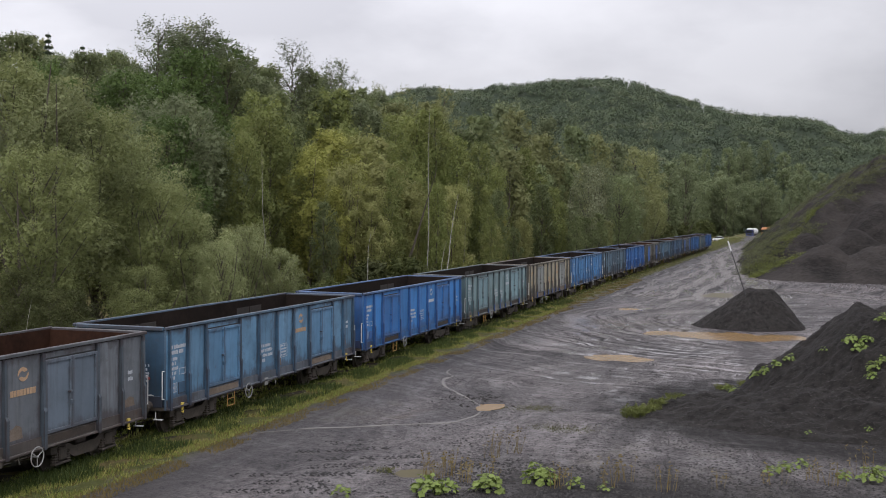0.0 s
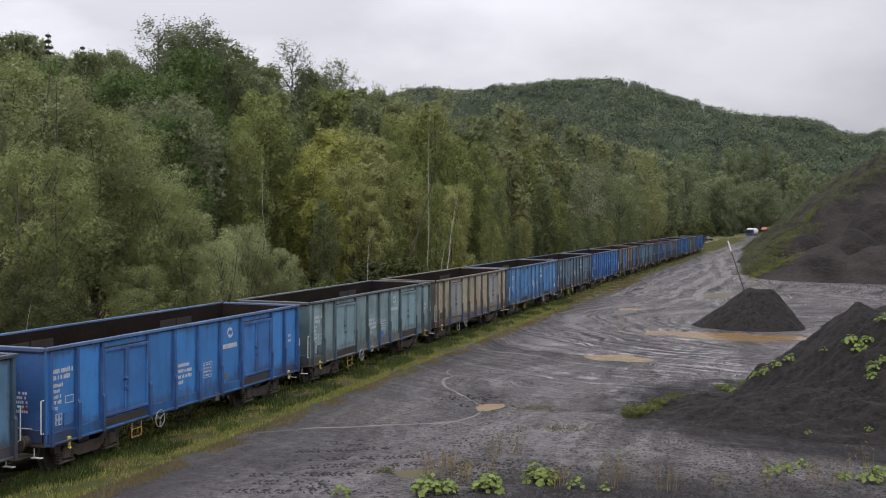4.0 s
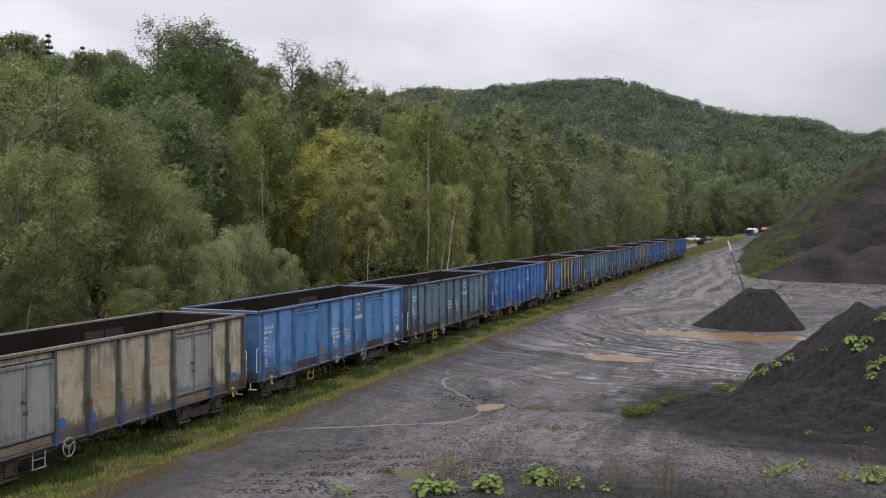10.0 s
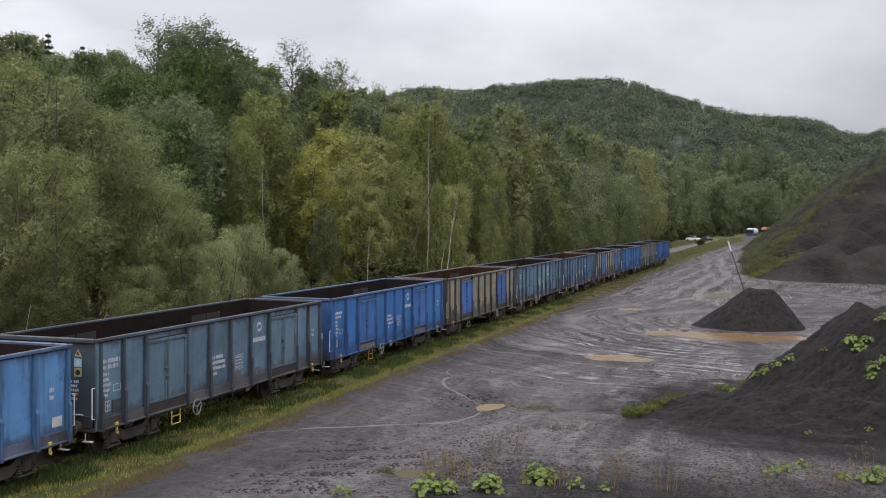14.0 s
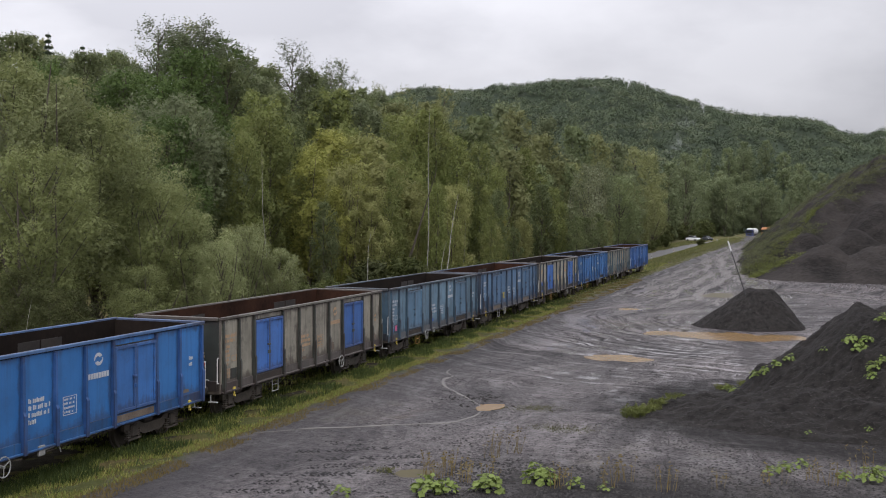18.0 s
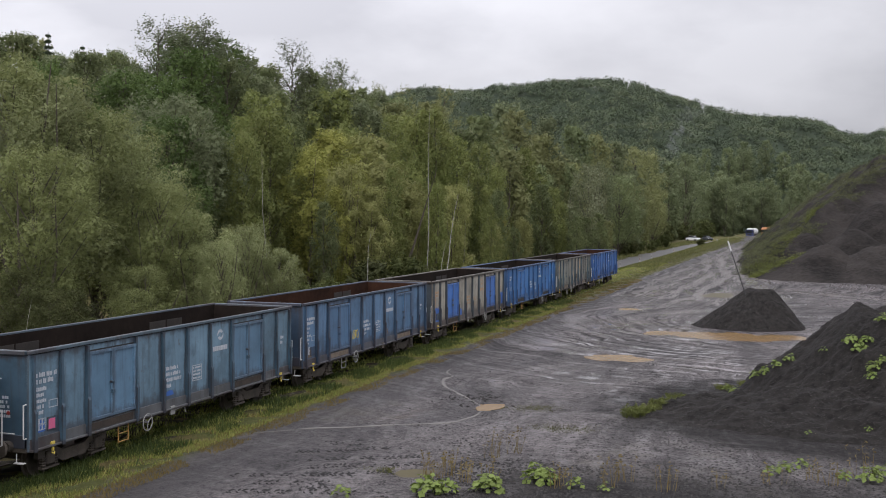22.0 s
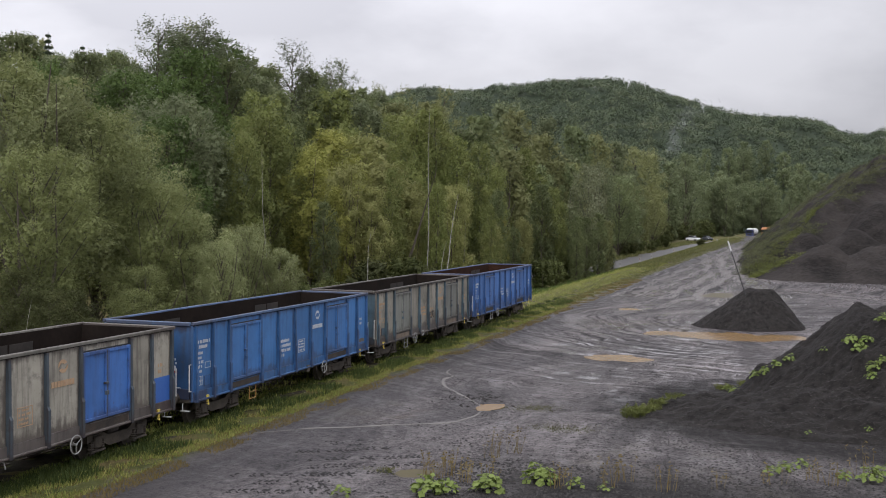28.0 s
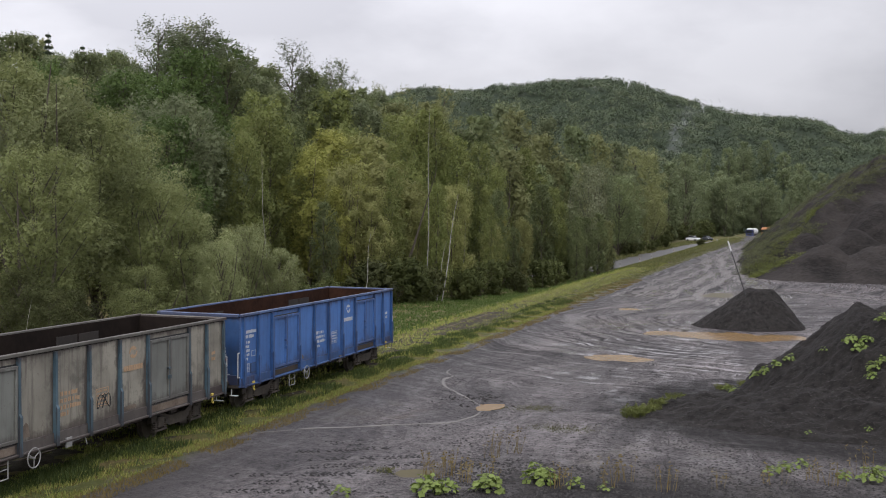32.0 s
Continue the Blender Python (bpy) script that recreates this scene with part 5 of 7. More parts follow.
def spruce_kind():
    g = np.random.default_rng(88)
    t = empty("spruce_tree")
    sp = Soup().tube([(0, 0, -0.3), (0, 0, 8), (0, 0, 16)], [0.2, 0.13, 0.02], 7)
    cs = []
    for k in range(22):
        z = 2.0 + 13.6 * k / 21
        r = 3.6 * (1 - z / 16.1) + 0.12
        for j in range(7):
            a = 0.9 * j + k + g.uniform(-0.3, 0.3)
            reach = r * g.uniform(0.7, 1.1)
            sp.tube([(0, 0, z), (0.6 * reach * math.cos(a), 0.6 * reach * math.sin(a), z - 0.22 * reach), (reach * math.cos(a), reach * math.sin(a), z - 0.2 * reach)], [0.03, 0.02, 0.008], 4)
            u = g.random((30, 1)) ** 0.8
            cs.append(np.array([[math.cos(a) * reach, math.sin(a) * reach, -0.24 * reach]]) * u + [0, 0, z] + g.normal(size=(30, 3)) * (0.06, 0.06, 0.05))
    cs = np.concatenate(cs)
    part("trunk", sp, M["bark"], t)
    part("crown", quads_mesh("crown", leaf_quads(cs, 0.17, g, 0.3, 0.4)), M["spruce_leaf"], t)
    return t


kind("spruce", spruce_kind())
BASE_H = {"willow": 10, "birch": 14, "gold": 12, "pale": 9, "alder": 14, "maple": 15, "poplar": 17, "bush": 3.2, "spruce": 16}
TREE_LABEL = {
    "willow": "broad grey-green willow thicket at the edge of the wood", "birch": "slender birch with white trunk and olive leaves",
    "gold": "birch turning yellow at the edge of the wood", "pale": "young pale green aspen at the edge of the wood",
    "alder": "dark green alder in the wood", "maple": "fresh green maple in the wood", "poplar": "tall thin-crowned poplar above the wood",
    "bush": "low shrub at the foot of the wood", "spruce": "dark pointed spruce above the wood"}
USED = set()
TREES = random.Random(5)


def plant_left_over():
    """Every tree that was raised stands somewhere in the depth of the wood."""
    k = 0
    for table in (KINDS, MID_KINDS, FAR_KINDS):
        for key, variants in table.items():
            for v in variants:
                if v not in USED:
                    USED.add(v)
                    x, y = -34.0 - 3 * k, 66.0 + 7 * k
                    v.matrix_basis = pose(x, y, float(ground_z(x, y)))
                    v.scale = (0.7, 0.7, 0.7)
                    tagged(v, TREE_LABEL[key], "bush" if key == "bush" else "tree", "trees of the wood")
                    k += 1


def plant(key, x, y, height, wide=1.0, deep=False):
    table = KINDS if key not in MID_KINDS or y < 128 and not deep else MID_KINDS if y < 290 else FAR_KINDS
    pick = TREES.choice(table[key])
    s = height / BASE_H[key]
    m = pose(x, y, float(ground_z(x, y)) - 0.05, 0, 0, TREES.uniform(0, 360))
    if pick not in USED:
        USED.add(pick)
        ob = pick
        ob.matrix_basis = m
    else:
        ob = copy_thing(pick, m)
    ob.scale = (s * wide, s * wide, s)
    # far crowns take leaf colours with haze painted in; hue varies by tree
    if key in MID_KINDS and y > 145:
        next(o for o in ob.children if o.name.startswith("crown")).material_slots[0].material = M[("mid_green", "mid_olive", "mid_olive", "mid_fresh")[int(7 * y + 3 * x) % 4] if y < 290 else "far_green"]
    cat = {"bush": "bush"}.get(key, "tree")
    return tagged(ob, TREE_LABEL[key], cat, "trees of the wood")

# trees that stand out, kind by kind: x, y, height, relative width
for row in [(-17, 42.8, 12.8, 1), (-15, 43.5, 11.9, 1), (-14, 45.5, 10.9, 1), (-10.5, 36.1, 8.4, 1), (-14.5, 49.1, 9.7, 0.95), (-11, 45.7, 7.4, 1), (-10, 47.3, 6.1, 1), (-9.5, 51.8, 5.4, 0.95), (-8, 52.2, 4.2, 0.9), (-7.5, 45.1, 4.8, 0.9), (-14, 187.2, 15.8, 0.7), (-17, 255.5, 22.5, 0.9)]:
    grey = plant("willow", *row)
    if row[2] < 6.5:
        next(o for o in grey.children if o.name.startswith("crown")).material_slots[0].material = M["pale_willow"]
        tagged(grey, "low pale grey-green willow bush beside the track")
    elif row[:2] == (-15, 43.5):
        next(o for o in grey.children if o.name.startswith("crown")).material_slots[0].material = M["pale_willow"]
        tagged(grey, "tall willow with pale grey-green leaves")
for row in [(-16, 372.1, 23.3, 0.9)]:
    plant("willow", *row)
for row in [(-33, 82.4, 17.5, 1.5), (-34, 88.2, 17.8, 1.6), (-34, 91.7, 19.3, 1.6), (-38, 119.1, 21.2, 1.3), (-40, 137.5, 21.8, 1.3), (-37, 105.3, 18.4, 1.2), (-42, 158.2, 21.8, 1.1), (-43, 172.9, 23.3, 1.1), (-43, 193.5, 26.7, 1.1)]:
    plant("poplar", *row)
for row in [(-36, 89.7, 17.0, 1), (-37, 99.3, 18.1, 1), (-24, 67.5, 13.6, 1), (-27, 68.1, 13.2, 1), (-30, 82.1, 15.8, 1), (-24, 162.4, 23.1, 0.9), (-28, 60.5, 12.2, 1), (-19, 60.1, 11.6, 1)]:
    plant("maple", *row)
for row in [(-34, 103.7, 17.0, 1), (-38, 122.3, 19.0, 1), (-36, 148.3, 19.1, 1), (-32, 151.2, 20.3, 1), (-38, 79.1, 13.0, 1), (-38, 83.5, 13.7, 1), (-37, 70.1, 12.8, 1), (-31, 89.8, 16.5, 1), (-27, 92.8, 15.2, 1), (-32, 111.9, 17.0, 1), (-32, 125.1, 17.6, 1), (-22, 68.1, 12.5, 1), (-19, 65.7, 11.0, 1), (-20, 134.3, 19.3, 1)]:
    plant("alder", *row)
for row in [(-17, 116.5, 16.1, 1), (-15, 128.6, 15.0, 1), (-18, 161.1, 19.0, 1), (-16, 168.1, 16.6, 1), (-17, 251.4, 17.5, 1), (-22, 251.1, 21.3, 1), (-18, 331.7, 19.3, 1), (-17, 77.5, 8.3, 1), (-20, 94.4, 10.4, 1), (-18, 232.3, 22.7, 0.9), (-17, 329.0, 23.2, 0.9), (-16, 460.0, 25.4, 0.8)]:
    plant("alder", *row)
for row in [(-20, 73.7, 14.4, 1), (-18, 71.9, 13.1, 1), (-17, 65.7, 11.3, 0.9), (-19, 107.2, 17.3, 1), (-17, 106.4, 17.5, 0.9), (-24, 114.6, 16.5, 1), (-13.5, 110.6, 14.4, 0.8), (-14, 133.0, 15.3, 0.8), (-11, 107.9, 11.5, 0.8), (-13, 156.9, 14.3, 0.8), (-13, 213.9, 13.8, 0.9), (-7.5, 118.4, 10.1, 0.7), (-21, 94.2, 13.6, 1), (-14.5, 105.9, 14.7, 0.8)]:
    plant("birch", *row)
for row in [(-17, 73.5, 10.9, 0.8), (-20, 153.5, 21.7, 1), (-19, 167.6, 22.0, 1), (-18, 185.3, 22.2, 1), (-18, 207.9, 22.3, 0.9), (-17, 287.8, 22.7, 0.9)]:
    plant("birch", *row)
for row in [(-17, 79.3, 12.8, 1.35), (-15.5, 73.2, 10.7, 1.15), (-12.5, 70.5, 7.9, 0.8), (-9.5, 103.3, 6.8, 0.7)]:
    plant("gold", *row)
for row in [(-12, 79.9, 10.4, 1.25), (-10.5, 72.1, 8.0, 0.8), (-14, 230.0, 8.4, 0.8), (-11, 80.7, 7.6, 0.7)]:
    plant("pale", *row)
for row in [(-5.5, 137.0, 4.2, 1.1), (-5.3, 146.3, 3.3, 1.1), (-6.3, 146.4, 5.1, 1)]:
    plant("spruce", *row)

# the wood behind them, up the slope: kind, then x, y, height of the top over the yard, relative width
BEHIND = {
    "alder": [(-55.5, 92, 22.8, 1.1), (-56.3, 96, 23.5, 1.1), (-57.7, 100, 22.8, 1), (-56.7, 104, 22.4, 1), (-50.9, 100, 21.9, 1), (-47.5, 98, 22.0, 1), (-40.6, 112, 23.2, 1), (-41.0, 118, 22.8, 1), (-37.7, 125, 22.6, 1.1), (-36.8, 135, 22.3, 1.1), (-39.3, 150, 23.5, 1.1), (-40.1, 160, 23.6, 1.1)],
    "birch": [(-45.6, 86, 19.9, 1.2), (-48.0, 90, 20.4, 1.1), (-41.4, 84, 18.8, 1.1), (-36.7, 84, 18.8, 1), (-31.1, 96, 18.8, 1), (-29.5, 112, 19.4, 1), (-29.2, 118, 18.5, 1)],
    "maple": [(-28.4, 70, 16.1, 0.75), (-37.4, 72, 16.4, 0.85), (-33.8, 76, 16.2, 0.85)],
    "spruce": [(-53.8, 96, 23.6, 1.0), (-55.4, 104, 23.6, 0.9), (-55.2, 110, 23.9, 0.9)],
    "poplar": [(-37.4, 100, 23.6, 1.3), (-38.7, 98, 24.3, 1.4), (-34.2, 122, 23.6, 1.2)]}
for key_, places in BEHIND.items():
    for x, y, high, broad in places:
        plant(key_, x, y, high + YARD - float(ground_z(x, y)), broad, deep=True)

# ---------------------------------------------------------------- the public road
ROAD = [(-62, 40), (-28, 90), (-14, 120), (-8.6, 148), (-7.4, 175), (-7.0, 211), (-6.3, 278), (-3.6, 335), (-0.2, 389), (4.0, 440), (16.0, 560)]


def road_x(y):
    return float(np.interp(y, [r[1] for r in ROAD], [r[0] for r in ROAD]))


def road_strip(name, off, half, z, material, y0=40, y1=560, step=6):
    s = Soup()
    rows = []
    for y in range(y0, y1, step):
        x = (road_x(y - 8) + road_x(y) + road_x(y + 8)) / 3
        rows.append([(x + off - half, y, z), (x + off + half, y, z), (x + off + half, y, z - 0.25), (x + off - half, y, z - 0.25)])
    s.rings(rows)
    return part(name, s, material)


tagged(road_strip("road", 0.0, 2.9, ROADZ + 0.14, M["asphalt"]), "wet grey asphalt country road", "road", kind="structure")

# random trees behind the ones that stand out
FILL = random.Random(12)
for _ in range(34):
    y = FILL.uniform(34, 150) if FILL.random() < 0.6 else FILL.uniform(150, 430)
    x = FILL.uniform(-15, -60)
    if abs(x - road_x(y)) < 6.5 or x > road_x(y) - 6 and y > 150:
        x = road_x(y) - FILL.uniform(7, 40)
    roof = 6.15 + (0.195 if y < 112 else 0.255 if y < 260 else 0.2) * (16.65 - x)
    h = min(FILL.uniform(11, 18), roof - float(ground_z(x, y)))
    if h > 4:
        plant(FILL.choice(["alder", "birch", "birch", "maple", "willow", "pale"] if y < 150 else ["alder", "alder", "birch", "maple", "birch"]), x, y, h, deep=True)
for _ in range(6):
    y = FILL.uniform(55, 150)
    x = FILL.uniform(-11.5, -6.5)
    if abs(x - road_x(y)) > 5:
        plant("bush", x, y, FILL.uniform(1.6, 3.8))

# the row of trees along the far side of the road
for k in range(23):
    y = 146 + 6.2 * k + FILL.uniform(-1.5, 1.5)
    plant(FILL.choice(["alder", "birch", "alder", "maple", "birch", "willow"]), road_x(y) - FILL.uniform(5.5, 9.5) - 1.5 * (y > 240), y, FILL.uniform(10.5, 15.5), deep=y > 230)
for k in range(10):
    y = 150 + 13 * k + FILL.uniform(-1.5, 1.5)
    plant("bush", road_x(y) - FILL.uniform(4.2, 5.5), y, FILL.uniform(1.5, 3.2))

# ---------------------------------------------------------------- the wooded hill
CY, SY = math.cos(YAW), math.sin(YAW)
RIDGE_U = (-700, -380, -85, -32, 17, 63, 105, 142, 163, 176, 207, 245, 267, 297, 420, 700)
RIDGE_Z = (42, 70, 80, 83, 86, 90, 92.5, 86.5, 82.5, 74.5, 70.5, 64, 59.5, 57, 51, 34)
L_HILL = lumps(31, 120.0, 3)


def hill_z(u, v):
    ridge = np.interp(u, RIDGE_U, RIDGE_Z)
    rise = sstep(415, 770, v)
    return -2 + (ridge + 2) * (0.35 * rise + 0.65 * rise ** 1.6) + 5 * L_HILL(u, v) * sstep(380, 600, v) * sstep(790, 700, v)


def hill_place(u, v):
    return EYE[0] + u * CY - v * SY, u * SY + v * CY


us, vs = np.linspace(-620, 620, 90), np.linspace(330, 1100, 60)
hm = grid_mesh("wooded_hill", us, vs, lambda u, v: np.where(v < 780, hill_z(u, v), hill_z(u, 780 + 0 * v) - 0.05 * (v - 780)) - 2.2)
hill = part("hill", hm, M["forest_floor"])
hill.matrix_basis = pose(EYE[0], 0, 0, 0, 0, math.degrees(YAW))
tagged(hill, "long hill covered with mixed green woods", "hill", kind="structure")


def far_wood(name, label, n, ulo, uhi, vlo, vhi, r0, r1, leaves, size, seed):
    """Many rounded crowns of leaf sprays."""
    g = np.random.default_rng(seed)
    u, v = g.uniform(ulo, uhi, 2 * n), g.uniform(vlo, vhi, 2 * n)
    open_ = (u > 60) | (v > 600)
    u, v = u[open_][:n], v[open_][:n]
    n = len(u)
    z = hill_z(u, v)
    r = g.uniform(r0, r1, n)
    tall = np.stack([np.ones(n), np.ones(n), g.uniform(0.7, 1.25, n)], -1)[:, None, :]
    foot = np.stack([u, v, z + r * tall[:, 0, 2] * 0.35], -1)[:, None, :]
    d = g.normal(size=(n, leaves, 3))
    d[:, :, 2] = np.abs(d[:, :, 2]) * 1.1 - 0.25
    d /= np.linalg.norm(d, axis=2)[:, :, None]
    c = d * (r[:, None, None] * g.uniform(0.7, 1.06, (n, leaves, 1))) * tall + foot
    q = leaf_quads(c.reshape(-1, 3), size, g, 0.0, 1.0)
    out = d.reshape(-1, 3) * 0.55 + np.array([0, -0.1, 0.7])
    ob = part(name, quads_mesh(name, q, out, 0.93), M["far_leaf"])
    ob.matrix_basis = hill.matrix_basis.copy()
    return tagged(ob, label, "woods", kind="stuff")


far_wood("hill_woods", "far mixed woods on the hill", 9600, -110, 330, 500, 785, 1.6, 3.7, 52, 0.38, 3)
for r, v in ((0.232, 432), (0.24, 440), (0.248, 434), (0.256, 442), (0.252, 455), (0.264, 470), (0.272, 482), (0.282, 490), (0.292, 484), (0.302, 492), (0.314, 488), (0.326, 496)):
    x, y = hill_place(r * v, v)
    plant(FILL.choice(["alder", "birch", "maple"]), x, y, FILL.uniform(11, 15), 1.2, deep=True).location.z = float(hill_z(r * v, v)) - 1.0
# larger trees at the foot of the hill, beyond the bend of the road
for k in range(50):
    v = 425 + 2.8 * k + FILL.uniform(-4, 4)
    u = v * FILL.uniform(0.185, 0.335)
    x, y = hill_place(u, v)
    if x > road_x(y) - 9 and y < 440:
        x = road_x(y) - FILL.uniform(9, 22)
    t = plant(FILL.choice(["alder", "alder", "birch", "maple", "willow", "birch"]), x, y, FILL.uniform(15, 25), 1.0, deep=True)
    t.location.z = max(t.location.z, float(hill_z(u, v)) - 2.0)

# trees along the edge of the wood, beside the lawn and as far as the road
EDGE = random.Random(21)


SCREEN = [(-4.9, 118, 6.5), (-4.9, 124, 7.0), (-4.7, 131, 7.5), (-4.6, 137, 6.5)]   # close the wood as far as the bend of the road


def wood_edge(y):
    return float(np.interp(y, (40, 62, 76, 110, 140), (-6.0, -9.5, -7.0, -5.8, -4.6)))


for k in range(22):
    y = 68 + 3.2 * k + EDGE.uniform(-1, 1)
    x = wood_edge(y) - EDGE.uniform(1.2, 4.5)
    plant(EDGE.choice(["birch", "birch", "alder", "pale", "gold", "alder"]), x, y, EDGE.uniform(5.5, 10.5), 0.75)
for k in range(13):
    y = 58 + 5.0 * k + EDGE.uniform(-1, 1)
    plant("bush", wood_edge(y) - EDGE.uniform(0.0, 3.0), y, EDGE.uniform(1.2, 3.2))
# low shrubs whose darker leaf colour paints the shade below the willows
for x, y, h in ((-7.7, 33.2, 3.3), (-9.2, 33.6, 3.9), (-8.6, 35.2, 3.2), (-6.3, 33.6, 2.4)):
    low = plant("willow", x, y, h, 1.2)
    next(o for o in low.children if o.name.startswith("crown")).material_slots[0].material = M["shade_leaf"]
    tagged(low, "dark green shrub in the shade of the willows")
for x, y, h in ((-7.55, 38.2, 3.1), (-8.2, 40.2, 3.9)):
    tagged(plant("willow", x, y, h, 1.15), "low grey-green willow bush beside the track")
for x, y, h in SCREEN:
    plant("alder", x, y, h, 0.8)
plant("bush", -3.3, 268, 1.6, 1.4)
for k in range(16):
    y = 300 + 9 * k + EDGE.uniform(-3, 3)
    plant("bush", road_x(y) - EDGE.uniform(14, 18), y, EDGE.uniform(4, 6.5), 1.2)
silver = plant("willow", -7.2, 138.0, 13.2, 0.6)
for o in silver.children:
    if o.name.startswith("crown"):
        o.material_slots[0].material = M["silver_leaf"]
tagged(silver, "silvery pale willow at the edge of the wood")
pale_edge = plant("willow", -15.5, 37.5, 12.0, 0.55)
for o in pale_edge.children:
    if o.name.startswith("crown"):
        o.material_slots[0].material = M["silver_leaf"]
tagged(pale_edge, "silvery pale willow at the edge of the wood")

# bare white birch stems that show between the leaves: foot x, y; top x, y, z; half thickness
for x, y, tx, ty, tz, thick in ((-8.6, 78.5, -8.6, 78.5, 13.8, 0.045), (-7.6, 78.9, -7.6, 82.6, 7.8, 0.05), (-7.9, 78.6, -7.7, 80.0, 4.2, 0.035), (-8.6, 65.8, -8.6, 66.7, 5.0, 0.035), (-13.5, 62.4, -13.5, 61.2, 10.0, 0.03), (-8.2, 86.0, -8.2, 87.8, 9.6, 0.03), (-7.2, 31.3, -7.1, 31.4, 3.2, 0.018)):
    g0 = float(ground_z(x, y))
    st = empty("young_birch", (x, y, g0))
    top = Vector((tx - x, ty - y, tz - g0))
    stem = [top * f + Vector((0.05 * math.sin(9 * f + x), 0.06 * math.sin(7 * f), -0.2 * (f == 0))) for f in (0, 0.2, 0.4, 0.6, 0.8, 1.0)]
    part("trunk", Soup().tube(stem, [0.8 * thick * k for k in (1.25, 1.05, 0.9, 0.75, 0.5, 0.2)], 6), M["birch"], st)
    tagged(st, "thin white birch stem at the edge of the wood", "tree", "birch stems")


# ---------------------------------------------------------------- grass
def blades(name, label, n, place, tall, wide, material, seed):
    g = np.random.default_rng(seed)
    x, y = place(g, n)
    z = ground_z(x, y)
    a = g.uniform(0, 2 * math.pi, n)
    h = tall * g.uniform(0.4, 1.3, n)
    w = wide * g.uniform(0.6, 1.4, n)
    tx, ty = g.normal(0, 0.35, n) * h, g.normal(0, 0.35, n) * h
    p0 = np.stack([x - w * np.cos(a), y - w * np.sin(a), z - 0.02], -1)
    p1 = np.stack([x + w * np.cos(a), y + w * np.sin(a), z - 0.02], -1)
    p2 = np.stack([x + tx, y + ty, z + h], -1)
    ob = part(name, quads_mesh(name, np.stack([p0, p1, p2], 1)), material)
    return tagged(ob, label, "grass", kind="stuff")


L_TUFT = lumps(41, 3.0, 3)


def strip(x0, x1, y0, y1, tuft=0.0):
    def place(g, n):
        x, y = g.uniform(x0, x1, 4 * n), y0 + (y1 - y0) * g.random(4 * n) ** 1.3
        keep = L_TUFT(x * 1.4, y) + g.normal(0, 0.25, 4 * n) > tuft + 0.35 * (x - x0) / (x1 - x0) - 0.3
        # a bare stretch of track between the weeds
        keep &= (np.abs(x) > 1.25) | (np.abs(y - 61.5) > 6.0) | (g.random(4 * n) < 0.12)
        x, y = x[keep][:n], y[keep][:n]
        return np.resize(x, n) + 0.2e-4 * np.maximum(np.resize(y, n) - 35, 0) ** 2, np.resize(y, n)
    return place


blades("trackside_grass", "short wet grass and weeds beside the track", 80000, strip(0.2, 2.5, 19, 75, -0.3), 0.085, 0.011, M["grass"], 1)
blades("rail_weeds", "taller dark green weeds along the rail", 19000, strip(0.6, 2.1, 19, 80, 0.15), 0.19, 0.02, M["rail_weed"], 8)
blades("far_trackside_grass", "short grass strip beside the far track", 11000, strip(0.2, 2.5, 70, 330, -0.15), 0.13, 0.04, M["dull_grass"], 2)
blades("track_weeds", "weeds growing between the rails", 30000, strip(-2.6, 1.2, 24, 150, -0.7), 0.11, 0.03, M["grass"], 3)
blades("lawn_grass", "bright green grass between the track and the wood", 34000, strip(-11, -1.8, 48, 140, -0.6), 0.14, 0.04, M["lawn"], 4)
blades("verge_grass", "green grass verge of the road", 15000, strip(-5.2, 1.0, 135, 360, -0.8), 0.22, 0.08, M["dull_grass"], 5)
blades("roadside_grass", "long grass between the road and the trees", 9000, strip(-15, -9.6, 138, 345, -0.9), 0.35, 0.10, M["dull_grass"], 7)
blades("dry_edge_grass", "yellowed dead grass at the edge of the yard", 36000, strip(1.3, 3.15, 19, 110, -0.15), 0.07, 0.016, M["dry"], 6)

# ---------------------------------------------------------------- puddles, rill and tracks
for k, (x, y, rx, ry, sd) in enumerate(PUDDLES):
    n = 40
    ring = []
    for j in range(n):
        a = 2 * math.pi * j / n
        r = 1.22 + 0.10 * math.sin(3 * a + sd) + 0.07 * math.sin(7 * a + 2 * sd)
        ring.append((x + rx * r * math.cos(a), y + ry * r * math.sin(a)))
    zt = YARD - 0.035
    s = Soup().rings([[(px, py, zt - 0.06) for px, py in ring], [(px, py, zt) for px, py in ring]])
    olive = sd in (5, 7)
    tagged(part("puddle", s, M["olive_water"] if olive else M["water"]), "shallow dull olive-brown puddle in the wheel tracks" if olive else "shallow puddle of orange-brown muddy water", "puddle", "puddles in the yard", "structure")


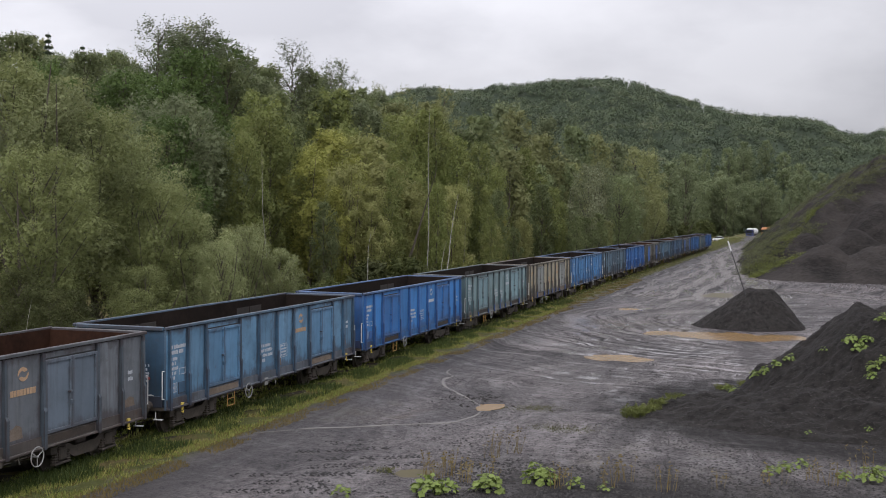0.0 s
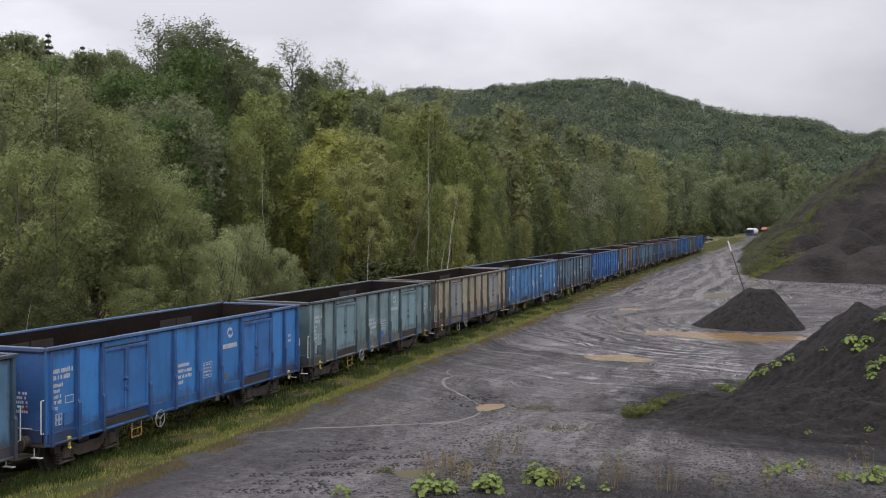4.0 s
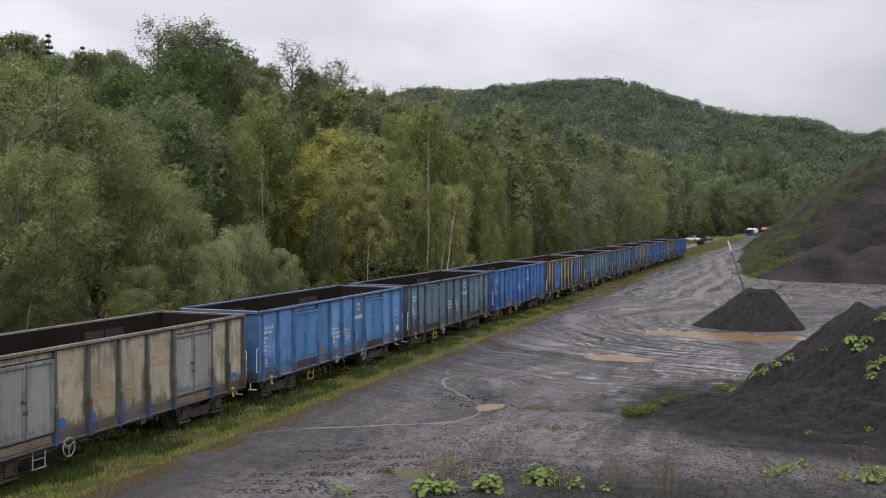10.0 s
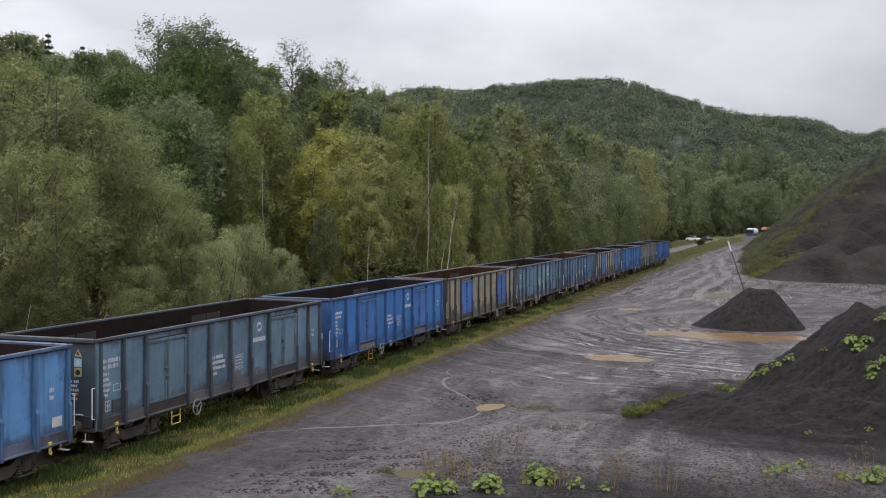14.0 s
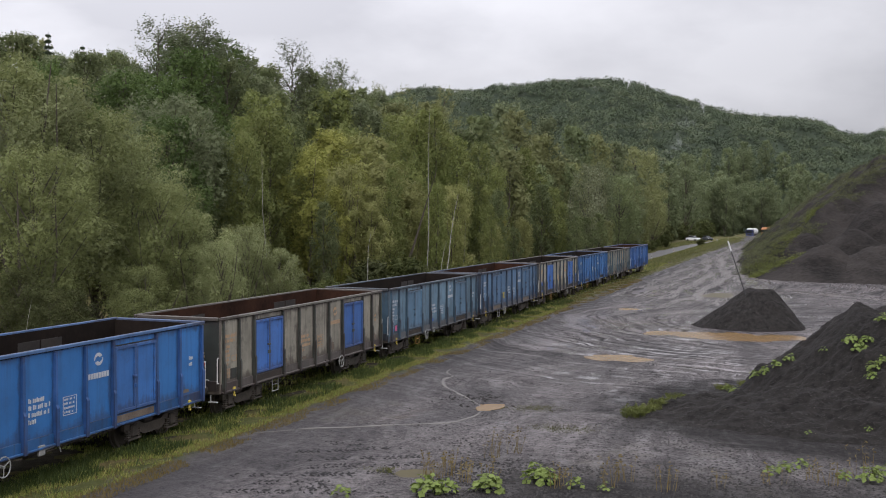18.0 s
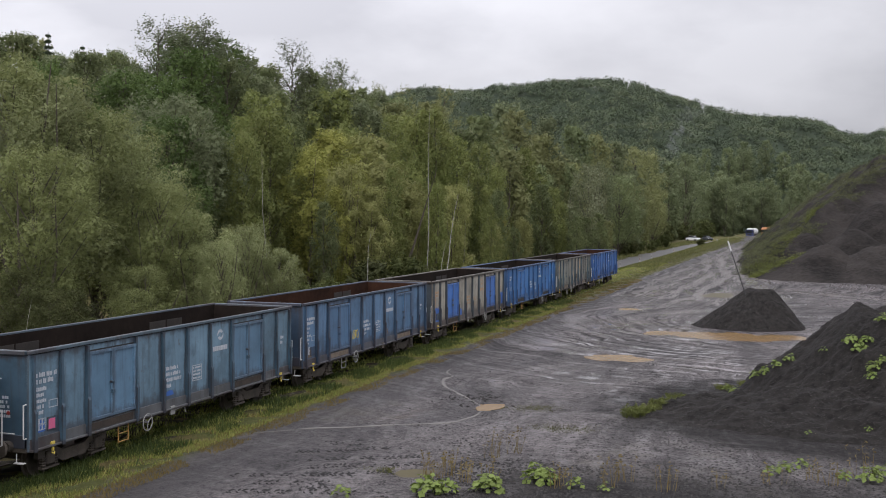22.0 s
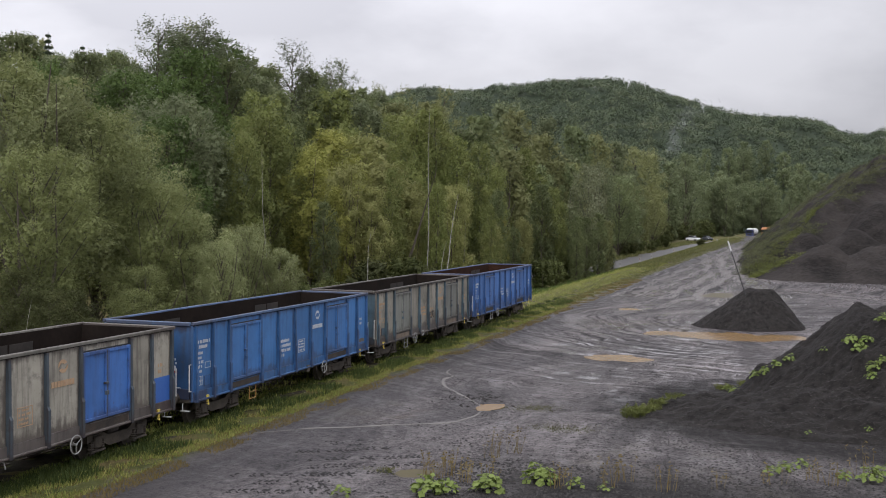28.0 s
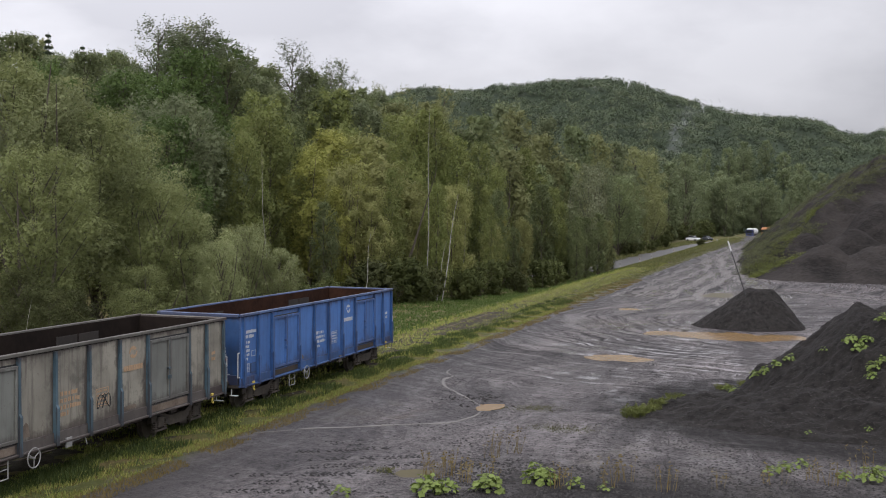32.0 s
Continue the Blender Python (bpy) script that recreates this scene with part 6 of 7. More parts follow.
def ribbon(name, label, pts, width, lift, material, wob=0.3, seed=1):
    """A strip that follows the ground along a smooth line."""
    g = random.Random(seed)
    P = [Vector((*p, 0)) for p in pts]
    line = []
    for k in range(len(P) - 1):
        p0, p1, p2, p3 = P[max(k - 1, 0)], P[k], P[k + 1], P[min(k + 2, len(P) - 1)]
        m = max(2, int((p2 - p1).length / 0.2))
        for j in range(m):
            u = j / m
            line.append(0.5 * (2 * p1 + (p2 - p0) * u + (2 * p0 - 5 * p1 + 4 * p2 - p3) * u * u + (3 * p1 - p0 - 3 * p2 + p3) * u ** 3))
    s, rows = Soup(), []
    for k, p in enumerate(line):
        t = (line[min(k + 1, len(line) - 1)] - line[max(k - 1, 0)]).normalized()
        side = Vector((t.y, -t.x, 0))
        end = min(1.0, 0.2 + 4.0 * min(k, len(line) - 1 - k) / len(line))
        w = width * end * (1 + wob * (noise.noise((p.x * 1.3, p.y * 1.3, seed)) + 0.6 * noise.noise((p.x * 5, p.y * 5, seed))))
        row = []
        for f, dz in ((-1, -0.02), (-0.6, 1), (0.6, 1), (1, -0.02)):
            q = p + side * (w * f)
            row.append((q.x, q.y, float(ground_z(q.x, q.y)) + (lift if dz > 0 else -0.02)))
        rows.append(row)
    fs, vs_ = [], [v for r in rows for v in r]
    for k in range(len(rows) - 1):
        for j in range(3):
            a = 4 * k + j
            fs.append((a, a + 1, a + 5, a + 4))
    s.add(vs_, fs)
    return tagged(part(name, s, material), label, "rill" if "rill" in name else "track", kind="structure")
plant_left_over()

ribbon("rill", "narrow rill of pale silty water across the yard", [(2.68, 27.75), (3.36, 28.44), (4.07, 29.15), (5.06, 29.98), (6.21, 30.7), (7.3, 31.4), (7.53, 31.97), (7.67, 32.84), (7.64, 33.7)], 0.10, 0.010, M["silt"], 1.4, 2)
ribbon("rill", "narrow rill of pale silty water across the yard", [(7.4, 34.5), (6.97, 35.11), (6.43, 36.0), (5.8, 36.92), (5.05, 38.13), (4.65, 39.45), (4.75, 40.2), (4.27, 41.04), (4.1, 42.2)], 0.07, 0.010, M["silt"], 1.3, 3)
TRACKS = [
    [(7.8, 84.2), (7.8, 94.9), (8.3, 113.1), (8.2, 132.7), (7.5, 165.0)],
    [(3.6, 85.9), (4.2, 101.5), (4.6, 123.5), (5.0, 164.0), (5.6, 201.9)],
    [(6.5, 76.0), (7.5, 89.5), (7.8, 103.2), (8.8, 123.1)],
    [(9.8, 79.7), (9.7, 109.0), (9.1, 149.5)],
    [(8.5, 118.0), (7.9, 125.2), (3.1, 194.4), (3.8, 253.5)],
    [(9.0, 132.9), (6.2, 181.7), (6.3, 279.5)],
    [(12.2, 97.1), (17.6, 96.1), (22.5, 91.7)],
]


def smears(name, label, line, offs, material, seed):
    """Broken streaks of slurry that tyres have dragged along a line."""
    g = np.random.default_rng(seed)
    P = np.array(line, float)
    run = np.concatenate([[0], np.cumsum(np.hypot(*np.diff(P, axis=0).T))])
    n = int(run[-1] * 9)
    d = g.uniform(0, run[-1], n)
    x, y = np.interp(d, run, P[:, 0]), np.interp(d, run, P[:, 1])
    tx, ty = np.interp(d + 0.5, run, P[:, 0]) - np.interp(d - 0.5, run, P[:, 0]), np.interp(d + 0.5, run, P[:, 1]) - np.interp(d - 0.5, run, P[:, 1])
    size = np.hypot(tx, ty) + 1e-6
    ux, uy = tx / size, ty / size
    side = np.array(offs)[g.integers(0, len(offs), n)] + g.normal(0, 0.13, n) + 0.25 * np.sin(0.35 * d + seed)
    x, y = x + uy * side, y - ux * side
    turn = g.normal(0, 0.05, n)
    ux, uy = ux * np.cos(turn) - uy * np.sin(turn), ux * np.sin(turn) + uy * np.cos(turn)
    half, wide = g.uniform(0.3, 1.7, n) ** 1.2, g.uniform(0.014, 0.05, n)
    ring = []
    for a_, w_ in ((-1, 0.1), (-0.4, 1), (0.3, 0.8), (1, 0.15), (0.5, -0.9), (-0.3, -1)):
        qx, qy = x + ux * half * a_ + uy * wide * w_, y + uy * half * a_ - ux * wide * w_
        ring.append(np.stack([qx, qy, ground_z(qx, qy) + 0.022], -1))
    ring = np.stack(ring, 1)
    quads = np.concatenate([ring[:, [0, 1, 4, 5]], ring[:, [1, 2, 3, 4]]])
    return tagged(part(name, quads_mesh(name, quads[:, ::-1]), material), label, "track", kind="stuff")


for k, line in enumerate(TRACKS):
    smears("tyre_track", "broken pale slurry streaks of tyre tracks", line, (0.0, 0.35, 1.9, 2.25), M["slurry"], 20 + k)


# ---------------------------------------------------------------- clods and stones
def clods(name, label, n, place, size, material, seed, top=ground_z):
    g = np.random.default_rng(seed)
    x, y = place(g, n)
    z = top(x, y)
    s = size * g.uniform(0.35, 1.0, n) ** 1.5
    six = np.array([(1, 0, 0), (0, 1, 0), (-1, 0, 0), (0, -1, 0), (0, 0, 0.5), (0, 0, -0.5)], float)
    tri = ((0, 1, 4), (1, 2, 4), (2, 3, 4), (3, 0, 4))
    pts = six[None] * g.uniform(0.55, 1.3, (n, 6, 1)) * s[:, None, None]
    a = g.uniform(0, 6.28, n)
    ca, sa = np.cos(a)[:, None], np.sin(a)[:, None]
    px, py = pts[:, :, 0] * ca - pts[:, :, 1] * sa, pts[:, :, 0] * sa + pts[:, :, 1] * ca
    pts = np.stack([px + x[:, None], py + y[:, None], pts[:, :, 2] + z[:, None]], -1)
    q = np.concatenate([pts[:, list(t)] for t in tri])
    return tagged(part(name, quads_mesh(name, q), material), label, "stones", kind="stuff")


def spread(x0, x1, y0, y1, power=1.0):
    return lambda g, n: (g.uniform(x0, x1, n), y0 + (y1 - y0) * g.random(n) ** power)


L_CLOD = lumps(71, 4.0, 3)


def patches(x0, x1, y0, y1):
    """Places gathered in streaks, with bare mud between."""
    def place(g, n):
        x, y = g.uniform(x0, x1, 12 * n), y0 + (y1 - y0) * g.random(12 * n) ** 1.3
        keep = L_CLOD(x * 0.7, y * 1.3) + g.normal(0, 0.12, 12 * n) > 0.33
        return np.resize(x[keep], n), np.resize(y[keep], n)
    return place


clods("mud_clods", "dark clods of coal mud on the yard", 2200, patches(4.5, 22.0, 21.5, 34.0), 0.034, M["lump"], 5)
clods("coal_lumps", "coarse coal lumps at the foot of the slope", 8000, spread(9.0, 20.5, 21.6, 27.0, 1.2), 0.066, M["lump"], 6)
clods("bank_stones", "coarse coal lumps on the bank", 30000, spread(12.5, 23.5, 31.0, 41.0), 0.037, M["lump"], 7, lambda x, y: np.maximum(near_heap(x, y), -0.3) + YARD + 0.01)
clods("yard_clods", "dark clods strewn over the wheel-churned yard", 2600, patches(5.0, 19.0, 27.0, 58.0), 0.055, M["lump"], 25)
clods("daisies", "small white flowers in the grass strip", 160, spread(-4.0, 2.3, 27.0, 100.0, 0.8), 0.034, M["white"], 26, lambda x, y: ground_z(x, y) + 0.1)
clods("apron_stones", "loose coal strewn round the bank", 5000, lambda g, n: (11.0 + 9.5 * g.random(n) ** 0.75, 33.5 - 6.0 * g.random(n) ** 1.3), 0.045, M["lump"], 15)
clods("heap_stones", "coal lumps on the small heap", 1400, spread(11.6, 17.8, 62.2, 66.0), 0.05, M["lump"], 11, lambda x, y: np.maximum(small_heap(x, y), -0.3) + YARD + 0.01)
clods("pale_stones", "small pale stones among the coal", 260, spread(12.5, 22.0, 27.0, 40.0), 0.022, M["rust_patch"], 8, lambda x, y: np.maximum(near_heap(x, y), ground_z(x, y) - YARD) + YARD + 0.01)
clods("puddle_clods", "churned clods beside the puddle", 110, lambda g, n: (7.0 + g.normal(0, 0.55, n), 35.6 + g.normal(0, 0.5, n)), 0.075, M["coal"], 9)


def tread(name, label, lines, bar, gap, seed):
    """Rows of short slanting cleat marks pressed by tractor tyres."""
    g = random.Random(seed)
    sp = Soup()
    for (x0, y0), (x1, y1) in lines:
        d = Vector((x1 - x0, y1 - y0, 0))
        n = int(d.length / gap)
        d.normalize()
        side = Vector((-d.y, d.x, 0))
        for k in range(n):
            if g.random() < 0.3:
                continue
            for s in (-1, 1):
                c = Vector((x0, y0, 0)) + d * (gap * (k + 0.3 * s + g.uniform(-0.3, 0.3))) + side * (s * bar * 0.55)
                a = (side * s + d * 0.7).normalized() * bar * 0.5 * g.uniform(0.4, 1.2)
                b = Vector((a.y, -a.x, 0)).normalized() * bar * g.uniform(0.07, 0.13)
                vs_ = []
                for p in (c - a - b, c + a - b, c + a + b, c - a + b):
                    vs_.append((p.x, p.y, float(ground_z(p.x, p.y)) - 0.01))
                top = float(ground_z(c.x, c.y)) + 0.028
                vs_ += [(c.x - a.x * 0.6, c.y - a.y * 0.6, top), (c.x + a.x * 0.6, c.y + a.y * 0.6, top)]
                sp.add(vs_, [(0, 1, 5, 4), (1, 2, 5), (2, 3, 4, 5), (3, 0, 4)])
    return tagged(part(name, sp, M["churned"]), label, "tyre marks", kind="stuff")


tread("tread_marks", "cleat marks of tractor tyres in the mud", [((5.5, 25.2), (8.1, 26.7)), ((5.9, 24.5), (8.4, 25.9)), ((6.3, 23.8), (8.5, 25.1)), ((6.3, 22.2), (7.2, 23.0)), ((4.9, 26.0), (7.4, 27.6)), ((4.6, 23.2), (7.4, 24.2)), ((4.9, 22.5), (7.6, 23.4)), ((5.2, 21.8), (8.0, 22.6)), ((8.4, 22.4), (10.4, 22.3)), ((8.2, 21.9), (10.2, 21.8))], 0.20, 0.14, 3)


# ---------------------------------------------------------------- weeds
def broad_leaf(seed):
    """A lobed, wavy leaf on its own stalk; the stalk ends at the origin."""
    g = random.Random(seed)
    n, vs_, fs = 11, [(0, 0.45, 0.02)], []
    for j in range(n):
        a = -math.pi / 2 + 2 * math.pi * (j + 0.5) / n
        r = 0.5 * (1 + 0.22 * math.cos(4 * a + seed)) * g.uniform(0.85, 1.1)
        vs_.append((r * math.cos(a), 0.5 + r * math.sin(a), g.uniform(-0.14, 0.12) - 0.12 * (r > 0.5)))
    for j in range(n):
        fs.append((0, 1 + j, 1 + (j + 1) % n))
    sp = Soup().add(vs_, fs)
    return sp.tube([(0, -0.75, -0.85), (0, -0.3, -0.25), (0, 0.4, 0.0)], 0.035, 4).mesh("leaf")


LEAF_MES = [broad_leaf(k) for k in range(4)]
HERB = random.Random(8)


def broad_weed(x, y, z, size, count, label):
    w = empty("broad_leaved_weed", (x, y, z))
    size *= 0.85
    count = int(count * 2.2)
    for k in range(count):
        a = k * 2.4 + HERB.uniform(-0.4, 0.4)
        r = size * 0.62 * math.sqrt((k + 0.3) / count) * HERB.uniform(0.7, 1.15)
        h = size * (0.72 - 0.5 * (k / count)) * HERB.uniform(0.7, 1.25)
        lf = part("leaf", HERB.choice(LEAF_MES), M["broad"], w, at=pose(r * math.cos(a), r * math.sin(a), h, -15 - 30 * k / count + HERB.uniform(-25, 20), HERB.uniform(-30, 30), math.degrees(a) - 90))
        s = size * HERB.uniform(0.19, 0.38)
        lf.scale = (s, s, s)
    tagged(w, label, "weed", "broad-leaved weeds")


def heap_z(x, y):
    return float(max(near_heap(x, y) + YARD, ground_z(x, y)))


for x, y, s, n in ((7.6, 22.3, 0.4, 9), (9.25, 23.1, 0.58, 20), (9.6, 23.3, 0.5, 14), (10.45, 23.8, 0.6, 22), (11.3, 25.0, 0.62, 22), (11.5, 25.2, 0.45, 12), (12.2, 24.7, 0.36, 8), (12.85, 24.7, 0.3, 6), (16.6, 28.0, 0.36, 12), (17.0, 28.6, 0.34, 10), (16.3, 27.6, 0.34, 8), (17.9, 27.6, 0.32, 9), (18.5, 27.5, 0.5, 14), (18.8, 27.8, 0.5, 14)):
    broad_weed(x, y, heap_z(x, y), s, n, "fresh green broad-leaved weed on the coal mud")
for x, y, s, n in ((14.6, 40.6, 0.3, 8), (14.9, 40.2, 0.34, 10), (15.6, 39.4, 0.38, 10), (15.9, 39.0, 0.4, 12), (16.3, 38.5, 0.36, 10), (16.7, 38.5, 0.36, 10), (18.5, 37.2, 0.46, 14), (18.75, 36.9, 0.46, 14), (18.95, 37.1, 0.4, 10), (19.1, 35.9, 0.4, 12), (19.35, 35.9, 0.4, 12), (19.0, 35.5, 0.4, 10), (19.4, 37.4, 0.4, 10), (17.7, 37.6, 0.25, 6), (17.2, 32.3, 0.2, 4), (18.8, 33.1, 0.22, 5)):
    broad_weed(x, y, heap_z(x, y), s, n, "green coltsfoot weed on the coal bank")


def tuft(x, y, z, tall, count, wide, material, name, label, seed):
    g = np.random.default_rng(seed)
    a, r = g.uniform(0, 6.28, count), wide * np.sqrt(g.random(count))
    bx, by = r * np.cos(a), r * np.sin(a)
    h = tall * g.uniform(0.5, 1.2, count)
    b = g.uniform(0, 6.28, count)
    w = 0.010
    p0 = np.stack([bx - w * np.cos(b), by - w * np.sin(b), -0.03 + 0 * h], -1)
    p1 = np.stack([bx + w * np.cos(b), by + w * np.sin(b), -0.03 + 0 * h], -1)
    p2 = np.stack([bx * 1.3 + g.normal(0, 0.12, count) * h, by * 1.3 + g.normal(0, 0.12, count) * h, h], -1)
    q = [np.stack([p0, p1, p2], 1)]
    for f in (0.55, 0.7, 0.82, 0.92):
        c = p0 + (p2 - p0) * f
        q.append(leaf_quads(c + g.normal(0, 0.02, c.shape), 0.045, g, -0.3, 0.35))
    ob = part(name, quads_mesh(name, np.concatenate(q)), material, at=(x, y, z))
    return tagged(ob, label, "weed", "dry weeds")


for k, (x, y, h, n) in enumerate(((8.9, 24.6, 0.6, 26), (9.3, 25.0, 0.6, 24), (9.7, 24.6, 0.5, 20), (10.1, 25.2, 0.4, 14), (9.6, 27.2, 0.7, 16), (10.0, 27.9, 0.65, 16), (12.9, 25.1, 0.7, 18), (13.2, 25.7, 0.7, 16), (17.7, 26.9, 0.6, 14), (18.4, 27.8, 0.8, 14), (8.9, 25.7, 0.5, 16), (11.9, 24.6, 0.5, 22), (14.1, 25.1, 0.6, 14), (17.2, 27.2, 0.5, 12), (16.4, 26.6, 0.5, 12), (15.2, 25.8, 0.4, 10))):
    tuft(x, y, float(ground_z(x, y)), h, int(0.6 * n), 0.24, M["dry"], "dry_weed", "thin brown dead weed stalks on the mud", 60 + k)
for k, (x, y) in enumerate(((12.15, 34.0), (12.3, 34.3), (12.45, 34.8), (12.6, 35.3), (12.8, 35.9), (13.0, 36.6), (13.15, 37.3), (14.5, 40.9), (15.2, 41.2))):
    tuft(x, y, heap_z(x, y), 0.3 if k < 2 else 0.15, 70, 0.26, M["toe_scrub"], "grass_tuft", "bright green grass tuft at the foot of the bank", 90 + k)

for x, y, sx, sy, sd in ((9.1, 34.5, 0.5, 0.35, 1), (8.0, 24.9, 0.4, 0.16, 2), (10.6, 31.5, 0.5, 0.3, 3)):
    blades("moss", "thin olive moss on the wet mud", 900, lambda g, n, x=x, y=y, sx=sx, sy=sy: (x + g.normal(0, sx, n), y + g.normal(0, sy, n)), 0.03, 0.016, M["scrub"], 30 + sd)

# ---------------------------------------------------------------- scrub on the spoil tip
def scrub(name, label, n, pick, size, material, seed):
    g = np.random.default_rng(seed)
    x, y = pick(g)
    x, y = x[:n], y[:n]
    z = big_heap(x, y) + YARD
    c = np.stack([x, y, z], -1)
    c = np.repeat(c, 9, 0) + g.normal(size=(9 * len(c), 3)) * (0.4, 0.35, 0.08) + (0, 0, 0.08)
    return tagged(part(name, quads_mesh(name, leaf_quads(c, size, g, 0.0, 0.7)), material), label, "scrub", kind="stuff")


L_SCRUB = lumps(51, 14.0, 3)


def flank(g):
    """Weeds in loose rows that climb the flank."""
    y = 121 + 130 * g.random(60000) ** 1.4
    x = 11.9 - 0.034 * (y - 121) + 20 * g.random(60000)
    left = 0.77 * (x - 11.9 + 0.034 * (y - 121))
    front = 0.56 * (y - 122.5 - 0.12 * (x - 12)) - 1.0
    row = np.sin(0.95 * y + 2.0 * L_SCRUB(x, y))
    keep = (left < front + 1.5) & (0.8 * L_SCRUB(x, y) + 0.8 * row + g.normal(0, 0.25, 60000) > 0.15)
    return x[keep], y[keep]


TOE_X, TOE_Y = (12.4, 13.6, 15.9, 17.0), (120.6, 120.0, 119.6, 120.6)


def toe(g):
    a = g.normal(0, 1, (900, 2))
    cx = g.integers(0, 4, 900)
    ox, oy = np.array(TOE_X)[cx], np.array(TOE_Y)[cx]
    return ox + a[:, 0] * 0.55, oy + a[:, 1] * 0.5


scrub("flank_scrub", "rows of grass and low weeds on the flank of the tip", 16000, flank, 0.066, M["tip_scrub"], 3)
def seam(g):
    """A brighter band of weeds up the edge between flank and front."""
    f = g.random(2600) ** 0.8
    keep = L_SCRUB(30 * f, 7 * f) + g.normal(0, 0.35, 2600) > -0.15
    x, y = 13.0 + 7.0 * f + g.normal(0, 0.35, 2600), 125.6 + 17 * f ** 1.5 + g.normal(0, 1.1, 2600)
    return x[keep], y[keep]


scrub("seam_scrub", "yellow-green weeds along the edge of the tip", 1100, seam, 0.066, M["toe_scrub"], 5)
scrub("toe_scrub", "green weeds at the foot of the tip", 330, toe, 0.07, M["toe_scrub"], 4)

# ---------------------------------------------------------------- pole in the heap
pole = empty("leaning_pole", (14.43, 64.6, float(small_heap(14.43, 64.6)) + YARD - 0.4))
part("rod", Soup().tube([(0, 0, 0), (-0.95, 0.3, 2.75)], 0.030, 7), M["dark"], pole, "thin dark rod")
part("tip", Soup().tube([(-0.955, 0.3, 2.76), (-1.14, 0.36, 3.32)], 0.040, 7), M["white"], pole, "white painted tip")
tagged(pole, "thin leaning pole with a white tip stuck in the coal heap", "pole")

# ---------------------------------------------------------------- road posts and vehicles
for k, (x, y) in enumerate(((-4.9, 150), (-4.6, 168), (-4.3, 180), (-4.0, 212), (-3.7, 240), (-3.0, 268), (-1.6, 300), (-0.4, 330))):
    po = empty("road_post", (x, y, float(ground_z(x, y)) - 0.05))
    part("shaft", Soup().box(-0.05, 0.05, -0.045, 0.045, 0, 1.05, 0.015), M["post_white"], po)
    part("band", Soup().box(-0.055, 0.055, -0.05, 0.05, 0.75, 0.92, 0.015), M["red"] if k % 2 else M["dark"], po, "dark reflector band")
    tagged(po, "white roadside marker post with a dark band", "road post", "road posts")


def car(name, coat, at, label):
    c = empty(name, at)
    body = [(-2.1, 0.45, 0.75, 0.78), (-1.95, 0.3, 0.9, 0.84), (-1.2, 0.22, 0.95, 0.87), (1.0, 0.22, 0.98, 0.87), (1.8, 0.28, 0.95, 0.84), (2.1, 0.42, 0.8, 0.76)]
    part("body", Soup().rings([[(-w, y, z0), (w, y, z0), (w, y, z1 - 0.15), (w * 0.9, y, z1), (-w * 0.9, y, z1), (-w, y, z1 - 0.15)] for y, z0, z1, w in body]), coat, c)
    cab = [(-1.2, 0.93, 0.8), (-0.55, 1.42, 0.62), (0.9, 1.46, 0.64), (1.75, 0.93, 0.78)]
    part("windows", Soup().rings([[(-0.8, y, 0.9), (0.8, y, 0.9), (w, y, z), (-w, y, z)] for y, z, w in cab]), M["glass"], c, "dark car windows")
    part("roof", Soup().rings([[(-0.62, y, 1.43), (0.62, y, 1.43), (0.58, y, 1.5), (-0.58, y, 1.5)] for y in (-0.55, 0.0, 0.95)]), coat, c)
    wheel = Soup().lathe_x([(-0.1, 0.1), (-0.1, 0.3), (0.1, 0.3), (0.1, 0.1)], 12).mesh("wheel")
    for x in (-0.78, 0.78):
        for y in (-1.3, 1.3):
            part("wheel", wheel, M["dark"], c, at=(x, y, 0.3))
        part("headlight", Soup().box(x - 0.16, x + 0.12, -2.08, -1.98, 0.62, 0.76, 0.02), M["white"], c)
    tagged(c, label, "car")
    return c


CAR_Z = ROADZ + 0.12
white_car = car("white_car", M["car_white"], pose(-11.3, 346, CAR_Z, 0, 0, 60), "small white car turning off the road")
car("dark_car", M["car_dark"], pose(-7.7, 352, CAR_Z, 0, 0, 35), "dark car standing beside the road")

lorry = empty("tank_lorry", pose(2.7, 414, ROADZ + 0.15, 0, 0, -10))
part("cab", Soup().box(-1.25, 1.25, -1.1, 1.0, 0.55, 3.0, 0.15), M["cab_blue"], lorry, "dark blue lorry cab")
part("windscreen", Soup().box(-1.12, 1.12, -1.13, -1.05, 1.65, 2.75, 0.03), M["glass"], lorry)
part("roof_shield", Soup().rings([[(-w, y, z0), (w, y, z0), (0.8 * w, y, z1), (-0.8 * w, y, z1)] for y, w, z0, z1 in ((-0.95, 1.0, 3.0, 3.08), (-0.5, 1.1, 3.0, 3.3), (0.4, 1.1, 3.0, 3.5), (0.95, 1.05, 3.0, 3.5))]), M["post_white"], lorry, "white roof shield")
part("bumper", Soup().box(-1.27, 1.27, -1.2, -1.05, 0.4, 0.75, 0.05), M["post_white"], lorry)
part("grille", Soup().box(-0.8, 0.8, -1.16, -1.06, 1.0, 1.5, 0.03), M["dark"], lorry)
for x in (-1.42, 1.42):
    part("wing_mirror", Soup().box(x - 0.12, x + 0.12, -1.15, -1.0, 1.9, 2.6, 0.04), M["dark"], lorry)
part("tank", Soup().lathe_y([(1.4, 0.4), (1.6, 1.1), (9.0, 1.1), (9.3, 0.4)], 16, (0, 0, 2.35)), M["tank"], lorry, "white cylindrical tank")
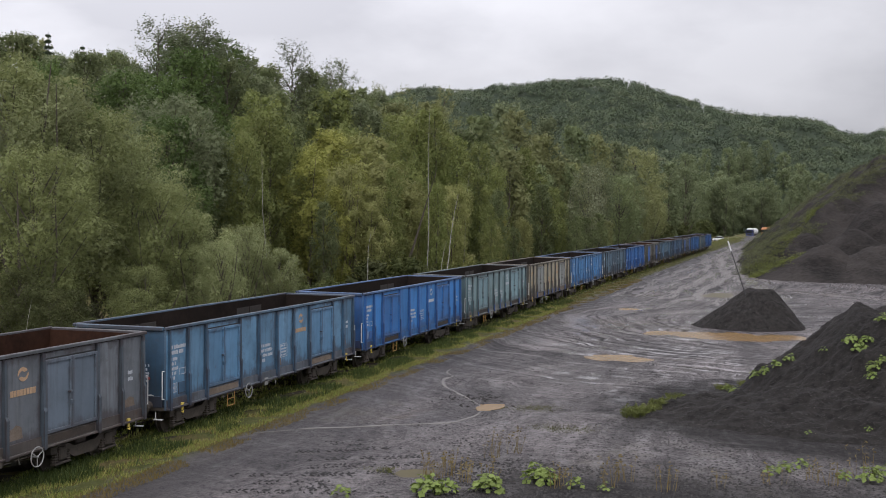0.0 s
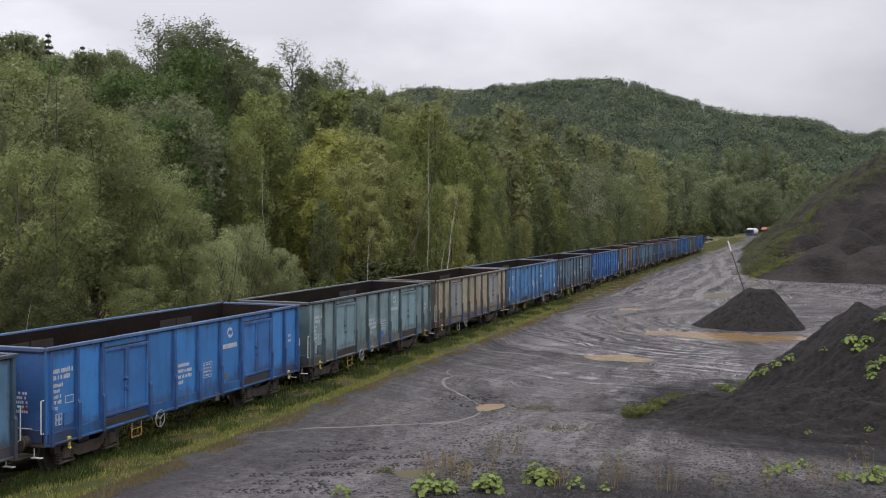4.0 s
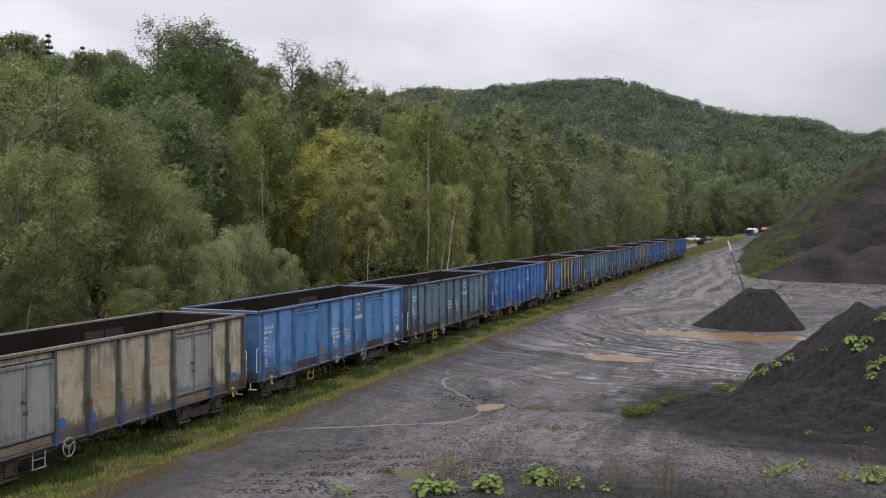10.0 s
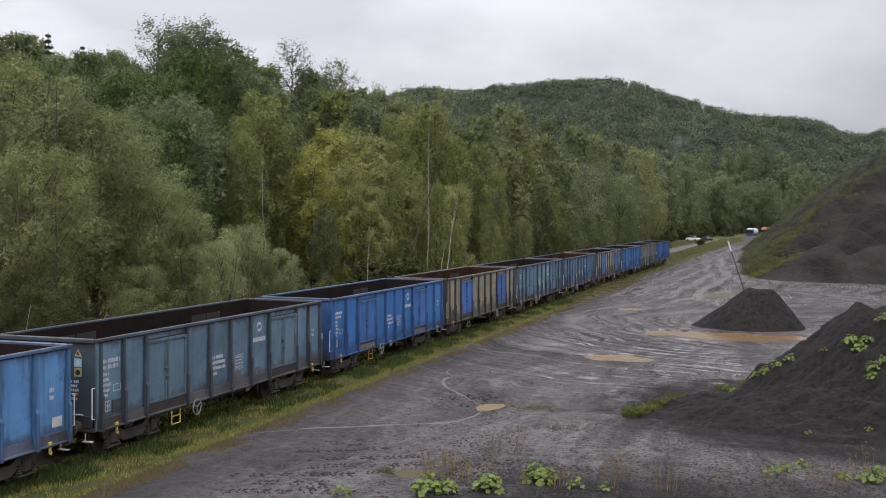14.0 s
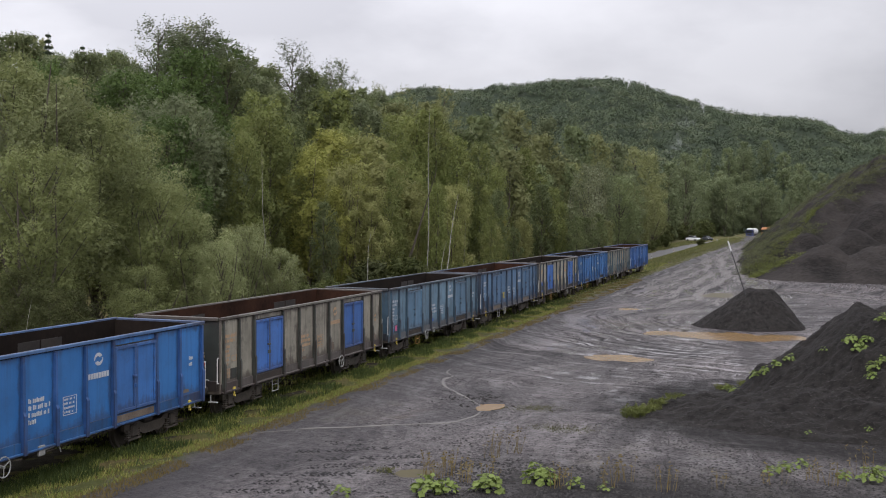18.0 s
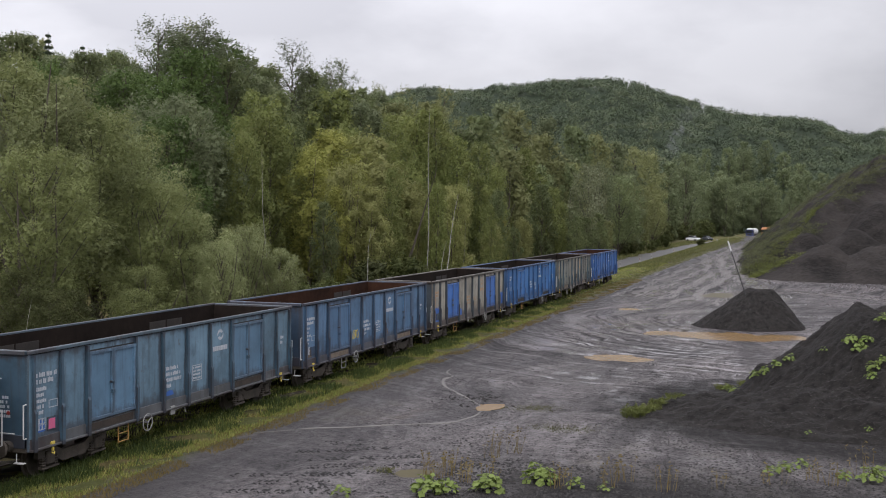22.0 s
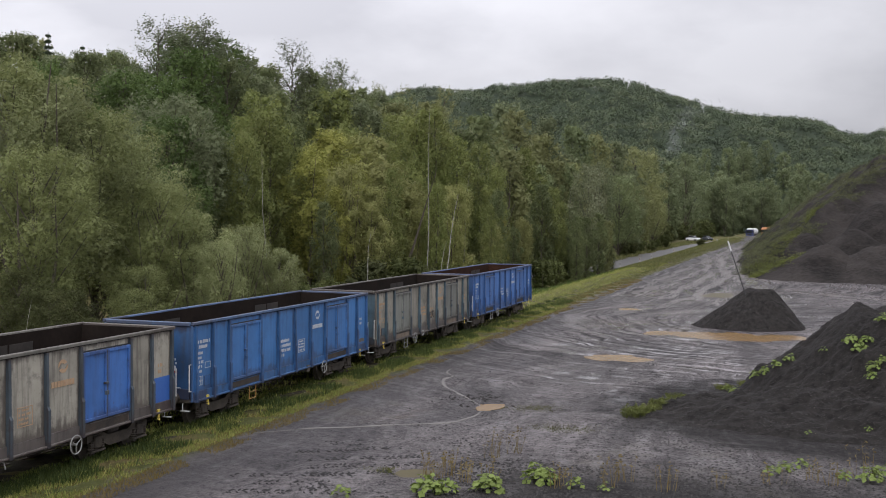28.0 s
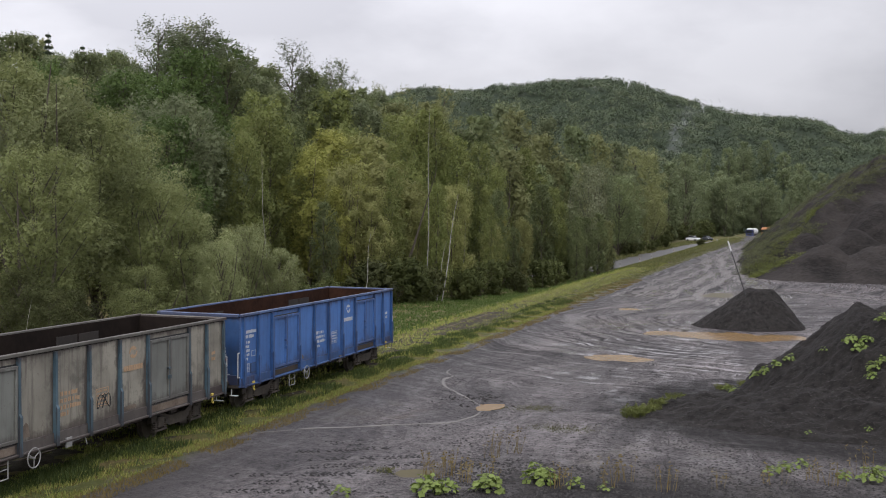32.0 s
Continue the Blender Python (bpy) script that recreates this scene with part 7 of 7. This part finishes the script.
for x in (-1.0, 1.0):
    for y in (-0.2, 3.0, 7.0, 8.2):
        part("wheel", Soup().lathe_x([(-0.15, 0.2), (-0.15, 0.5), (0.15, 0.5), (0.15, 0.2)], 12), M["dark"], lorry, at=(x, y, 0.5))
part("chassis", Soup().box(-0.5, 0.5, 0.8, 9.2, 0.85, 1.3, 0.05), M["dark"], lorry)
tagged(lorry, "blue-cabbed lorry with a white tank on the road", "lorry")

# an orange tipper that waits behind it, half behind the spoil tip
tipper = empty("tipper_lorry", pose(6.9, 452, ROADZ + 0.15, 0, 0, -10))
part("cab", Soup().box(-1.2, 1.2, -1.1, 0.8, 0.6, 3.2, 0.15), M["cab_orange"], tipper, "orange lorry cab")
part("windscreen", Soup().box(-1.05, 1.05, -1.14, -1.06, 1.7, 2.7, 0.03), M["glass"], tipper)
part("skip", Soup().rings([[(-1.2, y, 1.3), (1.2, y, 1.3), (1.25, y, z), (-1.25, y, z)] for y, z in ((1.0, 3.5), (1.2, 3.6), (6.2, 3.4), (6.4, 3.3))]), M["cab_orange"], tipper, "orange tipping body")
part("chassis", Soup().box(-0.5, 0.5, 0.6, 6.2, 0.8, 1.28, 0.05), M["dark"], tipper)
for x in (-1.0, 1.0):
    for y in (-0.2, 4.0, 5.3):
        part("wheel", Soup().lathe_x([(-0.15, 0.2), (-0.15, 0.5), (0.15, 0.5), (0.15, 0.2)], 12), M["dark"], tipper, at=(x, y, 0.5))
tagged(tipper, "orange tipper lorry standing behind the tank lorry", "lorry")


# ---------------------------------------------------------------- smoke over the hill
M["smoke"], sm_n, sm_l, sm_s = node_mat("thin_smoke")
sm_s.inputs["Base Color"].default_value, sm_s.inputs["Roughness"].default_value = (0.66, 0.68, 0.72, 1), 1.0
sm_s.inputs["Specular IOR Level"].default_value, sm_s.inputs["Alpha"].default_value = 0.0, 0.040
smoke = empty("smoke_plume", (-44.0, 609.0, 26.0))
tagged(smoke, "thin pale wisp of smoke rising from the wooded hill", "smoke")
PUFFS = []
# where each puff hangs in the end, its radii, its droplets and when it leaves the trees
for x, z, rx, rz, count, start in ((0.3, 16.0, 2.6, 3.6, 70, 17), (0.6, 22.5, 2.8, 4.0, 75, 14), (3.8, 29.0, 3.6, 4.0, 65, 11), (8.6, 34.6, 4.4, 3.4, 45, 8), (13.6, 39.0, 4.6, 3.0, 30, 5)):
    g = np.random.default_rng(int(10 * z))
    drops = g.normal(size=(count, 3)) * (0.72 * rx, 0.72 * rx, 0.62 * rz)
    puff = part("puff", quads_mesh("puff", leaf_quads(drops, 1.3, g, 0.0, 0.9)), M["smoke"], smoke, at=(x, 0, z), kind="stuff")
    PUFFS.append((puff, x, z, start))


# ---------------------------------------------------------------- what moves
def motions():
    # the smoke climbs out of the trees and drifts aside
    for puff, x, z, start in PUFFS:
        walk(puff, [(0, pose(0, 0, -16)), (start, pose(0, 0, 0)), (start + 8, pose(0.6 * x, 0, 0.75 * z)), (start + 14, pose(x, 0, z)), (34, pose(x + 0.8, 0, z + 1.0))])
    # the white car turns off the road and stops beside the dark one
    walk(white_car, [(0, pose(-3.4, 344, CAR_Z, 0, 0, 75)), (1, pose(-8.2, 345, CAR_Z, 0, 0, 80)), (2, pose(-11.0, 345.6, CAR_Z, 0, 0, 66)), (3, pose(-11.4, 346, CAR_Z, 0, 0, 60)), (32, pose(-11.4, 346, CAR_Z, 0, 0, 60))])
    for k, ob in enumerate(WAGONS):
        walk(ob, [(t, on_track(wagon_y(k, t))) for t in range(0, 33)])
        for o in ob.children_recursive:
            if o.name.split(".")[0] == "wheelset":
                m = o.matrix_basis.copy()
                rows, n = [], 256
                for j in range(n + 1):
                    t = 32.0 * j / n
                    rows.append((t, m @ pose(0, 0, 0, math.degrees(travelled(t) / 0.46))))
                walk(o, rows)


motions()
